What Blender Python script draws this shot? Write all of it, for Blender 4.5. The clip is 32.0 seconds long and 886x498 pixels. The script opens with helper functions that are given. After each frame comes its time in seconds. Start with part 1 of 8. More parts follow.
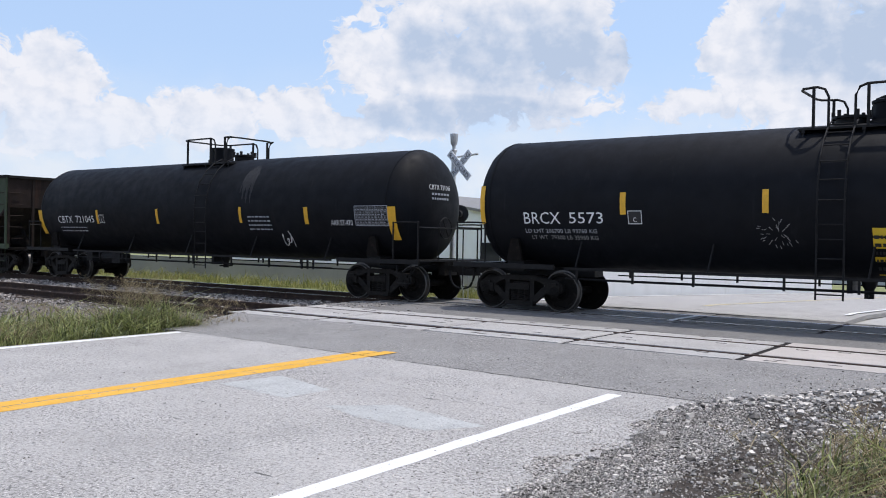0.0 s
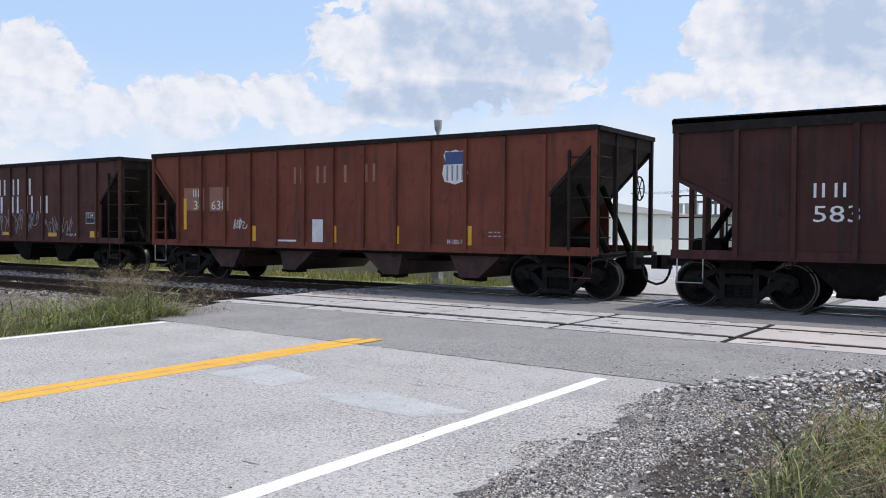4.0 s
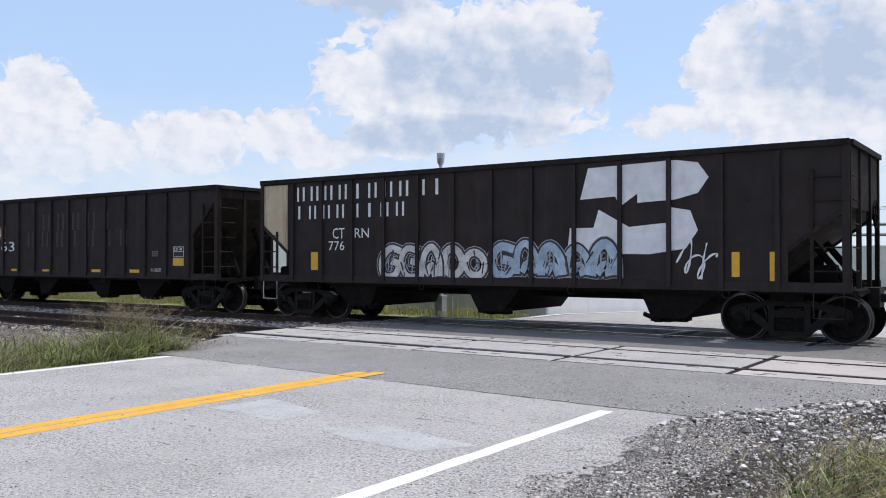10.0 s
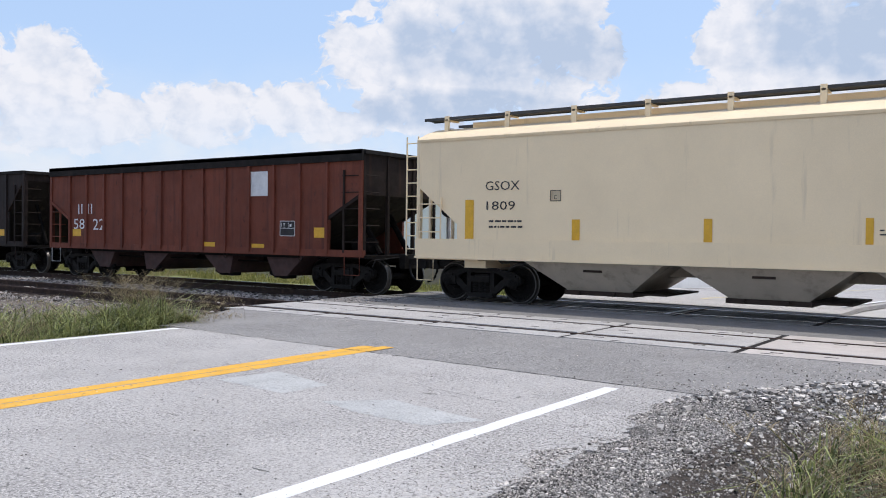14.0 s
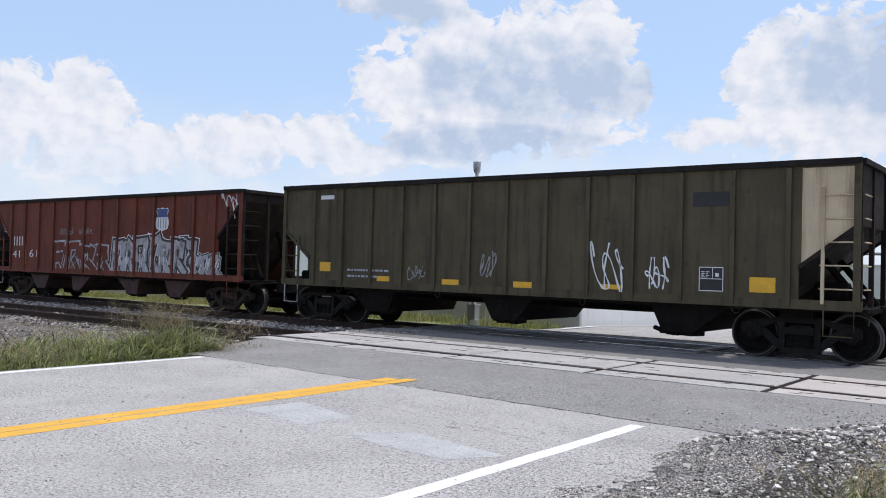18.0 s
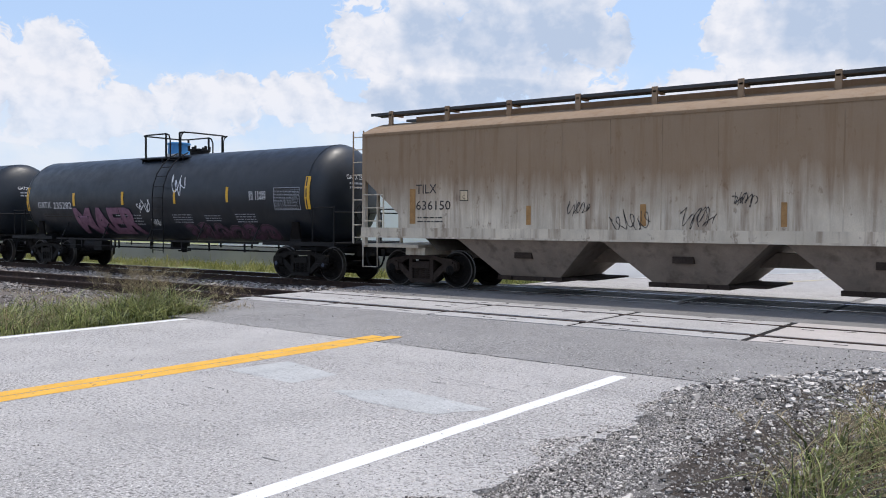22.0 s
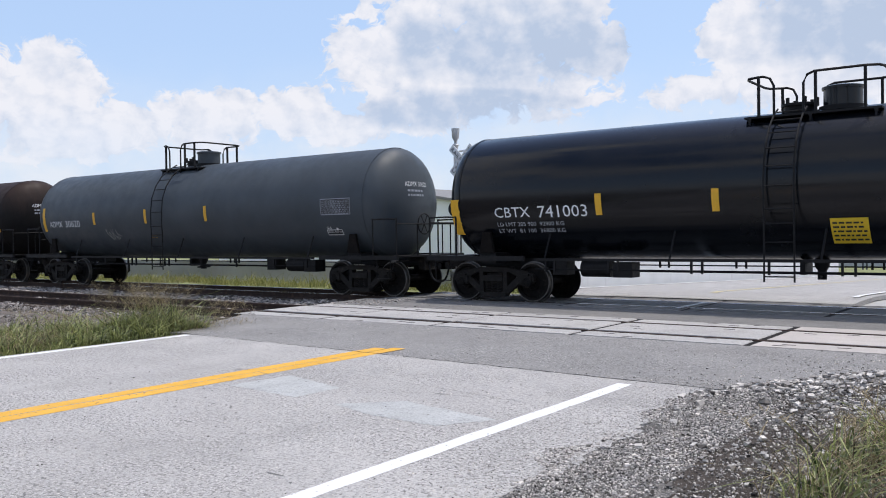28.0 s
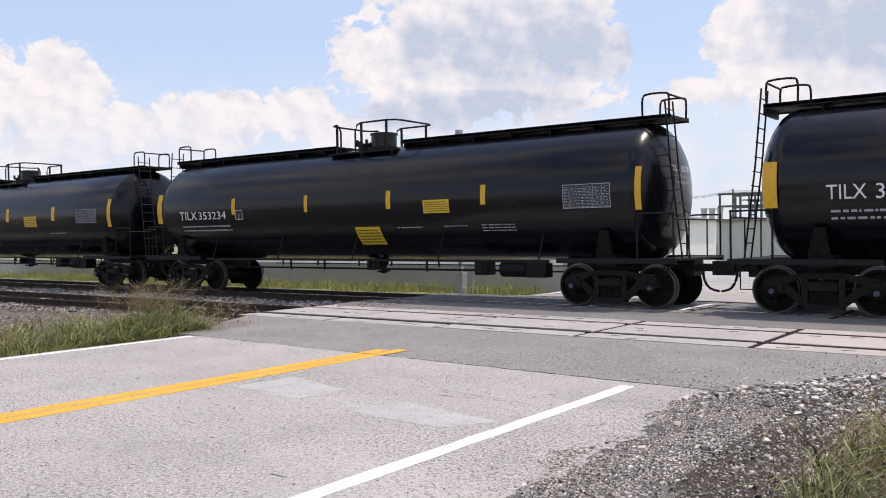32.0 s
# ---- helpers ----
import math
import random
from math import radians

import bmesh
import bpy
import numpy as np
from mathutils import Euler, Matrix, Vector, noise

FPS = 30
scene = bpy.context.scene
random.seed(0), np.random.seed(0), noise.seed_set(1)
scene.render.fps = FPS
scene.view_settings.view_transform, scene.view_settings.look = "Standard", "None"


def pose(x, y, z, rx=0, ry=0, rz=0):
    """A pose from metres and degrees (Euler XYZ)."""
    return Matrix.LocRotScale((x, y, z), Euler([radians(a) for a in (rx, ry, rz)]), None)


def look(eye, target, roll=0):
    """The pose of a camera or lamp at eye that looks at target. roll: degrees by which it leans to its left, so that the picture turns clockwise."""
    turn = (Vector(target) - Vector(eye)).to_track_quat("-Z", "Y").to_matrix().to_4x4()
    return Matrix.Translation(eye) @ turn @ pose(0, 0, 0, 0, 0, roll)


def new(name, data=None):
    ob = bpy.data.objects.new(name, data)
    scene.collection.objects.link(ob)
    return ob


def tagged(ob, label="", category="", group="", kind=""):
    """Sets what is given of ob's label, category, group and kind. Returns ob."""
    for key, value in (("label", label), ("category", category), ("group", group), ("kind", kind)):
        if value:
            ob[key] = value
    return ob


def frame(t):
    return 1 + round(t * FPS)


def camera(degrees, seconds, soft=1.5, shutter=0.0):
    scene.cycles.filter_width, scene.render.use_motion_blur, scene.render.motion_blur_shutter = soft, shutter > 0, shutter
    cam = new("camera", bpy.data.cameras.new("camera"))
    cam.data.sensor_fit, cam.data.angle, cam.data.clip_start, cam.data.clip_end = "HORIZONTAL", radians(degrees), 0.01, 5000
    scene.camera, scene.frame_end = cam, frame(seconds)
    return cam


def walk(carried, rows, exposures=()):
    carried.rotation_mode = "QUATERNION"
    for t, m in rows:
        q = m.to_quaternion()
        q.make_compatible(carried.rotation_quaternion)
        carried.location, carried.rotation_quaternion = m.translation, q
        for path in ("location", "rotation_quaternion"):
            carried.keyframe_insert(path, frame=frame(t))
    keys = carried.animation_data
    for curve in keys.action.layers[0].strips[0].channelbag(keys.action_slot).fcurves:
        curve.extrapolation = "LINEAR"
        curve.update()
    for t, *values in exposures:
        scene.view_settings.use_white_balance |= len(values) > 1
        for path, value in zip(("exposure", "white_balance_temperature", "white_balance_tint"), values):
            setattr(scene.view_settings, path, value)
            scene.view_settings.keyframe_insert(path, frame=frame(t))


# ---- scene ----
# The camera is held by hand at one spot; each row is seconds, yaw, pitch, roll.
EYE = (0.0, 0.0, 1.6)
PATH = [
    (0, 35.93, -0.60, -0.99),
    (0.5, 36.71, -0.91, -1.38),
    (1, 37.07, -1.12, -1.39),
    (1.5, 36.93, -1.22, -1.25),
    (2, 36.51, -1.17, -0.90),
    (2.5, 35.99, -1.15, -0.58),
    (4.5, 34.75, -1.49, -0.24),
    (5, 34.66, -1.37, -0.08),
    (5.5, 34.82, -1.20, -0.05),
    (6, 34.98, -0.98, 0.11),
    (6.5, 35.07, -0.78, 0.18),
    (7, 35.13, -0.56, 0.14),
    (7.5, 35.13, -0.32, 0.16),
    (8, 35.16, -0.04, 0.05),
    (8.5, 35.22, 0.23, -0.07),
    (9, 35.23, 0.44, -0.16),
    (9.5, 35.23, 0.57, -0.08),
    (10, 35.16, 0.67, -0.01),
    (10.5, 35.13, 0.74, 0.06),
    (11, 35.15, 0.77, -0.02),
    (11.5, 35.20, 0.66, -0.07),
    (12, 35.23, 0.34, -0.11),
    (12.5, 35.23, -0.10, -0.16),
    (13, 35.20, -0.57, -0.12),
    (13.5, 35.33, -0.92, -0.31),
    (15.5, 36.89, -0.08, -1.52),
    (16, 37.09, 0.49, -1.51),
    (16.5, 37.11, 0.88, -1.51),
    (17, 37.18, 1.06, -1.58),
    (17.5, 37.24, 1.12, -1.59),
    (18, 37.39, 1.18, -1.52),
    (18.5, 37.66, 1.18, -1.48),
    (19, 37.86, 1.10, -1.24),
    (19.5, 37.70, 0.65, -0.97),
    (20, 37.20, -0.10, -0.66),
    (20.5, 36.57, -0.90, -0.44),
    (21, 36.18, -1.42, -0.26),
    (21.5, 36.13, -1.64, -0.23),
    (22, 36.21, -1.65, -0.31),
    (22.5, 36.53, -1.43, -0.26),
    (23, 36.88, -1.15, -0.02),
    (23.5, 37.12, -0.82, 0.24),
    (24, 37.20, -0.49, 0.55),
    (24.5, 37.23, -0.38, 0.75),
    (26.5, 36.98, -0.68, 0.82),
    (27, 36.61, -0.76, 0.89),
    (27.5, 36.32, -0.83, 0.90),
    (28, 36.23, -0.93, 0.82),
    (28.5, 36.28, -1.09, 0.81),
    (29, 36.42, -1.22, 0.80),
    (29.5, 36.48, -1.26, 0.82),
    (30, 36.51, -1.24, 0.74),
    (30.5, 36.57, -1.17, 0.61),
    (31, 36.69, -1.10, 0.55),
    (31.5, 36.77, -1.02, 0.51),
    (32, 36.46, -0.82, 0.75),
]
cam = camera(54.0, 32.0, soft=1.0)
TINTS = [(0, 0.0, 6500, 10), (26, 0.0, 6500, 10), (29, 0.0, 6650, 11), (30, 0.05, 6880, 14), (32, 0.07, 7130, 15)]
walk(cam, [(t, pose(*EYE, 90 + p, r, y)) for t, y, p, r in PATH], TINTS)

# ---- light: a high sun beyond the track, a hazy blue sky with cumulus clouds ----
SUN_EL, SUN_AZ = 71.0, 35.0      # azimuth from +y towards +x
sun = new("sun", bpy.data.lights.new("sun", "SUN"))
sun.data.energy, sun.data.angle, sun.data.color = 2.95, radians(0.6), (1.0, 0.95, 0.88)
_e, _a = radians(SUN_EL), radians(SUN_AZ)
sun.matrix_world = look((math.cos(_e) * math.sin(_a) * 300, math.cos(_e) * math.cos(_a) * 300, math.sin(_e) * 300), (0, 0, 0))
scene.view_settings.exposure = 0.0


def build_world():
    world = bpy.data.worlds.new("world")
    scene.world = world
    world.use_nodes = True
    nt = world.node_tree
    N, Lk = nt.nodes, nt.links
    N.clear()

    def m(op, a, b=None, c=None):
        n = N.new("ShaderNodeMath")
        n.operation = op
        for i, v in enumerate((a, b, c)):
            if v is None:
                continue
            if isinstance(v, (int, float)):
                n.inputs[i].default_value = v
            else:
                Lk.new(v, n.inputs[i])
        return n.outputs[0]

    def rgb(fac, a, b):
        n = N.new("ShaderNodeMix")
        n.data_type = "RGBA"
        Lk.new(fac, n.inputs[0])
        for i, v in ((6, a), (7, b)):
            if isinstance(v, tuple):
                n.inputs[i].default_value = (*v, 1)
            else:
                Lk.new(v, n.inputs[i])
        return n.outputs[2]

    sky = N.new("ShaderNodeTexSky")
    sky.sky_type, sky.sun_disc = "NISHITA", False
    sky.sun_elevation, sky.sun_rotation = radians(SUN_EL), radians(SUN_AZ)
    sky.air_density, sky.dust_density, sky.ozone_density = 1.0, 1.2, 1.3
    tc = N.new("ShaderNodeTexCoord")
    sep = N.new("ShaderNodeSeparateXYZ")
    Lk.new(tc.outputs["Generated"], sep.inputs[0])
    x, y, z = sep.outputs
    az = m("MULTIPLY", m("ARCTAN2", x, y), 57.2958)
    el = m("MULTIPLY", m("ARCSINE", z), 57.2958)

    comb = N.new("ShaderNodeCombineXYZ")
    Lk.new(az, comb.inputs[0])
    Lk.new(m("MULTIPLY", el, 1.25), comb.inputs[1])

    def noise_tex(scale, detail, rough, shift=0.0):
        mp = N.new("ShaderNodeMapping")
        mp.inputs["Location"].default_value = (shift, shift * 0.7, 0)
        Lk.new(comb.outputs[0], mp.inputs[0])
        n = N.new("ShaderNodeTexNoise")
        n.noise_dimensions = "2D"
        n.inputs["Scale"].default_value, n.inputs["Detail"].default_value, n.inputs["Roughness"].default_value = scale, detail, rough
        Lk.new(mp.outputs[0], n.inputs[0])
        return n.outputs["Fac"]

    def billows(shift):
        """Heaped rounded forms of several sizes, sampled at the view direction raised by shift degrees."""
        up = N.new("ShaderNodeVectorMath")
        up.operation = "ADD"
        Lk.new(comb.outputs[0], up.inputs[0])
        up.inputs[1].default_value = (0, shift * 1.25, 0)
        bend = N.new("ShaderNodeTexNoise")
        bend.noise_dimensions = "2D"
        bend.inputs["Scale"].default_value, bend.inputs["Detail"].default_value = 0.45, 3
        Lk.new(up.outputs[0], bend.inputs[0])
        warp = N.new("ShaderNodeVectorMath")
        warp.operation = "MULTIPLY_ADD"
        Lk.new(bend.outputs["Color"], warp.inputs[0])
        warp.inputs[1].default_value = (2.4, 2.4, 0)
        Lk.new(up.outputs[0], warp.inputs[2])
        total = None
        for scale, weight, detail in ((0.30, 1.5, 7), (0.85, 0.75, 5), (2.1, 0.25, 3)):
            n = N.new("ShaderNodeTexNoise")
            n.noise_dimensions = "2D"
            n.inputs["Scale"].default_value, n.inputs["Detail"].default_value, n.inputs["Roughness"].default_value = scale, detail, 0.48
            Lk.new(warp.outputs[0], n.inputs[0])
            # creased between rounded heads
            v = m("MULTIPLY", m("SUBTRACT", 0.10, m("ABSOLUTE", m("SUBTRACT", n.outputs["Fac"], 0.5))), weight * 3.2)
            total = v if total is None else m("ADD", total, v)
        return total

    def puffs(table):
        total = None
        for a0, e0, ra, re in table:
            da = m("DIVIDE", m("SUBTRACT", az, a0), ra)
            de = m("DIVIDE", m("SUBTRACT", el, e0), re)
            v = m("SUBTRACT", 1.0, m("ADD", m("MULTIPLY", da, da), m("MULTIPLY", de, de)))
            total = v if total is None else m("MAXIMUM", total, v)
        return m("MAXIMUM", total, -1.2)

    # azimuth, elevation and half sizes of the cumulus heaps in the view, degrees
    heaps = puffs([(-60.5, 8.8, 3.2, 2.7), (-64.3, 8.2, 4.5, 3.0), (-58.9, 8.8, 1.5, 1.6), (-56.4, 7.3, 2.2, 1.2), (-60.5, 6.3, 6.3, 1.7), (-51.7, 7.4, 3.5, 1.9), (-49.8, 8.4, 1.7, 1.2), (-45.7, 8.0, 2.4, 1.7), (-42.8, 7.0, 3.0, 1.3), (-39.1, 11.4, 4.5, 4.3), (-36.2, 14.2, 3.4, 2.8), (-30.9, 14.4, 5.6, 3.5), (-42.1, 12.4, 1.7, 1.6), (-27.3, 13.8, 2.2, 2.3), (-26.2, 11.6, 2.0, 2.2), (-33.9, 10.0, 7.1, 2.8), (-28.7, 9.0, 3.9, 1.8), (-37.6, 8.4, 4.8, 1.8), (-18.2, 12.8, 1.3, 1.1), (-16.7, 11.2, 3.2, 2.8), (-20.1, 8.8, 1.9, 1.0), (-12.8, 11.9, 5.6, 4.1), (-8.2, 11.2, 5.6, 5.6), (-13.4, 8.6, 8.9, 1.6), (-40.2, 16.9, 4.1, 1.3)])
    other = m("MULTIPLY", m("SUBTRACT", noise_tex(0.035, 4, 0.6, 31.0), 0.52), 9.0)
    # away from the view the same broken cumulus goes on
    away = m("GREATER_THAN", m("ABSOLUTE", m("ADD", az, 36)), 48)
    field = m("ADD", m("MULTIPLY", heaps, m("SUBTRACT", 1.0, away)), m("MULTIPLY", other, away))
    lumps, above = billows(0.0), billows(0.55)
    broad = m("MULTIPLY", m("SUBTRACT", noise_tex(0.16, 8, 0.58), 0.5), 1.5)
    dens = m("ADD", field, m("ADD", m("MULTIPLY", lumps, 0.75), broad))

    def step(v, lo, hi):
        n = N.new("ShaderNodeMapRange")
        n.interpolation_type = "SMOOTHSTEP"
        n.inputs["From Min"].default_value, n.inputs["From Max"].default_value = lo, hi
        Lk.new(v, n.inputs["Value"])
        return n.outputs["Result"]

    cover = m("MULTIPLY", step(dens, -0.04, 0.36), m("ADD", 0.5, m("MULTIPLY", step(el, 3.0, 9.0), 0.5)))
    # thick middles and undersides are grey, heads that face up are bright
    bellies = puffs([(-31.3, 12.2, 7.4, 2.5), (-28.3, 11.2, 3.4, 1.4), (-9.8, 12.0, 6.2, 3.2), (-13.4, 11.0, 3.0, 1.4), (-35.0, 8.3, 7.0, 1.2), (-40.2, 16.6, 4.1, 1.3)])
    thick = m("MULTIPLY", step(m("ADD", m("MULTIPLY", bellies, 1.15), m("ADD", m("MULTIPLY", m("SUBTRACT", noise_tex(0.2, 6, 0.52, 17.0), 0.5), 3.4), m("MULTIPLY", lumps, 0.35))), -1.1, 1.5), 0.9)
    soft = m("SUBTRACT", noise_tex(0.42, 4, 0.5, 3.0), noise_tex(0.42, 4, 0.5, 2.4))
    folds = m("ADD", m("MULTIPLY", m("SUBTRACT", above, lumps), 0.13), m("MULTIPLY", soft, 1.3))
    thin = m("MULTIPLY", m("SUBTRACT", 1.0, step(dens, 0.1, 0.8)), 0.15)
    shade = m("MAXIMUM", m("MINIMUM", m("ADD", m("ADD", thick, 0.12), m("ADD", folds, thin)), 1.0), 0.0)
    white = rgb(shade, CLOUD_LIT, CLOUD_SHADE)
    low = m("SUBTRACT", 1.0, step(el, 2.0, 12.5))
    haze = m("MINIMUM", m("MAXIMUM", m("MULTIPLY", low, m("ADD", 0.75, m("MULTIPLY", m("SUBTRACT", noise_tex(0.2, 6, 0.55, 5.0), 0.5), 2.2))), 0.0), 1.0)
    gain = N.new("ShaderNodeMix")
    gain.data_type, gain.blend_type = "RGBA", "MULTIPLY"
    gain.inputs[0].default_value = 1.0
    Lk.new(sky.outputs[0], gain.inputs[6])
    gain.inputs[7].default_value = (*AIR, 1)
    veil = m("MULTIPLY", m("SUBTRACT", 1.0, step(el, 14.0, 45.0)), 0.7)
    air = rgb(haze, rgb(veil, gain.outputs[2], VEIL), HAZE)
    both = rgb(cover, air, white)
    bg = N.new("ShaderNodeBackground")
    bg.inputs["Strength"].default_value = SKY_STRENGTH
    Lk.new(both, bg.inputs["Color"])
    out = N.new("ShaderNodeOutputWorld")
    Lk.new(bg.outputs[0], out.inputs["Surface"])


SKY_STRENGTH = 0.11
CLOUD_LIT, CLOUD_SHADE, HAZE, AIR = (7.9, 8.0, 8.6), (4.5, 5.4, 7.0), (7.0, 7.6, 8.5), (1.68, 1.68, 1.8)
VEIL = (4.5, 6.1, 8.7)
build_world()

# ---- materials ----
def material(name, col, rough=0.6, metal=0.0, vary=0.12, scale=2.0, dirt=None, amount=0.0, streak=0.0, bump=0.15, grain=60.0, spec=0.5, coat=0.0,
             top_dust=None, pits=0.0, scuff=0.0, specks=0.0, agg=0.0, flake=None, flaked=0.0):
    """A weathered surface: base colour, broad blotches, dirt (streaked downwards when streak > 0), fine relief."""
    mt = bpy.data.materials.new(name)
    mt.use_nodes = True
    nt = mt.node_tree
    N, Lk = nt.nodes, nt.links
    b = N["Principled BSDF"]
    b.inputs["Roughness"].default_value, b.inputs["Metallic"].default_value = rough, metal
    b.inputs["Specular IOR Level"].default_value = spec
    b.inputs["Coat Weight"].default_value = coat
    tc = N.new("ShaderNodeTexCoord")
    info = N.new("ShaderNodeObjectInfo")
    off = N.new("ShaderNodeVectorMath")
    off.operation = "MULTIPLY_ADD"
    Lk.new(info.outputs["Random"], off.inputs[0])
    off.inputs[1].default_value = (37.0, 19.0, 0.0)
    Lk.new(tc.outputs["Object"], off.inputs[2])

    def noise_at(sc, detail, stretch=(1, 1, 1), rough_=0.6):
        mp = N.new("ShaderNodeMapping")
        mp.inputs["Scale"].default_value = stretch
        Lk.new(off.outputs[0], mp.inputs[0])
        n = N.new("ShaderNodeTexNoise")
        n.inputs["Scale"].default_value, n.inputs["Detail"].default_value, n.inputs["Roughness"].default_value = sc, detail, rough_
        Lk.new(mp.outputs[0], n.inputs[0])
        return n.outputs["Fac"]

    def ramp(v, lo, hi, a=0.0, c=1.0):
        n = N.new("ShaderNodeMapRange")
        n.inputs["From Min"].default_value, n.inputs["From Max"].default_value = lo, hi
        n.inputs["To Min"].default_value, n.inputs["To Max"].default_value = a, c
        Lk.new(v, n.inputs["Value"])
        return n.outputs["Result"]

    def mixed(fac, a, c, kind="MIX"):
        n = N.new("ShaderNodeMix")
        n.data_type, n.blend_type = "RGBA", kind
        if isinstance(fac, float):
            n.inputs[0].default_value = fac
        else:
            Lk.new(fac, n.inputs[0])
        for i, v in ((6, a), (7, c)):
            if isinstance(v, tuple):
                n.inputs[i].default_value = (*v, 1)
            else:
                Lk.new(v, n.inputs[i])
        return n.outputs[2]

    base = mixed(ramp(noise_at(scale, 6), 0.3, 0.7), tuple(c * (1 - vary) for c in col), tuple(min(1, c * (1 + vary)) for c in col))
    fine = ramp(noise_at(grain, 4), 0.25, 0.75, 1 - vary * 0.9, 1 + vary * 0.9)
    g = N.new("ShaderNodeCombineColor")
    for i in range(3):
        Lk.new(fine, g.inputs[i])
    base = mixed(1.0, base, g.outputs[0], "MULTIPLY")
    if dirt:
        v = noise_at(3.0, 7, (1.6, 1.6, 0.12)) if streak else noise_at(scale * 1.7, 8)
        base = mixed(ramp(v, 0.62 - 0.25 * amount, 0.78 - 0.1 * amount, 0.0, min(1.0, 0.35 + amount)), base, dirt)
    if pits:
        base = mixed(ramp(noise_at(grain * 0.45, 3), 0.60, 0.72, 0.0, pits), base, tuple(c * 0.35 for c in col))
    if scuff:
        base = mixed(ramp(noise_at(9.0, 3, (0.28, 1.9, 1.0)), 0.64, 0.72, 0.0, scuff), base, tuple(c * 0.35 for c in col))
        base = mixed(ramp(noise_at(1.1, 5, (0.7, 1.5, 1.0)), 0.45, 0.70, 0.0, scuff * 0.4), base, tuple(c * 0.66 for c in col))
    if specks:
        base = mixed(ramp(noise_at(13.0, 9, (1.3, 0.8, 1.0), 0.85), 0.50, 0.60, 0.0, specks), base, tuple(c * 0.50 for c in col))
        base = mixed(ramp(noise_at(16.0, 9, (1.2, 0.75, 1.1), 0.85), 0.53, 0.64, 0.0, specks * 0.8), base, tuple(min(0.8, c * 1.5) for c in col))
    if agg:
        # single dark and pale stones in a worn surface, more of them where it is worn most
        worn = ramp(noise_at(0.7, 4), 0.40, 0.62, 0.45, 1.0)
        for sc, lo, hi, tone in ((30.0, 0.545, 0.605, 0.34), (58.0, 0.545, 0.62, 0.40), (44.0, 0.56, 0.64, 1.5)):
            f = N.new("ShaderNodeMath")
            f.operation = "MULTIPLY"
            Lk.new(ramp(noise_at(sc, 2), lo, hi, 0.0, agg), f.inputs[0])
            Lk.new(worn, f.inputs[1])
            base = mixed(f.outputs[0], base, tuple(min(0.82, c * tone) for c in col))
    if flake:
        # chipped paint and rust spots, some run down in streaks
        base = mixed(ramp(noise_at(5.0, 9, (1, 1, 0.6), 0.72), 0.585, 0.64, 0.0, flaked), base, flake)
        base = mixed(ramp(noise_at(1.5, 7, (1.2, 1.2, 0.35), 0.65), 0.52, 0.70, 0.0, flaked * 0.8), base, tuple((c + f * 0.6) * 0.55 for c, f in zip(col, flake)))
    if top_dust:
        dust, lo, hi, amt = top_dust
        sep = N.new("ShaderNodeSeparateXYZ")
        Lk.new(tc.outputs["Object"], sep.inputs[0])
        wob = N.new("ShaderNodeMath")
        wob.operation = "MULTIPLY_ADD"
        Lk.new(noise_at(2.2, 7, (2.0, 2.0, 0.18)), wob.inputs[0])
        wob.inputs[1].default_value = (hi - lo) * 1.1
        Lk.new(sep.outputs[2], wob.inputs[2])
        base = mixed(ramp(wob.outputs[0], lo + (hi - lo) * 0.55, hi + (hi - lo) * 0.55, 0.0, amt), base, dust)
    Lk.new(base, b.inputs["Base Color"])
    Lk.new(ramp(noise_at(scale * 2.5, 5), 0.3, 0.7, max(0.03, rough - 0.10), min(1, rough + 0.10)), b.inputs["Roughness"])
    if bump:
        bp = N.new("ShaderNodeBump")
        bp.inputs["Strength"].default_value, bp.inputs["Distance"].default_value = bump, 0.02
        Lk.new(noise_at(grain, 5), bp.inputs["Height"])
        Lk.new(bp.outputs[0], b.inputs["Normal"])
    return mt


def leafy(name, dark, light, rough=0.7, thin=0.0):
    """Blades that differ one by one."""
    mt = bpy.data.materials.new(name)
    mt.use_nodes = True
    N, Lk = mt.node_tree.nodes, mt.node_tree.links
    b = N["Principled BSDF"]
    b.inputs["Roughness"].default_value = rough
    geo = N.new("ShaderNodeNewGeometry")
    r = N.new("ShaderNodeValToRGB")
    r.color_ramp.elements[0].color, r.color_ramp.elements[1].color = (*dark, 1), (*light, 1)
    Lk.new(geo.outputs["Random Per Island"], r.inputs[0])
    Lk.new(r.outputs[0], b.inputs["Base Color"])
    if thin:
        tr = N.new("ShaderNodeBsdfTranslucent")
        Lk.new(r.outputs[0], tr.inputs["Color"])
        mx = N.new("ShaderNodeMixShader")
        mx.inputs[0].default_value = thin
        Lk.new(b.outputs[0], mx.inputs[1])
        Lk.new(tr.outputs[0], mx.inputs[2])
        Lk.new(mx.outputs[0], N["Material Output"].inputs["Surface"])
    return mt


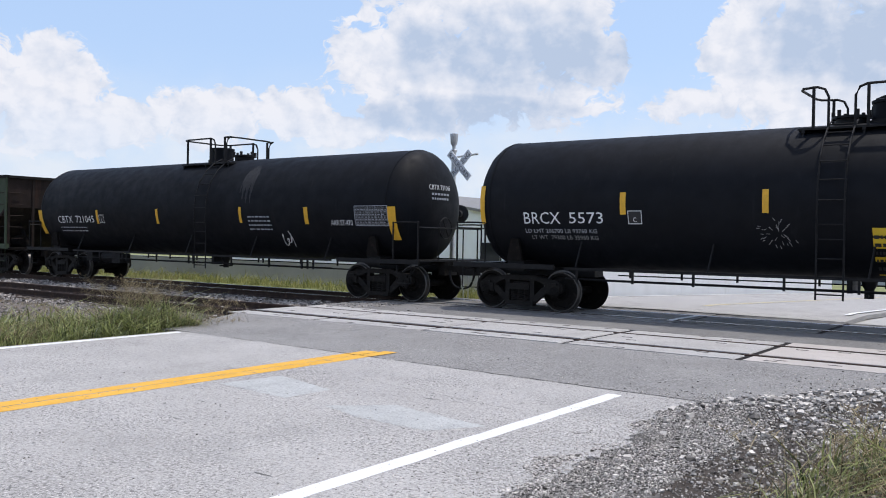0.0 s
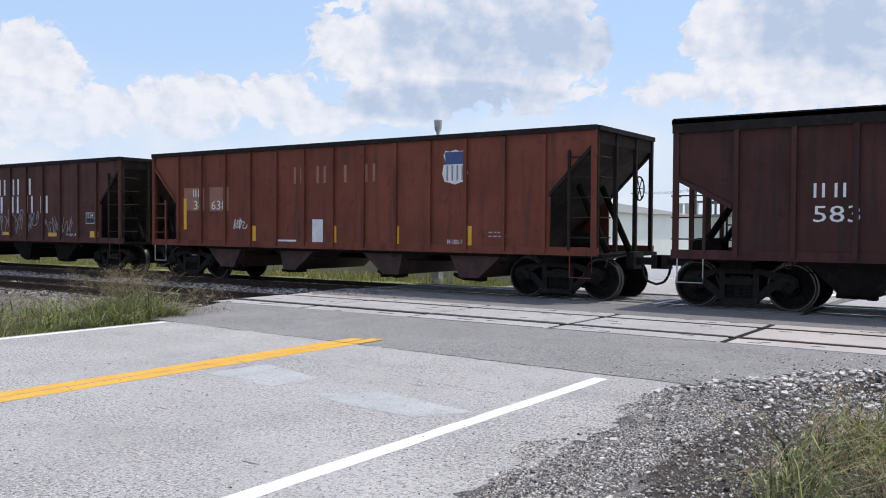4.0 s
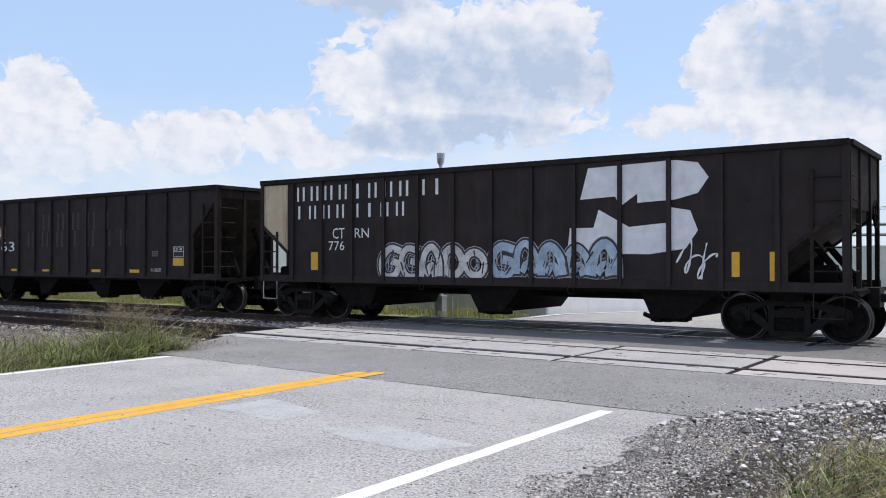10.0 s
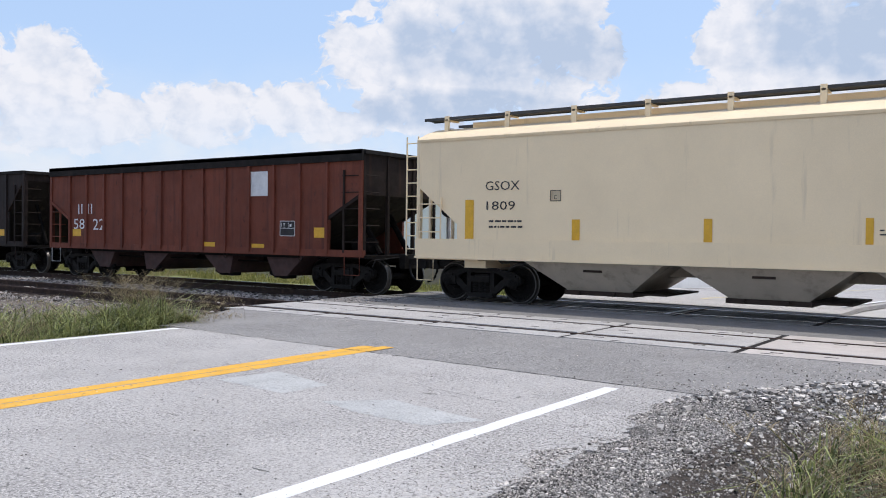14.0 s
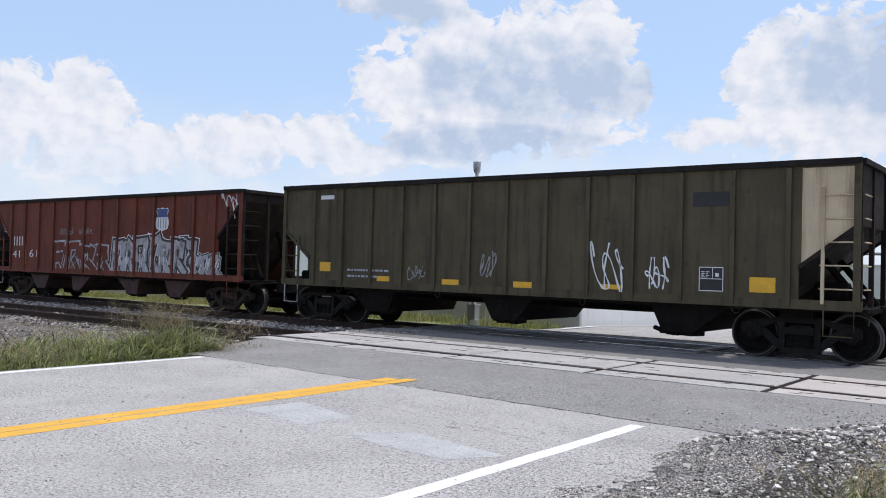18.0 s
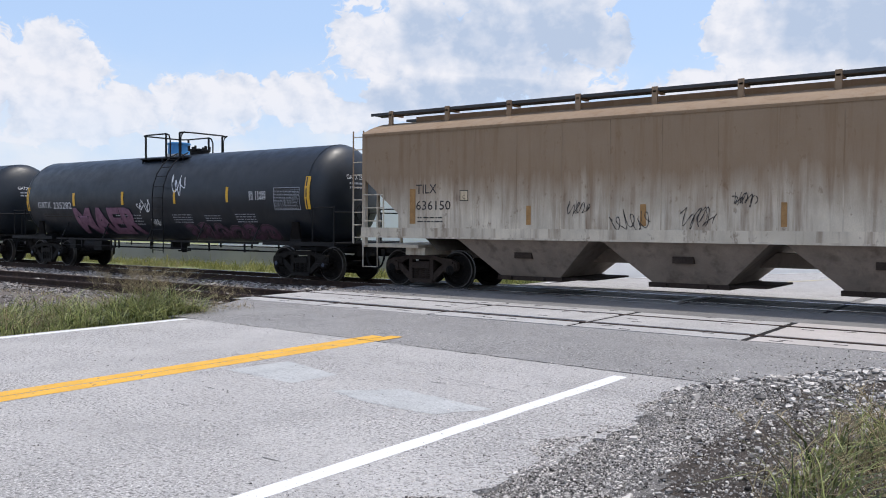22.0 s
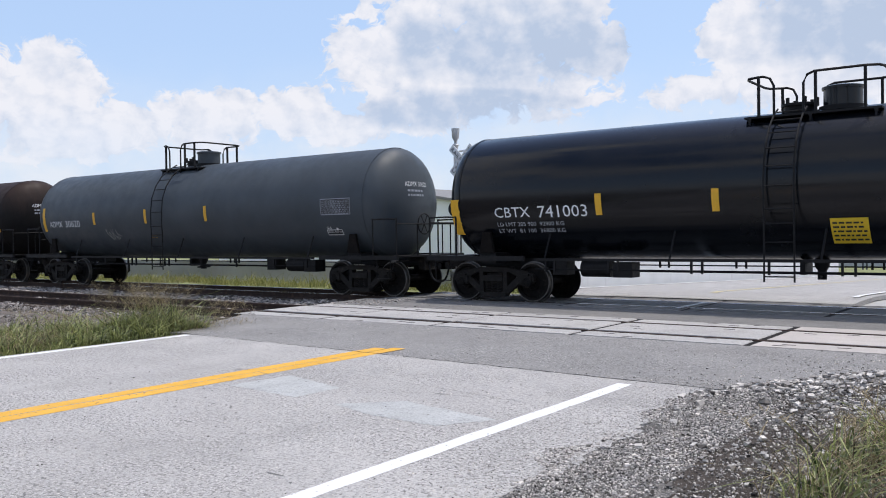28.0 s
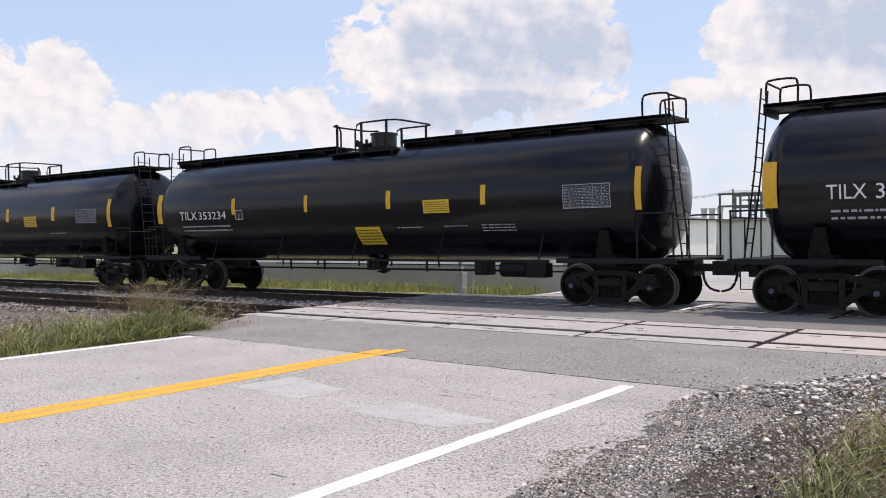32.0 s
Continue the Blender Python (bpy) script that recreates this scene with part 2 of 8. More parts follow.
STONE = leafy("crushed_stone", (0.025, 0.021, 0.018), (0.76, 0.71, 0.655), 0.9)
BALLAST = leafy("track_ballast", (0.022, 0.018, 0.016), (0.54, 0.49, 0.45), 0.85)
GRASS = leafy("green_grass", (0.026, 0.048, 0.013), (0.42, 0.45, 0.17), 0.5, 0.4)
STRAW = leafy("dry_grass", (0.085, 0.055, 0.028), (0.50, 0.41, 0.24), 0.7, 0.25)
FIELD = leafy("field_grass", (0.13, 0.16, 0.045), (0.44, 0.42, 0.16), 0.7, 0.35)
SOIL = material("gravelly_soil", (0.135, 0.115, 0.098), 0.95, vary=0.35, scale=1.5, dirt=(0.06, 0.045, 0.036), amount=0.45, bump=0.8, grain=30)
CONCRETE = material("road_concrete", (0.432, 0.418, 0.404), 0.9, vary=0.16, scale=0.45, dirt=(0.28, 0.275, 0.268), amount=0.30, bump=0.5, grain=46, pits=0.3, scuff=0.22, specks=0.45, spec=0.2, agg=0.95)
ASPHALT = material("old_asphalt", (0.30, 0.292, 0.285), 0.95, vary=0.16, scale=0.6, dirt=(0.17, 0.17, 0.17), amount=0.3, bump=0.6, grain=60, pits=0.4, scuff=0.25, specks=0.4, spec=0.2, agg=0.95)
DARK_ASPHALT = material("dark_asphalt", (0.215, 0.21, 0.206), 0.95, vary=0.18, scale=0.8, dirt=(0.13, 0.13, 0.128), amount=0.3, bump=0.6, grain=60, pits=0.4, scuff=0.25, specks=0.4, spec=0.3, agg=0.5)
PATCHED = material("pale_patch", (0.445, 0.452, 0.446), 0.85, vary=0.10, scale=2.0, bump=0.15, grain=50, dirt=(0.33, 0.33, 0.33), amount=0.45, spec=0.2, agg=0.4, scuff=0.3)
PANEL = material("crossing_panel", (0.44, 0.428, 0.418), 0.9, vary=0.14, scale=0.9, dirt=(0.28, 0.26, 0.245), amount=0.35, bump=0.3, grain=45, pits=0.4, scuff=0.35, specks=0.35, spec=0.2, agg=0.5)
PANEL_PINK = material("crossing_panel_rusty", (0.46, 0.425, 0.40), 0.85, vary=0.12, scale=0.9, dirt=(0.33, 0.27, 0.24), amount=0.3, bump=0.25, grain=45, pits=0.3)
RUBBER = material("flangeway_rubber", (0.030, 0.028, 0.028), 0.95, vary=0.3, scale=4, spec=0.1)
FADED_YELLOW = material("faded_yellow_paint", (0.50, 0.44, 0.27), 0.8, vary=0.15, scale=3, dirt=(0.42, 0.41, 0.39), amount=0.5, spec=0.2)
WHITE_LINE = material("white_road_paint", (0.74, 0.745, 0.75), 0.7, vary=0.06, scale=3, dirt=(0.48, 0.48, 0.47), amount=0.12, bump=0.1, grain=60)
YELLOW_LINE = material("yellow_road_paint", (0.72, 0.39, 0.04), 0.7, vary=0.10, scale=3, dirt=(0.46, 0.36, 0.18), amount=0.25, bump=0.1, grain=60)
RAIL = material("rusty_rail", (0.05, 0.036, 0.031), 0.9, 0.0, spec=0.15, vary=0.25, scale=5, dirt=(0.13, 0.08, 0.055), amount=0.3)
RAILTOP = material("polished_rail_head", (0.72, 0.70, 0.68), 0.22, 0.95, vary=0.1, scale=6)
TIE = material("weathered_tie", (0.10, 0.08, 0.066), 0.95, vary=0.3, scale=6, bump=0.5, grain=25)
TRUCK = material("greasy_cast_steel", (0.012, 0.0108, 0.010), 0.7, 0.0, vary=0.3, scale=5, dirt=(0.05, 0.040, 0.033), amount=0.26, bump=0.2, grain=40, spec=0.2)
RUSTTRUCK = material("rusty_cast_steel", (0.048, 0.036, 0.030), 0.9, 0.0, spec=0.12, vary=0.3, scale=5, dirt=(0.05, 0.04, 0.035), amount=0.35, bump=0.2, grain=40)
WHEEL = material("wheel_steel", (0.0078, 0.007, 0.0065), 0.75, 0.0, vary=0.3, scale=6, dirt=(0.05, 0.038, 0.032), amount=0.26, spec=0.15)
TREAD = material("bright_wheel_rim", (0.12, 0.115, 0.11), 0.42, 0.9, vary=0.1)
BLUECAP = material("blue_bearing_cap", (0.05, 0.07, 0.115), 0.5, vary=0.2, scale=12)
BLACKSTEEL = material("black_painted_steel", (0.007, 0.007, 0.008), 0.6, spec=0.25, vary=0.3, scale=5)
SPRAY = {
    "white": material("white_spray", (0.72, 0.73, 0.74), 0.7, vary=0.12, scale=4), "grey": material("thin_grey_spray", (0.26, 0.26, 0.26), 0.8, vary=0.3, scale=6),
    "pale": material("pale_spray", (0.36, 0.38, 0.42), 0.7, vary=0.15, scale=5), "teal": material("teal_spray", (0.10, 0.36, 0.34), 0.7, vary=0.2, scale=6),
    "dark": material("black_spray", (0.045, 0.04, 0.038), 0.7, vary=0.2, scale=6), "gold": material("faded_gold_paint", (0.29, 0.17, 0.045), 0.8, vary=0.25, scale=6),
    "faint": material("faded_grey_paint", (0.05, 0.042, 0.038), 0.85, vary=0.3, scale=6), "rust": material("faded_rust_paint", (0.30, 0.15, 0.10), 0.85, vary=0.2, scale=6),
    "worn": material("worn_white_paint", (0.55, 0.52, 0.48), 0.8, vary=0.12, scale=4, dirt=(0.20, 0.085, 0.05), amount=0.45, grain=20),
    "chrome": material("silver_spray", (0.40, 0.40, 0.42), 0.7, vary=0.35, scale=2.2, dirt=(0.12, 0.07, 0.06), amount=0.55),
    "blue": material("blue_white_spray", (0.36, 0.46, 0.55), 0.7, vary=0.3, scale=3, dirt=(0.12, 0.13, 0.16), amount=0.3),
    "purple": material("purple_spray", (0.115, 0.055, 0.09), 0.7, vary=0.35, scale=3, dirt=(0.035, 0.10, 0.10), amount=0.2),
    "plum": material("plum_spray", (0.20, 0.10, 0.15), 0.7, vary=0.3, scale=4),
    "stain": material("chalky_stain", (0.017, 0.018, 0.0215), 0.8, vary=0.25, scale=5), "bubble": material("bubble_white_spray", (0.60, 0.59, 0.56), 0.7, vary=0.25, scale=3.5, dirt=(0.25, 0.24, 0.2), amount=0.35)}
REFLECT = material("yellow_reflector", (0.72, 0.40, 0.025), 0.45, vary=0.10, scale=8)
DULL_REFLECT = material("faded_reflector", (0.33, 0.18, 0.06), 0.6, vary=0.2, scale=8)
PLACARD = material("yellow_placard", (0.72, 0.50, 0.03), 0.5, vary=0.05, scale=8)
INKY = material("black_panel", (0.018, 0.018, 0.02), 0.6, vary=0.2)
SHIELDBLUE = material("blue_enamel", (0.045, 0.085, 0.22), 0.6, vary=0.15, scale=6)
CREAM = material("cream_paint", (0.56, 0.46, 0.31), 0.7, vary=0.10, scale=2, dirt=(0.20, 0.11, 0.055), amount=0.5, streak=1, bump=0.1)
BLUECAN = material("blue_valve_housing", (0.05, 0.25, 0.55), 0.5, vary=0.12, scale=4)
GALV = material("galvanised_steel", (0.50, 0.51, 0.52), 0.45, 0.6, vary=0.1, scale=5)
WHITEWALL = material("white_ribbed_steel", (0.72, 0.73, 0.73), 0.6, vary=0.05, scale=1.0, dirt=(0.5, 0.49, 0.47), amount=0.15, streak=1)
SHEDWALL = material("clean_white_siding", (0.86, 0.87, 0.87), 0.6, vary=0.03, scale=1.0)
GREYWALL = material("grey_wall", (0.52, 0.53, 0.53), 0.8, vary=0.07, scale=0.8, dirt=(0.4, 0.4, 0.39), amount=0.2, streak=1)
REDLENS = material("red_signal_lens", (0.38, 0.015, 0.03), 0.25, vary=0.05)
# far steel tinted bluish grey, with the distance haze painted into its colour
HAZYSTEEL = material("hazy_plant_steel", (0.11, 0.115, 0.125), 0.7, vary=0.15, scale=1.0, spec=0.2)
ROOF = material("roof_sheet", (0.22, 0.21, 0.2), 0.6, vary=0.1)
WOODPOLE = material("pole_wood", (0.14, 0.11, 0.085), 0.9, vary=0.25, scale=4)
CARWHITE = material("white_car_paint", (0.78, 0.78, 0.78), 0.25, coat=0.5, vary=0.03)
CARRED = material("red_car_paint", (0.42, 0.04, 0.035), 0.3, coat=0.5, vary=0.05)
CARBLUE = material("blue_car_paint", (0.06, 0.10, 0.18), 0.3, coat=0.5, vary=0.05)
GLASS = material("dark_window", (0.02, 0.022, 0.025), 0.08, vary=0.02, bump=0)
TYRE = material("tyre_rubber", (0.02, 0.02, 0.02), 0.85)
REDROOF = material("dull_red_siding", (0.28, 0.06, 0.05), 0.7, vary=0.15)


# ---- mesh tools ----
class Shape:
    """Collects faces; each face keeps its material slot and whether it is smooth."""

    def __init__(self):
        self.v, self.f, self.m, self.s = [], [], [], []

    def face(self, pts, mi=0, smooth=False):
        n = len(self.v)
        self.v += [tuple(p) for p in pts]
        self.f.append(tuple(range(n, n + len(pts))))
        self.m.append(mi)
        self.s.append(smooth)

    def grid(self, rows, mi=0, smooth=True, wrap=False):
        n, w = len(self.v), len(rows[0])
        for r in rows:
            self.v += [tuple(p) for p in r]
        for i in range(len(rows) - 1):
            for j in range(w if wrap else w - 1):
                k = (j + 1) % w
                self.f.append((n + i * w + j, n + i * w + k, n + (i + 1) * w + k, n + (i + 1) * w + j))
                self.m.append(mi)
                self.s.append(smooth)

    def box(self, x0, x1, y0, y1, z0, z1, mi=0):
        n = len(self.v)
        self.v += [(x0, y0, z0), (x1, y0, z0), (x1, y1, z0), (x0, y1, z0), (x0, y0, z1), (x1, y0, z1), (x1, y1, z1), (x0, y1, z1)]
        for q in ((0, 3, 2, 1), (4, 5, 6, 7), (0, 1, 5, 4), (1, 2, 6, 5), (2, 3, 7, 6), (3, 0, 4, 7)):
            self.f.append(tuple(n + i for i in q))
            self.m.append(mi)
            self.s.append(False)

    def prism(self, pts, y0, y1, mi=0):
        """A polygon of (x, z), counter-clockwise seen from -y, drawn out along y."""
        k = len(pts)
        self.face([(x, y0, z) for x, z in pts], mi)
        self.face([(x, y1, z) for x, z in reversed(pts)], mi)
        for i in range(k):
            (a, b), (c, d) = pts[i], pts[(i + 1) % k]
            self.face([(a, y0, b), (a, y1, b), (c, y1, d), (c, y0, d)], mi)

    def tube(self, pts, r, seg=6, mi=0, closed=False, caps=True):
        pts = [Vector(p) for p in pts]
        rows = []
        for i, p in enumerate(pts):
            a, b = pts[max(i - 1, 0)], pts[min(i + 1, len(pts) - 1)]
            if closed:
                a, b = pts[i - 1], pts[(i + 1) % len(pts)]
            d = (b - a).normalized()
            up = Vector((0, 0, 1)) if abs(d.z) < 0.9 else Vector((1, 0, 0))
            s = d.cross(up).normalized()
            u = s.cross(d)
            rows.append([p + (s * math.cos(2 * math.pi * j / seg) + u * math.sin(2 * math.pi * j / seg)) * r for j in range(seg)])
        if closed:
            rows.append(rows[0])
        self.grid(rows, mi, True, True)
        if caps and not closed:
            self.face(list(reversed(rows[0])), mi)
            self.face(rows[-1], mi)

    def lathe(self, prof, axis="y", at=(0, 0, 0), seg=24, mi=0, smooth=True):
        """A profile of (distance along the axis, radius) turned about the axis; each band stays sharp against the next."""
        for (a, ra), (b, rb) in zip(prof, prof[1:]):
            rows = []
            for d, r in ((a, ra), (b, rb)):
                ring = []
                for j in range(seg):
                    c, s = math.cos(2 * math.pi * j / seg) * r, math.sin(2 * math.pi * j / seg) * r
                    p = {"y": (c, d, s), "x": (d, c, s), "z": (c, s, d)}[axis]
                    ring.append((p[0] + at[0], p[1] + at[1], p[2] + at[2]))
                rows.append(ring)
            self.grid(rows, mi, smooth, True)

    def mesh(self, name, mats):
        me = bpy.data.meshes.new(name)
        me.from_pydata(self.v, [], self.f)
        for mt in mats if isinstance(mats, (list, tuple)) else [mats]:
            me.materials.append(mt)
        me.polygons.foreach_set("material_index", self.m)
        me.polygons.foreach_set("use_smooth", self.s)
        me.update()
        bm = bmesh.new()
        bm.from_mesh(me)
        bmesh.ops.remove_doubles(bm, verts=bm.verts, dist=1e-5)
        bmesh.ops.recalc_face_normals(bm, faces=bm.faces)
        bm.to_mesh(me)
        bm.free()
        me.set_sharp_from_angle(angle=radians(38))
        return me


def part(name, shape, mats, parent, label=""):
    """Links a shape, or a mesh that is shared, as one mesh object under a thing or a part."""
    me = shape.mesh(name, mats) if isinstance(shape, Shape) else shape
    ob = new(name, me)
    ob.parent = parent
    if label:
        ob["label"] = label
    return ob


def thing(name, label, category, group="", kind="", at=None, shape=None, mats=None):
    ob = new(name, shape.mesh(name, mats) if shape else None)
    if at is not None:
        ob.matrix_basis = at
    return tagged(ob, label, category, group, kind)


def lettering(text, width, height, bold=0.0):
    """Flat letters as a mesh that fills width x height, lying in x and y from the origin."""
    cu = bpy.data.curves.new("letters", "FONT")
    cu.body, cu.size, cu.resolution_u, cu.offset = text, 1.0, 2, bold
    ob = bpy.data.objects.new("letters", cu)
    me = bpy.data.meshes.new_from_object(ob)
    bpy.data.objects.remove(ob)
    bpy.data.curves.remove(cu)
    n = len(me.vertices)
    co = np.empty(n * 3)
    me.vertices.foreach_get("co", co)
    co = co.reshape(-1, 3)
    lo, hi = co.min(0), co.max(0)
    co[:, 0] = (co[:, 0] - lo[0]) / max(1e-6, hi[0] - lo[0]) * width
    co[:, 1] = (co[:, 1] - lo[1]) / max(1e-6, hi[1] - lo[1]) * height
    co[:, 2] = 0
    me.vertices.foreach_set("co", co.ravel())
    return me


def skin_flat(y):
    return lambda x, z, off: (x, -y - off, z)


def skin_round(R, zc):
    def at(x, z, off):
        a = math.asin(max(-1, min(1, (z - zc) / R)))
        return (x, -(R + off) * math.cos(a), zc + (R + off) * math.sin(a))
    return at


def oriented(me, skin, x0, z0, off):
    co = np.empty(len(me.vertices) * 3)
    me.vertices.foreach_get("co", co)
    co = co.reshape(-1, 3)
    me.vertices.foreach_set("co", np.array([skin(x0 + u, z0 + v, off) for u, v, _ in co]).ravel())
    me.update()
    return me

# ---- the place: a two-track level crossing; x runs along the track, y away over it, rail tops at z = 0 ----
TRACK_Y, NEAR_Y = 18.48, 13.70
ROAD_L, ROAD_R = -12.35, -3.25


def fall(y):
    """The ground falls gently beyond the crossing."""
    return -0.0354 * min(max(y - 22.5, 0), 158)


def ground_z(x, y):
    z = -0.10 + fall(y)
    on_road = ROAD_L - 0.3 < x < ROAD_R + 0.3
    if 11.4 < y < 20.4 and not (ROAD_L - 1.8 < x < 2.2):
        z = -0.24
    if x < ROAD_L - 0.4 and y <= 11.4:
        z -= 0.06
    if on_road:
        z = -0.12 + fall(y)
    return z


def build_ground():
    xs = [-1500, -600, -250, -120, -70, -50] + [-40 + i for i in range(28)] + [-12.7, -12.0, -8, -4, -2.9, -2.5, -2, -1, 0, 1, 2, 3, 5, 8, 12, 20, 40, 80, 200, 600, 1500]
    ys = [-1500, -400, -100, -30, -10, -4, 0, 2, 3] + [4 + 0.5 * i for i in range(36)] + [22.5, 24, 28, 35, 50, 80, 120, 150, 180.5, 200, 260, 400, 800, 1500]
    s = Shape()
    rng = random.Random(4)
    rows = [[(x, y, ground_z(x, y) + (rng.uniform(-0.02, 0.02) if -40 < x < 12 and 2 < y < 22 else 0)) for x in xs] for y in ys]
    s.grid(rows, 0, True)
    nx = len(xs) - 1
    for i in range(len(ys) - 1):
        for j in range(nx):
            y, x = (ys[i] + ys[i + 1]) / 2, (xs[j] + xs[j + 1]) / 2
            s.m[i * nx + j] = 2 if y > 20.2 and x > -12.6 else 3 if y > 20.2 else 0
    return thing("ground", "gravelly soil, pale yard and grass field around the crossing", "ground", kind="structure", shape=s, mats=[SOIL, SOIL, LOT, TURF])


LOT = material("pale_yard", (0.42, 0.415, 0.40), 0.95, vary=0.12, scale=0.2, dirt=(0.32, 0.31, 0.29), amount=0.25, bump=0.2, grain=8)
TURF = material("field_turf", (0.20, 0.22, 0.085), 0.95, vary=0.3, scale=0.6, dirt=(0.26, 0.22, 0.11), amount=0.4, bump=0.6, grain=12)
build_ground()


def slab(name, outline, z, thick, mats, label, category="road"):
    """A flat piece of paving with an outline of (x, y), counter-clockwise."""
    s = Shape()
    n = len(outline)
    s.face([(x, y, z) for x, y in outline])
    for i in range(n):
        (a, b), (c, d) = outline[i], outline[(i + 1) % n]
        s.face([(a, b, z), (a, b, z - thick), (c, d, z - thick), (c, d, z)])
    return thing(name, label, category, kind="structure", shape=s, mats=mats)


def wavy(x0, y0, x1, y1, n, amp, seed):
    r = random.Random(seed)
    out = []
    for i in range(n + 1):
        t = i / n
        a = amp if 0 < i < n else 0
        out.append((x0 + (x1 - x0) * t + r.uniform(-a, a), y0 + (y1 - y0) * t + r.uniform(-a, a)))
    return out


# near road: concrete up to the asphalt apron, with a crumbling right edge
edge = wavy(-2.85, -30, -2.8, 3.5, 6, 0.05, 1)[:-1] + wavy(-2.8, 3.5, -3.0, 8.70, 60, 0.09, 2)
road_near = slab("road_near", edge + wavy(-3.0, 8.70, -11.7, 9.22, 18, 0.03, 3)[1:] + [(-12.10, 9.15), (-12.16, -30)], 0.0, 0.12, CONCRETE, "pale worn concrete road")
slab("road_apron", wavy(-12.6, 9.24, -2.95, 8.72, 20, 0.03, 5) + wavy(-2.95, 8.72, -0.9, 12.1, 24, 0.10, 6)[1:] + [(-0.8, 12.24), (-14.2, 12.24), (-13.6, 11.2), (-12.9, 10.2)], -0.006, 0.11, ASPHALT, "grey asphalt apron before the track")
slab("road_between", [(-14.6, 15.07), (1.9, 15.07), (1.9, 17.00), (-14.9, 17.00)], -0.006, 0.11, DARK_ASPHALT, "dark asphalt between the two tracks")
s = Shape()
ys = [19.95, 22.5, 30, 45, 70, 110, 180, 320]
s.grid([[(-12.0, y, fall(y) + 0.0), (-8, y, fall(y) + 0.02), (-3.9, y, fall(y) + 0.0)] for y in ys])
for x in (-12.0, -3.9):
    s.grid([[(x, y, fall(y)) for y in ys], [(x, y, fall(y) - 0.1) for y in ys]])
thing("road_far", "pale concrete road that falls away beyond the crossing", "road", kind="structure", shape=s, mats=CONCRETE)


def stripe(name, x0, x1, y0, y1, mats, label, z=0.002, follow=False, wear=0.0, seed=0):
    s = Shape()
    n = max(2, int((y1 - y0) / 0.35))
    r = random.Random(seed)
    rows = []
    for i in range(n + 1):
        y = y0 + (y1 - y0) * i / n
        h = (fall(y) + 0.022 if follow else 0) + z
        rows.append([(x0 + r.uniform(-wear, wear), y, h), (x1 + r.uniform(-wear, wear), y, h)])
    s.grid(rows, 0, False)
    return thing(name, label, "road marking", kind="structure", shape=s, mats=mats)


stripe("marking_edge", -3.955, -3.795, -30, 8.50, WHITE_LINE, "solid white edge line", wear=0.008, seed=1)
stripe("marking_centre_a", -7.905, -7.685, -30, 9.56, YELLOW_LINE, "one of two yellow centre lines", wear=0.006, seed=2)
stripe("marking_centre_b", -8.145, -7.925, -30, 9.42, YELLOW_LINE, "one of two yellow centre lines", wear=0.006, seed=3)
stripe("marking_edge_left", -12.02, -11.86, -30, 9.12, WHITE_LINE, "white edge line beside the grass", wear=0.008, seed=4)
stripe("marking_far_edge", -4.27, -4.13, 21.8, 60, WHITE_LINE, "white edge line beyond the track", follow=True)
stripe("marking_far_left", -11.7, -11.56, 20.6, 60, WHITE_LINE, "white edge line beyond the track", follow=True)
stripe("marking_far_centre", -7.70, -7.50, 22.0, 60, FADED_YELLOW, "yellow centre line beyond the track", follow=True, wear=0.01)

stripe("marking_on_crossing", -6.83, -6.70, 17.35, 19.2, WHITE_LINE, "worn white line across the far track", z=0.010, wear=0.02, seed=6)
CHIP = material("road_chip", (0.19, 0.187, 0.182), 0.95, vary=0.2, scale=8, spec=0.1)
# smoother pale repairs in the concrete
for out in ([(-6.33, 6.08), (-6.30, 6.72), (-7.38, 7.05), (-7.46, 6.2)], [(-4.36, 5.80), (-4.06, 6.28), (-5.25, 6.52), (-5.75, 6.05), (-5.2, 5.86)]):
    n = len(out)
    fine = []
    for i in range(n):
        fine += wavy(*out[i], *out[(i + 1) % n], 14, 0.016, n * 100 + i)[:-1]
    s = Shape()
    s.face([(x, y, 0.002) for x, y in fine])
    thing("road_patch", "smooth pale repair in the road", "road", kind="structure", shape=s, mats=PATCHED)
for k in range(130):
    r = random.Random(900 + k)
    x0, y0, l, a = r.uniform(-11.6, -4.0), r.uniform(2.6, 8.9), r.uniform(0.02, 0.06) if k % 5 else r.uniform(0.08, 0.22), r.uniform(-0.9, 0.4)
    pts = wavy(x0, y0, x0 + l * math.cos(a), y0 + l * math.sin(a), 5, 0.010, k)
    s = Shape()
    s.grid([[(x, y - 0.002 - 0.007 * math.sin(i * math.pi / 5), 0.003), (x, y + 0.002 + 0.007 * math.sin(i * math.pi / 5), 0.003)] for i, (x, y) in enumerate(pts)], 0, False)
    part("chip", s, CHIP, road_near)
# hairline cracks
for k, (x0, y0, x1, y1) in enumerate(((-11.9, 7.6, -8.4, 8.15), (-7.3, 7.6, -4.2, 7.05), (-10.9, 4.3, -8.6, 4.75), (-6.7, 4.0, -5.9, 5.3), (-5.6, 6.9, -4.3, 7.15), (-4.6, 7.4, -3.2, 7.75))):
    s = Shape()
    r = random.Random(k + 60)
    s.grid([[(x, y - r.uniform(0.001, 0.004), 0.0025), (x, y + r.uniform(0.001, 0.005), 0.0025)] for x, y in wavy(x0, y0, x1, y1, 44, 0.022, k + 40)], 0, False)
    part("crack", s, CHIP, road_near)
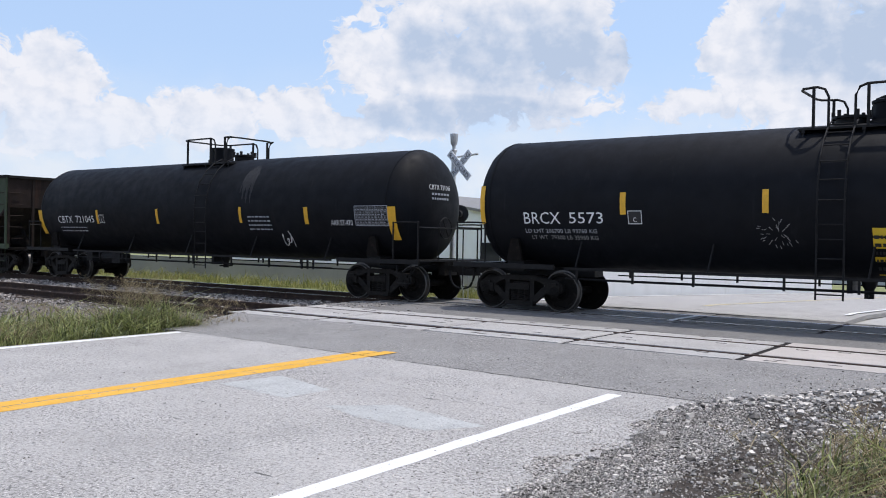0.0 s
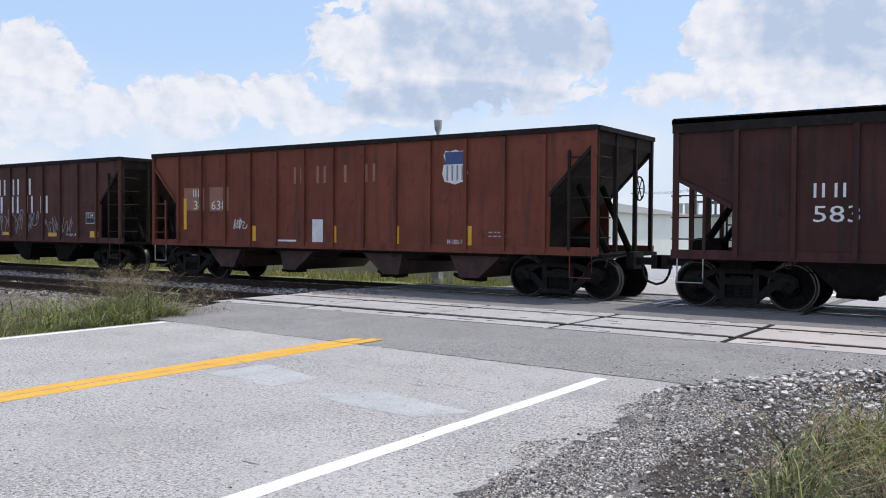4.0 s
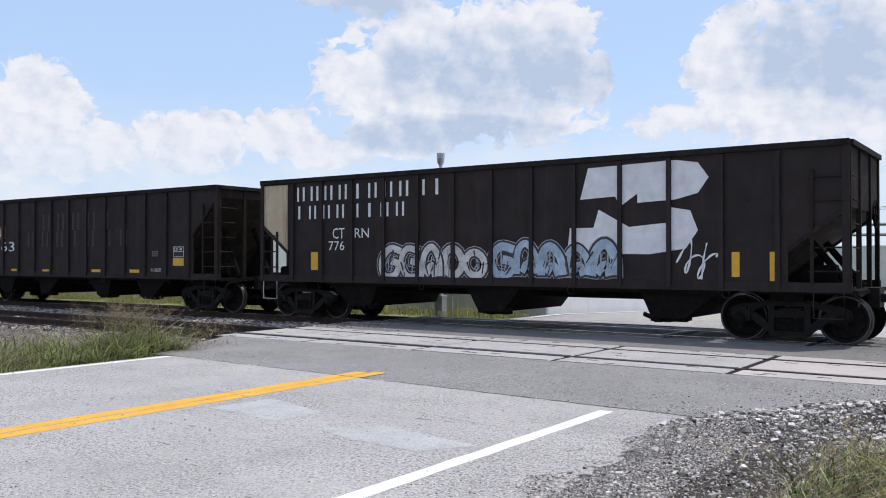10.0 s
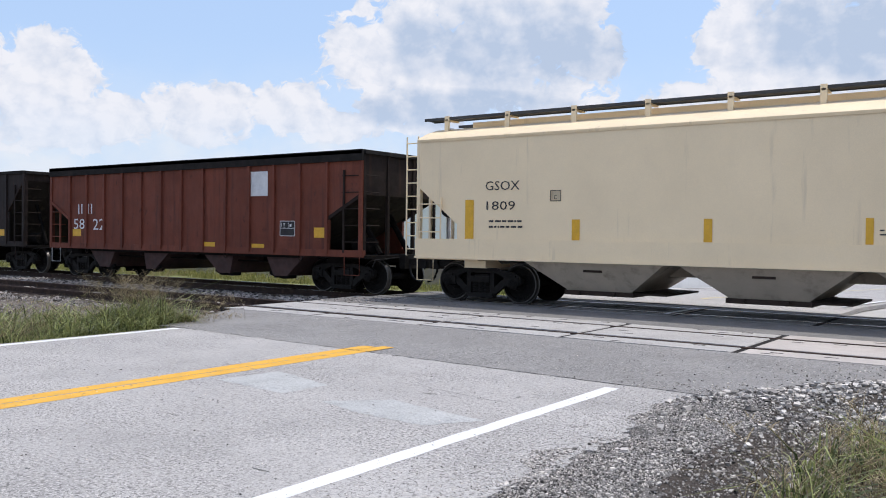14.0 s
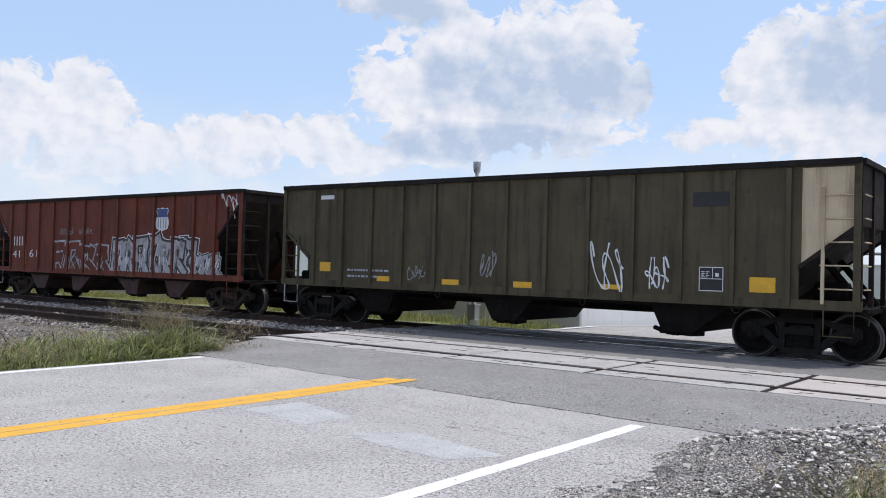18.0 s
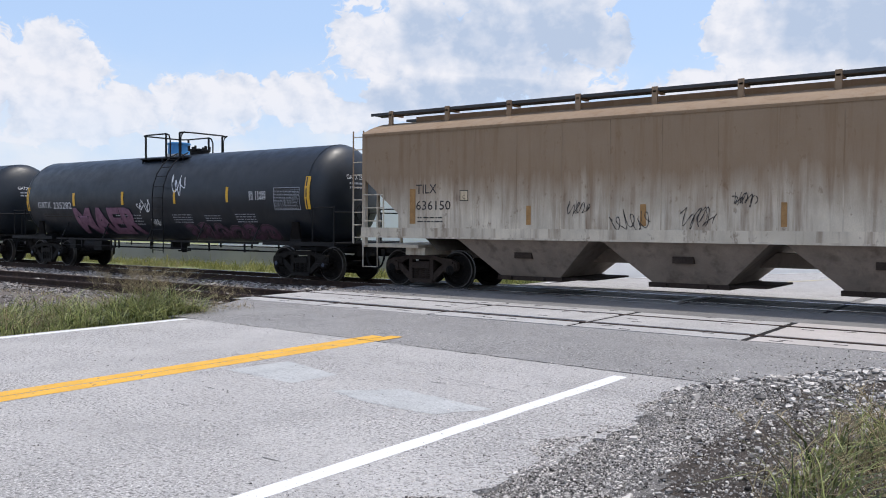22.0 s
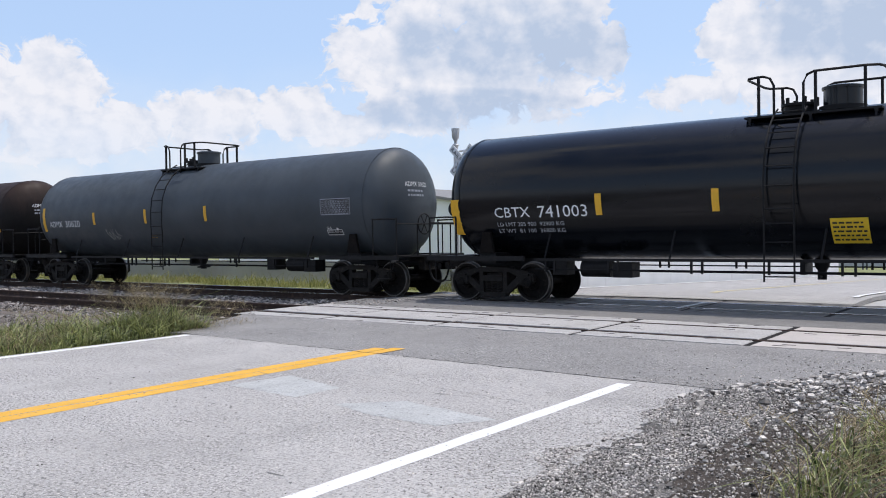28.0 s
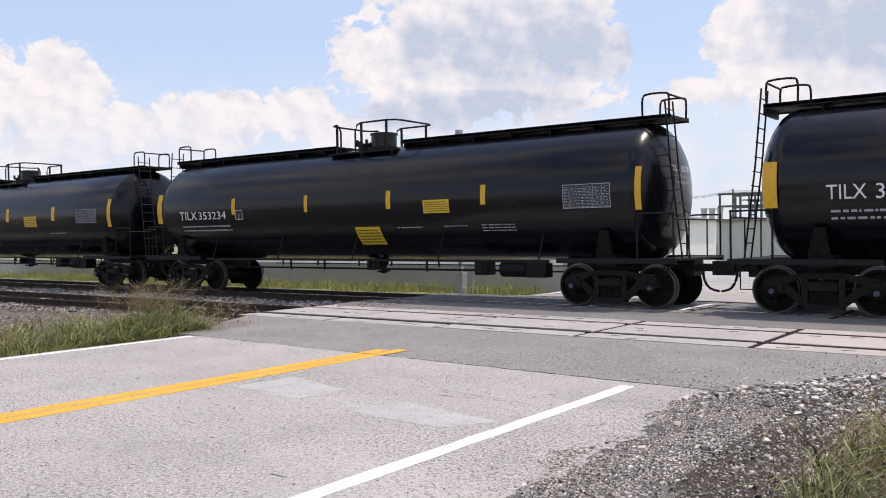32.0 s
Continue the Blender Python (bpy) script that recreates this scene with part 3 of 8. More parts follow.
# the dark seam where concrete meets asphalt
s = Shape()
r = random.Random(5)
s.grid([[(x, y - r.uniform(0.0, 0.014), 0.003), (x, y + r.uniform(0.002, 0.02), 0.003)] for x, y in wavy(-12.3, 9.22, -2.6, 8.66, 90, 0.014, 9)], 0, False)
thing("road_seam", "dark seam between concrete and asphalt", "seam", kind="structure", shape=s, mats=RUBBER)


def rail_mesh(length, shiny):
    prof = [(-0.068, -0.172), (0.068, -0.172), (0.068, -0.16), (0.012, -0.14), (0.012, -0.045), (0.036, -0.036), (0.036, -0.004), (0.028, 0.0), (-0.028, 0.0), (-0.036, -0.004), (-0.036, -0.036), (-0.012, -0.045), (-0.012, -0.14), (-0.068, -0.16)]
    s = Shape()
    n = len(prof)
    for i in range(n):
        (a, b), (c, d) = prof[i], prof[(i + 1) % n]
        top = i in (6, 7, 8)
        s.face([(0, a, b), (length, a, b), (length, c, d), (0, c, d)], 1 if top else 0)
    return s.mesh("rail", [RAIL, RAILTOP if shiny else RAIL])


def build_track(y, name, shiny):
    track = thing(name, "railway track with rusty rails on wooden ties", "railway track", kind="structure")
    track.matrix_basis = pose(0, y, 0)
    me = rail_mesh(900.0, shiny)
    for sg in (-1, 1):
        r = part("rail", me, None, track)
        r.matrix_basis = pose(-640, sg * 0.755, 0)
    t = Shape()
    t.box(-0.115, 0.115, -1.3, 1.3, -0.36, -0.172)
    tm = t.mesh("tie", TIE)
    k = 0
    x = -44.0
    while x < 34:
        if not -14.3 < x < 2.0:
            o = part("tie", tm, None, track)
            o.matrix_basis = pose(x, random.Random(k).uniform(-0.04, 0.04), 0, 0, 0, random.Random(k + 7).uniform(-1.5, 1.5))
        x += 0.54
        k += 1
    pl = Shape()
    pl.box(-0.1, 0.1, -0.18, 0.18, -0.172, -0.150)
    pm = pl.mesh("tie_plate", RAIL)
    x = -36.0
    while x < -14.3:
        for sg in (-1, 1):
            o = part("tie_plate", pm, None, track)
            o.matrix_basis = pose(x, sg * 0.755, -0.004)
        x += 0.54 * 2
    return track


build_track(NEAR_Y, "track_near", False)
build_track(TRACK_Y, "track_far", True)


def crossing_panels(y, name, seed, cols):
    """Precast panels between and beside the rails, with dark flangeways."""
    cross = thing(name, "precast concrete crossing panels with dark joints", "crossing", kind="structure")
    rng = random.Random(seed)
    joints = [-14.6, -12.05, -9.35, -6.55, -3.78, -0.95, 1.9]
    for i in range(len(joints) - 1):
        a, b = joints[i] + 0.04, joints[i + 1] - 0.04
        for y0, y1 in ((-1.42, -0.87), (-0.62, 0.655), (0.82, 1.35)):
            s = Shape()
            q = 0.03
            dz = rng.uniform(-0.008, 0.004)
            s.prism([(a, -0.2), (b, -0.2), (b, dz - q), (b - q, dz), (a + q, dz), (a, dz - q)], y + y0, y + y1)
            for _ in range(3):
                cx, cy = rng.uniform(a + 0.3, b - 0.3), y + rng.uniform(y0 + 0.1, y1 - 0.1)
                s.box(cx - 0.09, cx + 0.09, cy - 0.012, cy + 0.012, dz - 0.01, dz + 0.004, 1)
            part("panel", s, [cols[i % len(cols)], RUBBER], cross)
    bed = Shape()
    for y0, y1 in ((-1.45, -0.835), (-0.675, 0.715), (0.795, 1.40)):
        bed.box(-14.6, 1.9, y + y0, y + y1, -0.3, -0.016)
    part("flangeway_filler", bed, RUBBER, cross)
    return cross


crossing_panels(NEAR_Y, "crossing_near", 3, [PANEL, PANEL, PANEL, PANEL, PANEL_PINK, PANEL_PINK])
crossing_panels(TRACK_Y, "crossing_far", 5, [DARK_ASPHALT, DARK_ASPHALT, ASPHALT])


def stones(name, label, regions, mats, seed):
    """Loose broken stone: jittered six-sided lumps, one mesh."""
    r = np.random.default_rng(seed)
    vs, fs = [], []
    quad = np.array([(0, 3, 2, 1), (4, 5, 6, 7), (0, 1, 5, 4), (1, 2, 6, 5), (2, 3, 7, 6), (3, 0, 4, 7)])
    cube = np.array([(-1, -1, -1), (1, -1, -1), (1, 1, -1), (-1, 1, -1), (-1, -1, 1), (1, -1, 1), (1, 1, 1), (-1, 1, 1)], float)
    total = 0
    for n, x0, x1, y0, y1, z, lo, hi, keep in regions:
        for _ in range(n):
            x, y = r.uniform(x0, x1), r.uniform(y0, y1)
            if keep and not keep(x, y):
                continue
            size = lo + (hi - lo) * r.random() ** 2.2
            v = cube * (1 + r.uniform(-0.62, 0.15, (8, 3))) * np.array([1, r.uniform(0.5, 1), r.uniform(0.35, 0.7)]) * size * 0.62
            a, b = r.uniform(0, 6.28), r.uniform(-0.5, 0.5)
            ca, sa, cb, sb = math.cos(a), math.sin(a), math.cos(b), math.sin(b)
            v = v @ np.array([[ca, sa, 0], [-sa, ca, 0], [0, 0, 1]]) @ np.array([[1, 0, 0], [0, cb, sb], [0, -sb, cb]])
            vs.append(v + (x, y, (z(x, y) if callable(z) else z) + size * 0.18))
            fs.append(quad + total)
            total += 8
    me = bpy.data.meshes.new(name)
    me.from_pydata(np.concatenate(vs).tolist(), [], np.concatenate(fs).tolist())
    me.materials.append(mats)
    ob = new(name, me)
    return tagged(ob, label, "gravel", kind="stuff")


def bed_z(x, y):
    d = min(abs(y - NEAR_Y), abs(y - TRACK_Y))
    return -0.20 + 0.02 * math.sin(x * 1.7 + y)


s = Shape()
for x0, x1 in ((-60, -14.5), (1.95, 40)):
    yy = [11.3, 11.9, 12.6, 13.7, 14.8, 16.1, 17.4, 18.48, 19.6, 20.3, 20.8]
    zz = [-0.36, -0.25, -0.20, -0.20, -0.20, -0.20, -0.20, -0.20, -0.21, -0.27, -0.36]
    s.grid([[(x0 + (x1 - x0) * i / 30, y, z) for y, z in zip(yy, zz)] for i in range(31)])
thing("ballast_bed", "grey crushed-stone ballast bed under both tracks", "ballast", kind="structure", shape=s, mats=material("ballast_fines", (0.20, 0.19, 0.18), 0.95, vary=0.4, scale=6, bump=1.0, grain=24))
off_rail = lambda x, y: min(abs(y - NEAR_Y - 0.755), abs(y - NEAR_Y + 0.755), abs(y - TRACK_Y - 0.755), abs(y - TRACK_Y + 0.755)) > 0.08
stones("ballast_stone", "loose grey ballast stones between the rails", [
    (9500, -36, -14.3, 14.6, 17.5, bed_z, 0.04, 0.11, off_rail), (4000, -36, -14.3, 12.0, 14.6, bed_z, 0.04, 0.10, off_rail), (1800, -36, -14.5, 17.5, 20.3, bed_z, 0.04, 0.10, off_rail),
    (5200, -24, -13.2, 8.2, 12.4, lambda x, y: -0.20 if y > 10.6 else -0.155, 0.015, 0.055, lambda x, y: y > 9.6 + 0.1 * (x + 14) and random.Random(int(x * 777 + y * 91)).random() < 0.6), (4200, -26, -14.2, 7.6, 10.6, lambda x, y: -0.15, 0.012, 0.05, None), (500, -14.6, -13.2, 15.0, 17.2, -0.02, 0.02, 0.06, None), (900, -14.8, 1.9, 15.1, 17.0, -0.012, 0.01, 0.035, lambda x, y: x < -11 or x > -2.6)], BALLAST, 11)


def ridge(x, y):
    """Metres beyond (+) or before (-) the stony rim that runs obliquely from the road's end to the track."""
    return (y - 8.5 - 1.85 * (x + 3.1)) / 2.1


def shoulder_z(x, y):
    """The shoulder runs out level with the road edge and sinks a little towards the grass."""
    heap = 0.07 * math.exp(-((ridge(x, y) + 0.4) / 0.35) ** 2) if x > -3.0 else 0
    return -0.004 - 0.045 * min(1, max(0, (x + 3.0) / 1.4)) + heap + 0.010 * math.sin(3.1 * x + 2.3 * y) * math.sin(2.2 * y - x) + 0.006 * math.sin(9 * x + 4 * y)


def loose(x, y):
    return (x > -3.0 + 0.16 * math.sin(y * 3.1) + 0.1 * math.sin(y * 7.7)) and ridge(x, y) < 0.05 * math.sin(5 * x) and y < 12.15


def scatter(x, y):
    """Grit strewn over the road beside the shoulder, thinning out quickly."""
    return random.Random(int(x * 9173 + y * 331)).random() < 0.9 * math.exp(-max(0, -2.85 - x) * 2.4)


stones("shoulder_gravel", "crushed grey gravel and dirt beside the road", [
    (7000, -3.1, 1.4, 2.6, 9.8, shoulder_z, 0.010, 0.032, loose), (56000, -3.2, -0.4, 2.8, 9.6, shoulder_z, 0.004, 0.016, lambda x, y: loose(x, y) and (x < -2.3 or ridge(x, y) > -0.6 or random.Random(int(x * 7919 + y * 131)).random() < 0.45)), (26000, -3.2, -2.2, 2.8, 8.6, shoulder_z, 0.005, 0.017, loose),
    (9000, -3.1, 1.8, 7.6, 12.1, shoulder_z, 0.015, 0.06, lambda x, y: loose(x, y) and ridge(x, y) > -0.62 + 0.15 * math.sin(4 * x)), (5000, -2.2, 1.8, 7.6, 12.1, shoulder_z, 0.015, 0.05, loose),
    (110, -3.0, 0.5, 4.0, 8.5, shoulder_z, 0.035, 0.085, loose), (3000, -3.0, 3.0, -6.0, 2.8, shoulder_z, 0.008, 0.03, None),
    (34000, -4.0, -2.6, 2.6, 9.3, 0.0, 0.003, 0.010, scatter), (3800, -11.9, -3.6, 3.0, 12.1, 0.0, 0.003, 0.013, None), (6500, -4.2, 0.6, 8.8, 12.2, -0.004, 0.004, 0.022, lambda x, y: ridge(x, y) > 0 and random.Random(int(x * 999 + y * 77)).random() < math.exp(-ridge(x, y) * 2.2))], STONE, 12)
s = Shape()
r = random.Random(8)
gx = [-3.1 + 0.13 * i for i in range(41)] + [2.6, 3.4, 4.6, 6.0, 8.0]
gy = [-30, -22, -15, -9, -5, -2.5, -1] + [0.3 + 0.145 * i for i in range(82)] + [12.2]
s.grid([[(x, y, shoulder_z(x, y) - 0.008 + r.uniform(-0.006, 0.006) - (0.03 if x < -2.9 else 0) - (0.09 if x > 7 or y < -25 or ridge(x, y) > 0.05 or y > 12.1 else 0)) for x in gx] for y in gy])
for i, f in enumerate(s.f):
    x, y = (sum(s.v[k][c] for k in f) / len(f) for c in (0, 1))
    s.m[i] = 1 if x > -2.25 + 0.22 * math.sin(2.7 * y) + 0.1 * math.sin(7 * y + 4 * x) and ridge(x, y) < -0.55 else 0
thing("shoulder", "grey crushed gravel and dirt shoulder", "gravel", kind="structure", shape=s, mats=[material("shoulder_fines", (0.20, 0.19, 0.18), 0.95, vary=0.3, scale=1.3, dirt=(0.028, 0.024, 0.021), amount=0.66, bump=1.0, grain=40, pits=0.6, specks=1.0, spec=0.15, agg=0.9), material("damp_soil", (0.075, 0.064, 0.056), 0.95, vary=0.35, scale=2, dirt=(0.11, 0.10, 0.092), amount=0.3, bump=1.0, grain=40, pits=0.6, specks=0.9, spec=0.15)])


def blades(name, label, clumps, mats, seed, category="grass"):
    """Grass: curved tapering blades, gathered in tufts."""
    r = np.random.default_rng(seed)
    vs, fs = [], []
    total = 0
    for n, cx, cy, rx, ry, z, h0, h1, w, lean in clumps:
        for _ in range(n):
            a, q = r.uniform(0, 6.283), math.sqrt(r.random())
            x, y = cx + rx * q * math.cos(a), cy + ry * q * math.sin(a)
            h = r.uniform(h0, h1) * (1.05 - 0.45 * q)
            d = r.uniform(0, 6.283)
            l = h * r.uniform(0.1, 1.0) ** 1.3 * lean
            droop = r.uniform(0.0, 0.55) * lean
            dx, dy = math.cos(d) * l + 0.10 * h, math.sin(d) * l
            bw = w * r.uniform(0.6, 1.3)
            px, py = -math.sin(d + 0.6) * bw / 2, math.cos(d + 0.6) * bw / 2
            for u, f in ((0, 0.8), (0.4, 1.0), (0.75, 0.75)):
                cx_, cy_, cz_ = x + dx * u * u * 1.1, y + dy * u * u * 1.1, z + h * (u - droop * u ** 3)
                vs += [(cx_ - px * f, cy_ - py * f, cz_), (cx_ + px * f, cy_ + py * f, cz_)]
            vs.append((x + dx * 1.25, y + dy * 1.25, z + h * (1 - droop)))
            fs += [(total, total + 1, total + 3, total + 2), (total + 2, total + 3, total + 5, total + 4), (total + 4, total + 5, total + 6)]
            total += 7
    me = bpy.data.meshes.new(name)
    me.from_pydata(vs, [], fs)
    me.materials.append(mats)
    return tagged(new(name, me), label, category, kind="stuff")


def verge(seed, n, x0, x1, y0, y1, per, h0, h1, w, lean, z, keep=None, spread=0.35):
    r = random.Random(seed)
    out = []
    for _ in range(n):
        x, y = r.uniform(x0, x1), r.uniform(y0, y1)
        if keep and not keep(x, y):
            continue
        k = r.uniform(0.6, 1.15)
        out.append((per, x, y, spread, spread, z, h0 * k, h1 * k, w, lean))
    return out


def stalks(name, label, spots, mats, seed):
    """Thin arched stalks with loose feathery seed heads."""
    r = np.random.default_rng(seed)
    vs, fs = [], []

    def sliver(p, q, w):
        n = len(vs)
        vs.extend([(p[0] - w, p[1], p[2]), (p[0] + w, p[1], p[2]), (q[0] + w * 0.5, q[1], q[2]), (q[0] - w * 0.5, q[1], q[2])])
        fs.append((n, n + 1, n + 2, n + 3))
    for x, y, z, h in spots:
        d, l = r.uniform(0, 6.283), h * r.uniform(0.15, 0.75)
        at = lambda u: (x + math.cos(d) * l * u ** 1.8, y + math.sin(d) * l * u ** 1.8, z + h * (u - 0.18 * u ** 4))
        for k in range(5):
            sliver(at(k / 5), at((k + 1) / 5), 0.0022)
        for k in range(14):
            u = 0.68 + 0.32 * k / 13
            p = at(u)
            e = r.uniform(0, 6.283)
            m = 0.11 * (1.15 - (u - 0.68) * 2.4) * r.uniform(0.5, 1)
            sliver(p, (p[0] + m * math.cos(e), p[1] + m * math.sin(e), p[2] + m * 0.55), 0.0032)
    me = bpy.data.meshes.new(name)
    me.from_pydata(vs, [], fs)
    me.materials.append(mats)
    return tagged(new(name, me), label, "grass", kind="stuff")


left = lambda x, y: x < -12.32 - 0.05 * max(0, y - 9.0)
rs = random.Random(77)
tuft = lambda x, y: left(x, y) and math.sin(2.9 * x + 1.7 * y) * math.sin(3.7 * y - 0.8 * x) > -0.35
blades("verge_grass", "long green grass along the road verge", verge(1, 220, -15.0, -12.3, 4.5, 9.3, 42, 0.12, 0.42, 0.013, 1.5, -0.13, left, 0.28) + verge(12, 150, -15.2, -12.45, 4.6, 10.0, 40, 0.30, 0.75, 0.017, 1.6, -0.13, tuft, 0.2), GRASS, 21)
blades("verge_tuft", "tall green grass tuft beside the track", verge(2, 24, -13.9, -12.85, 8.3, 10.0, 75, 0.45, 0.95, 0.016, 1.5, -0.13, None, 0.26), GRASS, 22)
blades("verge_straw", "dry blades among the grass", verge(3, 70, -14.3, -12.7, 5.0, 10.3, 26, 0.25, 0.7, 0.008, 1.5, -0.13, left) + verge(4, 26, -14.0, -12.75, 9.4, 11.4, 40, 0.12, 0.42, 0.008, 1.7, -0.13)
       + verge(9, 90, -22, -14.0, 7.5, 11.6, 34, 0.06, 0.24, 0.009, 1.6, -0.18), STRAW, 23)
stalks("seed_stalk", "arched dry seed stalks over the verge grass", [(rs.gauss(-13.15, 0.22), rs.gauss(9.2, 0.32), -0.13, rs.uniform(0.8, 1.3)) for _ in range(170)] + [(rs.uniform(-14.6, -12.6), rs.uniform(5.0, 9.6), -0.13, rs.uniform(0.4, 0.85)) for _ in range(80)] + [(rs.uniform(-13.2, -12.3), rs.uniform(9.6, 11.0), -0.1, rs.uniform(0.3, 0.7)) for _ in range(50)], STRAW, 31)
clump = lambda x, y: x > -1.40 - 0.12 * (y - 6) + 0.15 * math.sin(3 * y)
blades("shoulder_grass", "green grass tuft on the gravel shoulder", verge(5, 34, -1.35, 1.0, 4.4, 7.6, 62, 0.22, 0.78, 0.013, 1.6, -0.06, clump, 0.22) + verge(15, 16, -0.9, 0.9, 4.4, 7.0, 30, 0.3, 0.7, 0.024, 1.5, -0.06, clump, 0.2), GRASS, 24)
blades("shoulder_straw", "dry tangled grass on the gravel shoulder", verge(6, 70, -1.45, 1.0, 4.4, 7.8, 36, 0.15, 0.62, 0.006, 1.9, -0.06, clump, 0.28), STRAW, 25)
blades("shoulder_litter", "dead brown grass matted on the gravel", verge(16, 60, -1.7, 1.0, 4.2, 8.2, 44, 0.05, 0.2, 0.006, 2.6, -0.05, lambda x, y: clump(x + 0.2, y), 0.3), leafy("dead_grass", (0.03, 0.022, 0.015), (0.22, 0.16, 0.10), 0.85), 28)
stalks("shoulder_stalk", "thin dry stalks over the shoulder grass", [(rs.uniform(-1.3, 0.9), rs.uniform(4.8, 7.6), -0.06, rs.uniform(0.4, 0.85)) for _ in range(70)], STRAW, 32)
blades("field_grass", "yellow-green grass before the low wall", verge(7, 520, -60, -13.0, 20.5, 22.3, 40, 0.30, 0.78, 0.020, 0.9, -0.25), FIELD, 26)
blades("edge_weeds", "low weeds at the corner of the low wall", verge(8, 26, -20, -12.4, 21.0, 22.2, 60, 0.2, 0.5, 0.018, 0.8, -0.15), GRASS, 27)


# ---- beyond the track ----
def low_wall():
    w = thing("low_wall", "low ribbed steel wall, track face coloured grey for its shade", "wall", kind="structure")
    s = Shape()
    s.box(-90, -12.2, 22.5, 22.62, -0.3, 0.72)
    # greyer than the ribbed side: this face's shade is put into its colour
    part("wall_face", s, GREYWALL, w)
    s = Shape()
    n = 120
    pts = []
    for i in range(n + 1):
        y = 22.5 + 36 * i / n
        pts.append((-12.2 + (0.03 if i % 2 else 0.0), y))
    s.grid([[(x, y, fall(y) - 0.2) for x, y in pts], [(x, y, fall(y) + 0.82) for x, y in pts]], 0, False)
    s.grid([[(x - 0.06, y, fall(y) - 0.2) for x, y in pts], [(x - 0.06, y, fall(y) + 0.82) for x, y in pts]], 0, False)
    s.grid([[(x, y, fall(y) + 0.82) for x, y in pts], [(x - 0.06, y, fall(y) + 0.82) for x, y in pts]], 0, False)
    part("ribbed_side", s, WHITEWALL, w)
    p = Shape()
    p.box(-12.26, -12.14, 22.46, 22.58, -0.3, 0.85)
    part("corner_post", p, GALV, w)


low_wall()


def crossing_mast(x, y):
    m = thing("crossing_mast", "silver railway crossing mast with crossbuck sign", "crossing signal", at=pose(x, y, 0))
    s = Shape()
    s.lathe([(-0.1, 0.18), (0.10, 0.18), (0.10, 0.085), (0.5, 0.075), (4.1, 0.065), (4.1, 0.0)], "z", seg=14)
    part("mast", s, GALV, m)
    s = Shape()
    s.lathe([(4.1, 0.06), (4.22, 0.10), (4.26, 0.05), (4.34, 0.05), (4.42, 0.10), (4.66, 0.12), (4.70, 0.12), (4.70, 0.0)], "z", seg=14)
    part("bell", s, GALV, m)
    s = Shape()
    s.box(-0.13, 0.13, -0.12, 0.12, -0.1, 0.50)
    s.box(-0.15, 0.15, -0.14, 0.14, 0.50, 0.54)
    part("gate_mechanism", s, GALV, m)
    for tilt, word in ((45, "RAILROAD"), (-45, "CROSSING")):
        b = Shape()
        b.box(-0.54, 0.54, -0.012, 0.012, -0.105, 0.105)
        bl = part("crossbuck_blade", b, SPRAY["white"], m)
        bl.matrix_basis = pose(0.30, -0.12 - (0.03 if tilt > 0 else 0), 3.76, 0, 0, -4) @ pose(0, 0, 0, 0, tilt, 0)
        me = oriented(lettering(word, 0.96, 0.13), skin_flat(0.014), -0.48, -0.07, 0.002)
        me.materials.append(INKY)
        part("lettering", me, None, bl)
    s = Shape()
    s.tube([(-0.1, 0, 4.0), (0.85, 0, 4.08)], 0.03, 6)
    s.tube([(0.0, 0, 3.7), (0.6, 0, 4.05)], 0.02, 6)
    part("arm", s, GALV, m)
    s = Shape()
    s.tube([(-0.1, -0.05, 2.35), (0.55, -0.3, 2.35)], 0.03, 6)
    part("signal_arm", s, GALV, m)
    for dx, dy in ((0.14, -0.18), (0.46, -0.30)):
        s = Shape()
        s.lathe([(-0.02, 0.0), (-0.02, 0.25), (0.0, 0.26), (0.02, 0.10), (0.16, 0.09), (0.16, 0.0)], "y", (0, 0, 0), 20)
        head = part("signal_light", s, INKY, m, "black round signal disc with red lens")
        head.matrix_basis = pose(dx, dy, 2.35, 0, 0, 200)
        s = Shape()
        s.lathe([(-0.035, 0.0), (-0.035, 0.09), (-0.02, 0.10)], "y", (0, 0, 0), 16)
        part("lens", s, REDLENS, head)
    s = Shape()
    s.tube([(0.45, -0.05, -0.1), (0.45, -0.05, 0.55), (0.62, -0.05, 0.6), (0.62, -0.05, -0.1)], 0.02, 5)
    part("conduit", s, GALV, m)


crossing_mast(-14.7, 20.75)


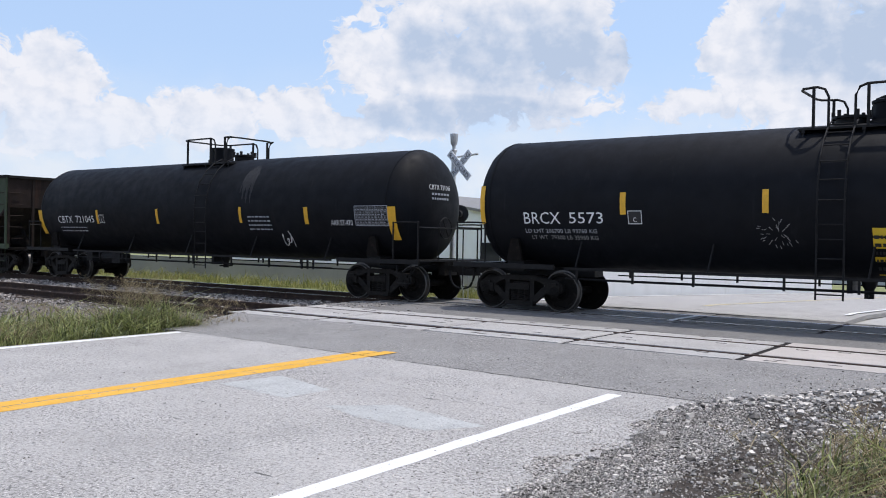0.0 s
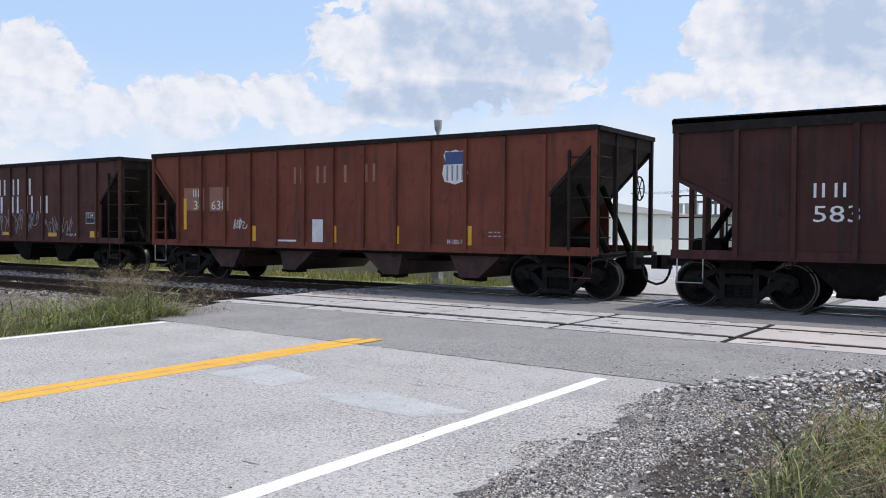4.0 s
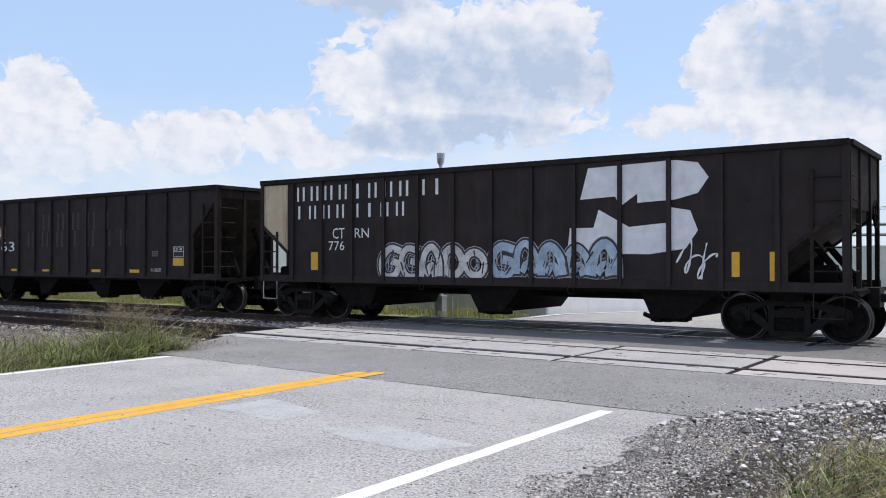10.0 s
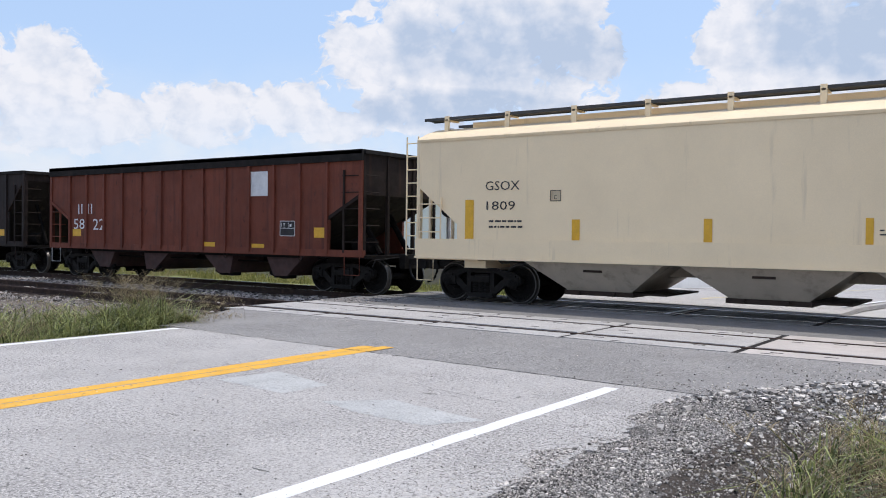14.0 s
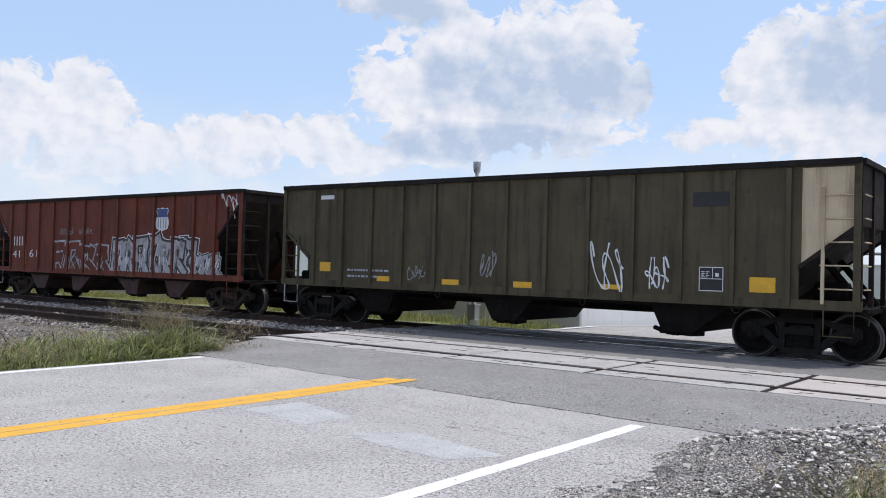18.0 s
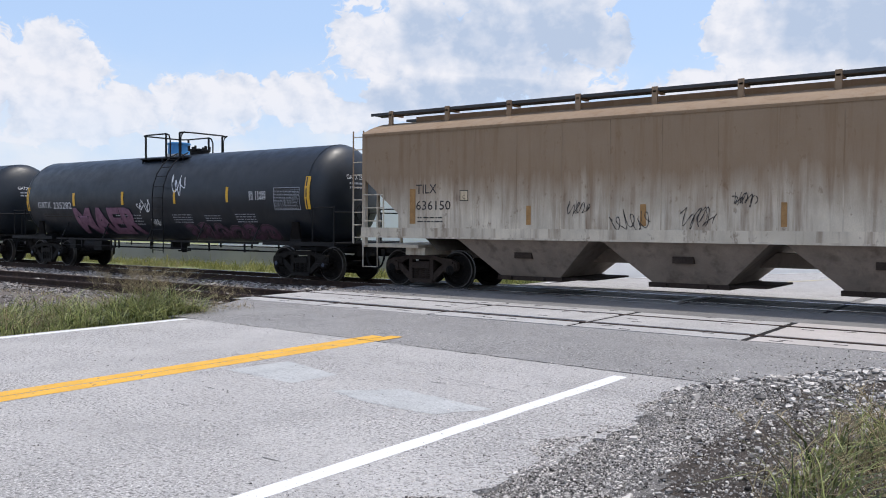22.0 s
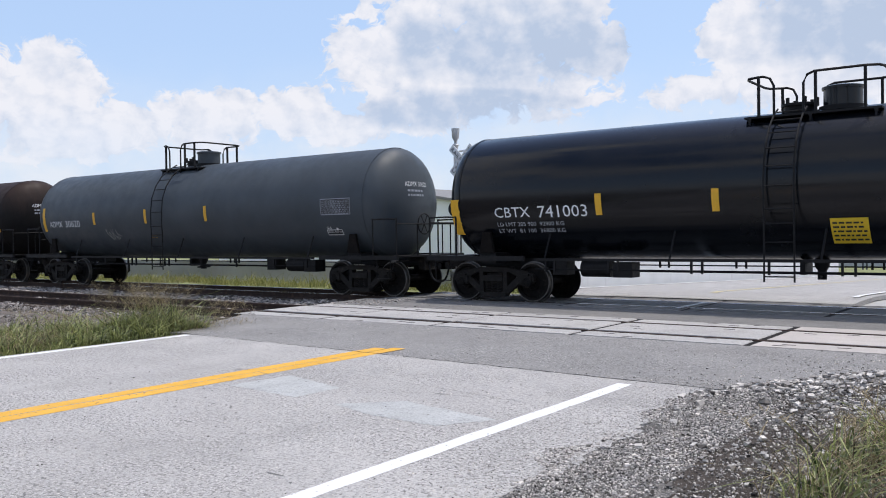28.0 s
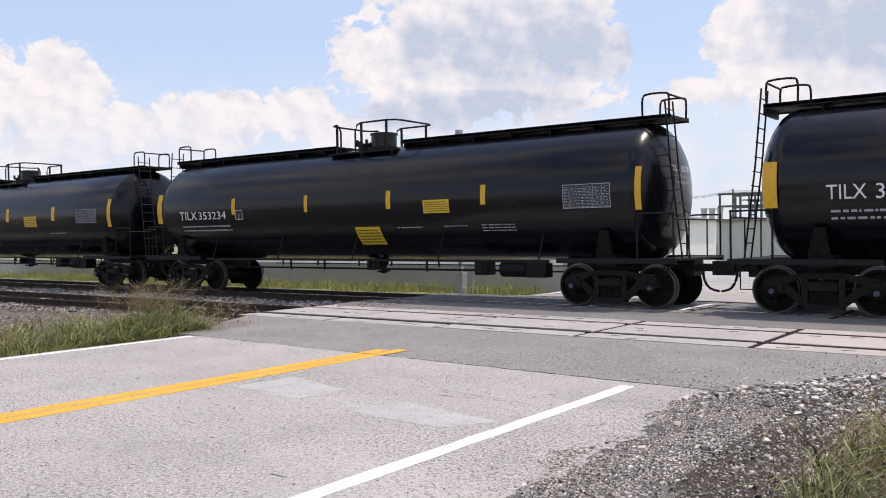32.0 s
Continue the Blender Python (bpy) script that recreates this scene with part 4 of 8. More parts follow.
def shed():
    z = fall(36) - 0.3
    b = thing("metal_shed", "white metal shed with a low gable roof", "building", at=pose(0, 0, 0))
    x1, x0, xr, ez, rz = -19.3, -44.0, -31.5, 2.45, 4.35
    s = Shape()
    n = 80
    rows = []
    for i in range(n + 1):
        x = x0 + (x1 - x0) * i / n
        top = rz - (rz - ez) * abs(x - xr) / (x1 - xr)
        rows.append([(x, 36.0 + (0.04 if i % 2 else 0), z), (x, 36.0 + (0.04 if i % 2 else 0), top)])
    s.grid(rows, 0, False)
    s.face([(x1, 36, z), (x1, 56, z), (x1, 56, ez), (x1, 36, ez)])
    part("wall", s, SHEDWALL, b)
    r = Shape()
    for xa, za, xb, zb in ((xr, rz, x1 + 0.3, ez - 0.05), (x0 - 0.3, ez - 0.05, xr, rz)):
        r.face([(xa, 35.7, za + 0.02), (xb, 35.7, zb + 0.02), (xb, 56, zb + 0.02), (xa, 56, za + 0.02)])
        r.face([(xa, 35.7, za - 0.12), (xb, 35.7, zb - 0.12), (xb, 35.7, zb + 0.02), (xa, 35.7, za + 0.02)])
    part("roof", r, ROOF, b)
    for xa in (-20.9, -23.2):
        d = Shape()
        d.box(xa - 0.55, xa + 0.55, 35.93, 36.0, 0.4 if xa < -22 else z, 1.5)
        part("door" if xa > -22 else "window", d, GLASS, b)


shed()


def block_building(name, label, x0, x1, y0, y1, top, wall, roof, bays=0, windows=0):
    z = fall(y0) - 0.5
    b = thing(name, label, "building")
    s = Shape()
    s.box(x0, x1, y0, y1, z, top)
    part("wall", s, wall, b)
    r = Shape()
    r.box(x0 - 0.2, x1 + 0.2, y0 - 0.2, y1 + 0.2, top, top + 0.25)
    part("roof", r, roof, b)
    for i in range(bays):
        x = x0 + (x1 - x0) * (i + 0.5) / bays
        p = Shape()
        p.box(x - 0.15, x + 0.15, y0 - 0.08, y0, z, top)
        part("pilaster", p, wall, b)
    for i in range(windows):
        x = x0 + (x1 - x0) * (i + 0.5) / windows
        p = Shape()
        p.box(x - 1.2, x + 1.2, y0 - 0.05, y0, top - 2.6, top - 1.2)
        part("window", p, GLASS, b)
    return b


block_building("warehouse", "long pale grey windowless warehouse", -58, 60, 185, 230, 4.0, GREYWALL, GREYWALL, 14)
block_building("plant_hall", "low white plant hall", -78, -48, 140, 160, 3.5, WHITEWALL, ROOF, 8, 5)
blk = block_building("plant_block", "grey plant block under a steel frame", -29.2, -22.0, 85, 95, 2.7, GREYWALL, ROOF)
fr = Shape()
for x in (-29, -27, -25, -22.4):
    for y in (85.3, 90):
        fr.box(x - 0.09, x + 0.09, y - 0.09, y + 0.09, 2.7, 5.4)
for z in (4.2, 5.4):
    for y in (85.3, 90):
        fr.box(-29.2, -22.2, y - 0.08, y + 0.08, z - 0.1, z + 0.1)
tagged(part("roof_frame", fr, HAZYSTEEL, blk), kind="stuff")
for i, x in enumerate((-49.5, -48.2, -46.9)):
    s = Shape()
    s.lathe([(-4, 0.45), (5.3, 0.45), (5.3, 0.55), (5.6, 0.55), (5.6, 0.0)], "z", (x, 138, 0), 14)
    thing("chimney", "grey steel exhaust stack", "chimney", "stacks of the plant", shape=s, mats=GREYWALL)


def pipe_rack():
    b = thing("pipe_rack", "steel pipe bridge with bundles of pipes", "pipe rack")
    for z in (4.6, 5.9):
        for y in (119.6, 122.0):
            q = Shape()
            q.box(-37, 45, y, y + 0.14, z - 0.06, z + 0.06)
            part("beam", q, HAZYSTEEL, b)
    for i in range(12):
        x = -36.5 + 7.2 * i
        for y in (119.7, 122.1):
            p = Shape()
            p.box(x - 0.10, x + 0.10, y - 0.10, y + 0.10, -5, 6.2)
            part("post", p, HAZYSTEEL, b)
        for z in (4.5, 5.8):
            p = Shape()
            p.box(x - 0.08, x + 0.08, 119.7, 122.1, z - 0.08, z + 0.08)
            part("crossbeam", p, HAZYSTEEL, b)
    for y, z, r in ((120.3, 6.08, 0.10), (120.9, 6.05, 0.08), (121.5, 6.1, 0.12), (120.6, 4.78, 0.10), (121.3, 4.76, 0.08)):
        p = Shape()
        p.tube([(-37, y, z), (45, y, z)], r, 8)
        part("pipe", p, GREYWALL, b)


pipe_rack()


def utility_pole(x, y, top):
    s = Shape()
    z = fall(y) - 0.5
    s.lathe([(z, 0.19), (top, 0.12), (top, 0.0)], "z", (x, y, 0), 10)
    s.box(x - 1.0, x + 1.0, y - 0.06, y + 0.06, top - 0.7, top - 0.55)
    s.lathe([(top - 2.0, 0.0), (top - 2.0, 0.22), (top - 1.2, 0.22), (top - 1.2, 0.0)], "z", (x + 0.35, y - 0.2, 0), 10)
    thing("utility_pole", "brown wooden utility pole with crossarm", "utility pole", "poles of the plant", shape=s, mats=WOODPOLE)


for x, y, top in ((-23.6, 100, 8.0), (-39.0, 120, 7.6), (-36.2, 118, 6.6), (-62, 150, 8.5), (-2, 104, 8.5)):
    utility_pole(x, y, top)
s = Shape()
for k in range(3):
    s.tube([(-62 + 3 * i, 150 - 2.5 * i, 7.9 + 0.15 * k - 0.5 * math.sin(math.pi * (i % 6) / 6)) for i in range(21)], 0.02, 4)
thing("overhead_wire", "thin black overhead wires between utility poles", "wire", shape=s, mats=BLACKSTEEL)


def parked_vehicle(name, label, x, y, turn, paint, high, length):
    """A parked car or van seen from far off: body, cabin glass, wheels, lights."""
    z = fall(y) - 0.08
    v = thing(name, label, "vehicle", "vehicles in the yard", at=pose(x, y, z, 0, 0, turn))
    L = length / 2
    s = Shape()
    w = 0.9
    hood = 0.95
    s.prism([(-L, 0.35), (L, 0.35), (L, 0.80), (L - 0.15, hood), (L * 0.45, hood + 0.05), (L * 0.22, high), (-L * 0.80, high), (-L, hood + 0.1)], -w, w)
    part("body", s, paint, v)
    g = Shape()
    for y0, y1 in ((-w - 0.01, -w + 0.01), (w - 0.01, w + 0.01)):
        g = Shape()
        g.prism([(-L * 0.82, hood + 0.12), (L * 0.36, hood + 0.12), (L * 0.20, high - 0.12), (-L * 0.76, high - 0.12)], y0, y1)
        part("side_window", g, GLASS, v)
    for dx in (-L * 0.62, L * 0.62):
        for yy in (-w + 0.08, w - 0.08):
            t = Shape()
            t.lathe([(-0.11, 0.0), (-0.11, 0.2), (-0.1, 0.34), (0.1, 0.34), (0.11, 0.2), (0.11, 0.0)], "y", (dx, yy, 0.34), 16)
            part("wheel", t, TYRE, v)
    for yy in (-0.65, 0.65):
        t = Shape()
        t.box(L - 0.03, L + 0.02, yy - 0.18, yy + 0.18, 0.62, 0.78)
        part("headlight", t, CARWHITE, v)


parked_vehicle("parked_suv", "white car parked in the plant yard", -43, 178, 180, CARWHITE, 1.72, 4.7)
parked_vehicle("parked_van", "red van parked by the plant", -41.5, 108, 0, CARRED, 2.0, 5.4)
parked_vehicle("parked_car", "red car parked by the white shed", -24.0, 50, 90, CARRED, 1.55, 4.5)
parked_vehicle("parked_pickup", "dark blue car parked by the plant block", -31.5, 88, 0, CARBLUE, 1.8, 5.2)
parked_vehicle("parked_truck", "white van parked before the plant hall", -52, 132, 0, CARWHITE, 2.4, 6.0)
s = Shape()
s.lathe([(-6, 0.0), (-5.7, 0.9), (-5.2, 1.25), (5.2, 1.25), (5.7, 0.9), (6, 0.0)], "x", (-46.5, 122, fall(122) + 2.3), 24)
for dx in (-4, 4):
    s.box(-46.5 + dx - 0.3, -46.5 + dx + 0.3, 121, 123, fall(122) - 0.3, fall(122) + 1.5)
thing("storage_tank", "dark horizontal storage tank in the plant yard", "tank", shape=s, mats=BLACKSTEEL)

# what is painted or stuck on each car: kind, left, bottom, right, top
MARKS = {}
MARKS["A"] = """
T:BRCX -7.13 2 -6.21 2.26
T:5573 -5.99 2.01 -5.18 2.25
T:LD_LMT_206700_LB_93760_KG:pale -7.13 1.80 -5.36 1.89
T:LT_WT__79300_LB_35960_KG:grey -7.0 1.66 -5.36 1.75
Y -8.29 1.99 -8.17 2.87
Y -4.78 2.2 -4.65 2.66
Y -1.86 2.22 -1.74 2.67
W -4.61 2 -4.3 2.28
P 0.04 1.08 0.43 1.95
burst:grey -1.95 1.58 -1.2 2.1
"""
MARKS["B"] = """
T:CBTX -7.07 1.97 -6.17 2.22
T:721045 -5.97 1.99 -4.86 2.22
B:2 -7.06 1.65 -5.43 1.88
Y -8.31 1.59 -8.08 2.42
Y -4.71 1.95 -4.59 2.41
Y -1.42 1.96 -1.3 2.42
Y 2.51 2 2.62 2.45
W -4.55 1.98 -4.27 2.25
B:4 2.87 1.76 3.81 2.23
G:white 4.01 1.33 4.61 1.77
Y 5.16 1.97 5.31 2.43
Y 8.12 1.58 8.38 2.42
W 7 1.93 8.12 2.45
T:AAR_ST-470 6.13 1.94 6.9 2.08
stain 2.5 2.46 3.03 3.7
"""
MARKS["C"] = """
L:3:gold -4.9 2.12 -2.5 2.44
drawn:white -4.99 1.3 0.03 2.07
Y -6.18 1.43 -5.66 1.64
Y -3.87 1.22 -3.4 1.36
Y -1.74 1.31 -1.23 1.44
Y 1.16 1.32 1.66 1.44
Y 3.48 1.39 3.95 1.51
Y 5.89 1.35 6.39 1.57
W 4.62 1.21 5.14 1.55
S 5.82 1.86 6.06 2.01
S 3.73 1.13 4.01 1.24
G:grey 0.39 1.3 0.87 1.94
K 4.51 3.04 5.25 3.27
"""
MARKS["D"] = """
T:583 -4.93 1.72 -4.14 2.02
T:179 -3.69 1.73 -2.98 2.02
L:2:white -4.93 2.17 -4.22 2.43
Y -3.44 1.17 -2.97 1.34
Y -0.68 1.12 -0.18 1.29
Y 1.26 1.11 1.79 1.26
Y 4.26 1.12 4.73 1.28
Y 5.43 1.3 5.96 1.52
W 4.49 1.58 5.06 1.94
O 3.86 2.17 4.88 3.1
"""
MARKS["E"] = """
T:38 -5.51 2.06 -5.12 2.32
T:638 -4.74 2.05 -4.11 2.31
L:2:white -5.55 2.43 -5.12 2.65
R:rust -5.96 2.03 -5.05 2.7
R:rust -4.82 2.01 -4 2.7
Y -5.98 1.47 -5.85 2.39
Y -3.02 1.13 -2.88 1.59
Y -0.01 1.15 0.12 1.6
Y 2.04 1.15 2.18 1.61
Y 4.19 1.12 4.3 1.62
shield 3.47 2.66 4.18 3.39
L:4:rust -1.42 2.72 1.91 3.17
B:2 4.76 1.34 5.22 1.52
T:H-100-12 3.62 1.18 4.1 1.3
S -0.74 1.08 -0.36 1.77
S -2.13 1.04 -1.33 1.22
G:white -3.85 1.46 -3.13 1.81
"""
MARKS["F"] = """
L:5:white -1.57 2.64 3.01 3.21
L:7:white -2.61 1.99 3.92 2.59
L:2:white -5.89 2.42 -4.44 2.86
T:40 -6.03 1.97 -5.36 2.28
T:44 -4.88 1.97 -4.2 2.28
G:grey -3.92 1.49 -3.28 2.16
G:grey:2 -2.78 1.34 -0.89 2.14
G:grey:3 0.32 1.29 3.01 2.1
G:grey:2 3.29 1.24 5.13 1.86
Y -5.87 1.17 -5.26 1.38
Y -3.72 1.19 -3.23 1.34
Y -1.63 1.18 -1.03 1.32
Y 0.44 1.2 0.97 1.31
Y 3.45 1.18 3.98 1.31
Y 5.93 1.16 6.39 1.38
W 5.7 1.63 6.18 1.99
T:H-100-16 4.54 1.21 5.13 1.3
"""
MARKS["G"] = """
L:3:white -4.95 2.21 -2.54 2.49
T:13 -5.04 1.66 -4.54 1.91
T:58 -4.06 1.65 -3.6 1.89
T:42 -3.04 1.66 -2.43 1.89
B:2 -5.03 1.22 -4.56 1.46
K -4 1.21 -3.56 1.48
Z:white:7 -2.09 0.95 3.31 2.01
Y -6.25 1.22 -6.13 2.13
Y -3.56 1.16 -3.43 1.6
Y -1.56 1.18 -1.42 1.62
Y 1.49 1.15 1.6 1.61
G:white -6.1 1.61 -5.49 2.06
T:SWAMPFOOT:pale -3.21 1.55 -2.41 1.67
T:2006:pale -2.84 1.38 -2.54 1.51
T:225700 -3.91 1.35 -3.55 1.43
T:60300 -3.87 1.25 -3.59 1.33
K -5.05 2.16 -4.53 2.58
K -4.03 2.15 -3.52 2.55
K -3.03 2.13 -2.5 2.53
Y 3.52 1.16 3.66 1.6
Y 6.24 1.24 6.39 2.14
G:grey 3.76 1.23 4.25 1.75
G:white 4.68 1.67 5.17 1.99
W 4.68 1.15 5.17 1.53
G:white 5.67 1.67 6.29 1.98
S -6.09 3.31 -5.58 3.44
"""
MARKS["H"] = """
S -6.14 3.41 -5.47 3.49
Y -6.37 1.11 -6.16 2.04
Y -4.17 1.1 -3.99 1.59
Y -1.22 1.09 -1.06 1.58
Y 1.23 1.12 1.4 1.58
Y 4.23 1.11 4.4 1.58
Y 6.27 1.11 6.44 2.03
W 4.7 1.18 5.22 1.59
K 4.62 2.82 5.37 3.12
S 5.81 1.37 6.01 1.5
"""
MARKS["I"] = """
G:white -6.12 1.92 -5.33 2.53
L:3:gold -4.91 2.15 -2.47 2.45
T:22:gold -2.78 1.66 -2.39 1.93
Y -6.21 1.14 -6.06 2.04
Y -2.37 1.18 -2.23 1.65
Y 0.12 1.2 0.25 1.68
Y 3.48 1.14 3.61 1.6
G:white -2 1.96 -1.1 2.34
G:white 0.23 1.46 0.95 2.12
G:white 5.46 1.5 6.15 2
G:grey -0.67 1.33 -0.18 1.7
W 4.66 1.22 5.13 1.54
S 4.83 1.56 5.04 1.7
S 5.84 1.28 6.06 1.45
K 4.53 2.9 5.22 3.21
"""
MARKS["J"] = """
L:10:white -6.17 3.15 -1.18 3.53
L:8:white -6.22 2.67 -2.29 3.02
T:CT -4.88 2.13 -4.47 2.41
T:RN -4.12 2.15 -3.65 2.39
T:776 -5.02 1.83 -4.47 2.07
arrow 1.93 1.7 5.01 3.59
Z:white:5 -3.26 1.08 -0.13 1.99
Z:blue:5 -0.01 1.16 3.11 2.02
G:white 4.38 1.2 5.28 1.92
Y -5.65 1.31 -5.4 1.79
Y 5.45 1.26 5.6 1.74
Y 6.16 1.19 6.29 1.74
T:ROTARY:dark -7.28 3.11 -6.58 3.2
T:COUPLER:dark -7.28 2.98 -6.58 3.07
T:END:dark -7.1 2.86 -6.75 2.95
"""
MARKS["K"] = """
R -6.1 2.33 -4.11 2.79
T:CT -5.62 2.44 -5.17 2.71
T:RN -4.82 2.43 -4.43 2.69
T:45 -6.03 1.89 -5.3 2.24
T:163 -4.79 1.88 -3.48 2.23
Y -5.89 1.59 -5.34 1.81
L:5:faint -1.63 2.59 2.88 3.17
L:7:faint -2.59 2.02 3.79 2.56
Y -3.69 1.12 -3.16 1.25
Y -1.63 1.11 -1.14 1.24
Y 1.33 1.13 1.83 1.26
Y 3.4 1.13 3.9 1.27
Y 5.56 1.4 6.07 1.63
W 5.58 1.66 6.07 1.98
T:H-100-20 4.49 1.21 4.98 1.32
B:3 4.55 1.67 4.84 1.86
"""
MARKS["L"] = """
L:2:white -4.7 2.17 -4.1 2.37
T:582 -4.82 1.69 -3.92 1.94
T:867 -3.63 1.7 -2.88 1.95
O 3.41 2.18 4.88 3.17
L:6:white 4.48 2.26 5.08 2.38
W 4.34 1.19 4.88 1.95
Y -5.9 1.49 -5.44 1.69
Y -2.54 1.47 -2.04 1.6
Y 0.31 1.47 0.81 1.6
Y 2.28 1.48 2.78 1.6
Y 5.6 1.49 6.07 1.72
S 5.72 1.17 5.98 1.35
G:white -5.7 1.08 -4.9 1.75
G:grey:2 -4.9 1.05 -3.9 1.9
B:2 -3.67 1.19 -3.23 1.44
"""
MARKS["M"] = """
T:GSOX:dark -8.03 2.63 -7.12 2.84
T:1809:dark -8 2.18 -7.23 2.38
B:2:dark -7.93 1.73 -6.99 1.99
W:dark -6.34 2.36 -6.07 2.6
Y -8.59 1.51 -8.35 2.42
Y -5.8 1.51 -5.61 1.96
Y -2.91 1.51 -2.74 1.97
Y -0 1.51 0.13 1.98
Y 2.91 1.52 3.05 1.99
Y 5.9 1.54 6 2.01
Y 8.52 1.51 8.69 2.39
K 6.11 1.66 6.55 1.92
T:EXW_10-8_H_8-3:dark 6.67 2.88 7.3 2.98
T:EW_9-2_H_15-3:dark 6.67 2.78 7.3 2.87
T:CU_FT_6241:dark 6.67 2.68 7.14 2.77
T:EXTERIOR_PAINT:dark 6.67 2.35 7.27 2.43
B:4:dark 6.67 1.99 7.58 2.32
B:2:dark 7.3 1.09 8.28 1.37
B:2:dark 0.23 1.65 2.52 1.8
B:2:dark 0.37 1.65 2.42 1.79
rust 8.74 3.255 9.3 3.285
rust 8.7 2.985 8.98 3.005
G:grey 7.68 1.55 8.05 2.06
"""
MARKS["N"] = """
L:2:white -5.57 2.17 -4.42 2.5
T:58 -5.84 1.65 -5.19 2
T:22 -4.7 1.63 -4.02 2
Y -5.9 1.41 -5.4 1.65
S 3.06 2.63 3.76 3.32
W 4.26 1.51 4.84 1.93
Y 5.56 1.48 6.05 1.75
Y 1.02 1.16 1.54 1.3
Y 3.12 1.15 3.63 1.28
"""
MARKS["O"] = """
L:5:worn -1.64 2.67 2.92 3.26
L:7:worn -2.7 2.03 3.96 2.6
L:2:white -5.84 2.45 -4.38 2.78
T:44 -5.97 1.91 -5.31 2.26
T:829 -4.88 1.97 -3.57 2.31
G:white -4.91 1.59 -4.05 1.94
G:grey:3 -3.8 1.19 -1 2.09
G:grey -0.72 1.32 -0.06 1.86
G:grey 0.18 1.17 1.01 2.11
G:grey 1.26 1.16 2.07 2.01
G:grey 2.24 1.25 3.05 2.02
G:teal 3.47 1.4 4.12 2.03
Y -5.79 1.25 -5.28 1.46
Y -3.75 1.15 -3.23 1.28
Y -1.67 1.15 -1.17 1.3
Y 0.34 1.16 0.86 1.28
Y 3.5 1.17 4.07 1.31
Y 5.61 1.37 6.14 1.61
W 4.59 1.67 5.09 2.01
"""
MARKS["Q"] = """
L:5:rust -1.69 2.66 2.83 3.24
L:7:rust -2.75 2.05 3.86 2.6
L:2:white -5.93 2.43 -4.46 2.76
T:46 -6.01 1.95 -5.42 2.28
T:03 -4.93 1.96 -4.28 2.28
T:9 -3.86 1.97 -3.63 2.28
Z:blue:3 -0.87 1.12 1.89 2.17
G:grey:2 -3.54 1.33 -1.78 2.08
G:white 1.25 1.34 2.05 1.7
G:white 2.17 1.2 2.99 2.13
Y -5.88 1.17 -5.4 1.39
Y -3.79 1.2 -3.3 1.32
Y -1.73 1.2 -1.23 1.32
Y 1.28 1.21 1.76 1.35
Y 3.34 1.21 3.86 1.34
Y 5.7 1.41 6.19 1.63
W 4.52 1.67 5.06 2.08
"""
MARKS["S"] = """
Y -6.09 1.4 -5.68 1.65
Y -3.99 1.19 -3.56 1.32
Y -1.86 1.17 -1.35 1.3
Y 0.21 1.17 0.71 1.31
Y 2.44 1.22 2.91 1.32
Y 5.6 1.27 6.09 1.56
B:2 -5.06 1.22 -3.57 1.54
G:white 2.17 1.13 3.22 2.21
G:white 3.45 1.23 4.15 1.92
G:grey -0.78 1.33 -0.18 2
G:grey -3 1.27 -2.28 1.62
W 4.6 1.26 5.09 1.74
K 4.45 2.94 5.18 3.23
S -6.11 3.36 -5.61 3.47
"""
MARKS["T"] = """
L:2:white -6.12 2 -5.32 2.35
T:411 -6.19 1.54 -5.31 1.81
T:61 -4.92 1.56 -4.33 1.84
shield 3.22 2.59 3.92 3.28
Z:open:4 -3.1 1.03 0.5 2.2
Z:chrome:7 0.82 0.98 5.44 2.44
Z:chrome:3 5.2 1.06 6.55 1.85
G:white 6.58 2.92 7.5 3.71
Y -5.3 1.12 -5.19 2.04
Y 1.91 1.59 2.04 1.97
Y 5.16 1.08 5.27 2.02
W 5.59 1.41 6.07 1.74
G:grey:2 -2.77 2.39 -0.25 2.67
"""
MARKS["U"] = """
T:TILX -7.02 1.89 -6.23 2.13
T:251014 -6.15 1.89 -5.01 2.13
T:LD_LMT__211600_LB_95_950_KG:pale -6.86 1.69 -4.95 1.78
T:LT_WT__74400_LB_33_750_KG:pale -6.80 1.54 -4.95 1.63
Y -8.14 2.02 -7.94 2.88
Y -4.2 2.19 -4.03 2.65
Y -0.77 2.18 -0.61 2.65
Y 1.52 2.18 1.66 2.66
Y 4.66 2.2 4.79 2.66
Y 7.95 2 8.09 2.91
W 6.76 1.97 7.91 2.55
W -3.59 1.88 -3.29 2.15
B:2 -2.34 1.63 -1.62 1.74
B:3 1.76 1.52 2.6 1.76
B:4 3.46 1.47 4.3 1.77
B:2 5 1.7 5.47 1.83
B:3 7.51 1.62 7.98 1.81
stain 0.33 1.19 1.75 2.14
"""
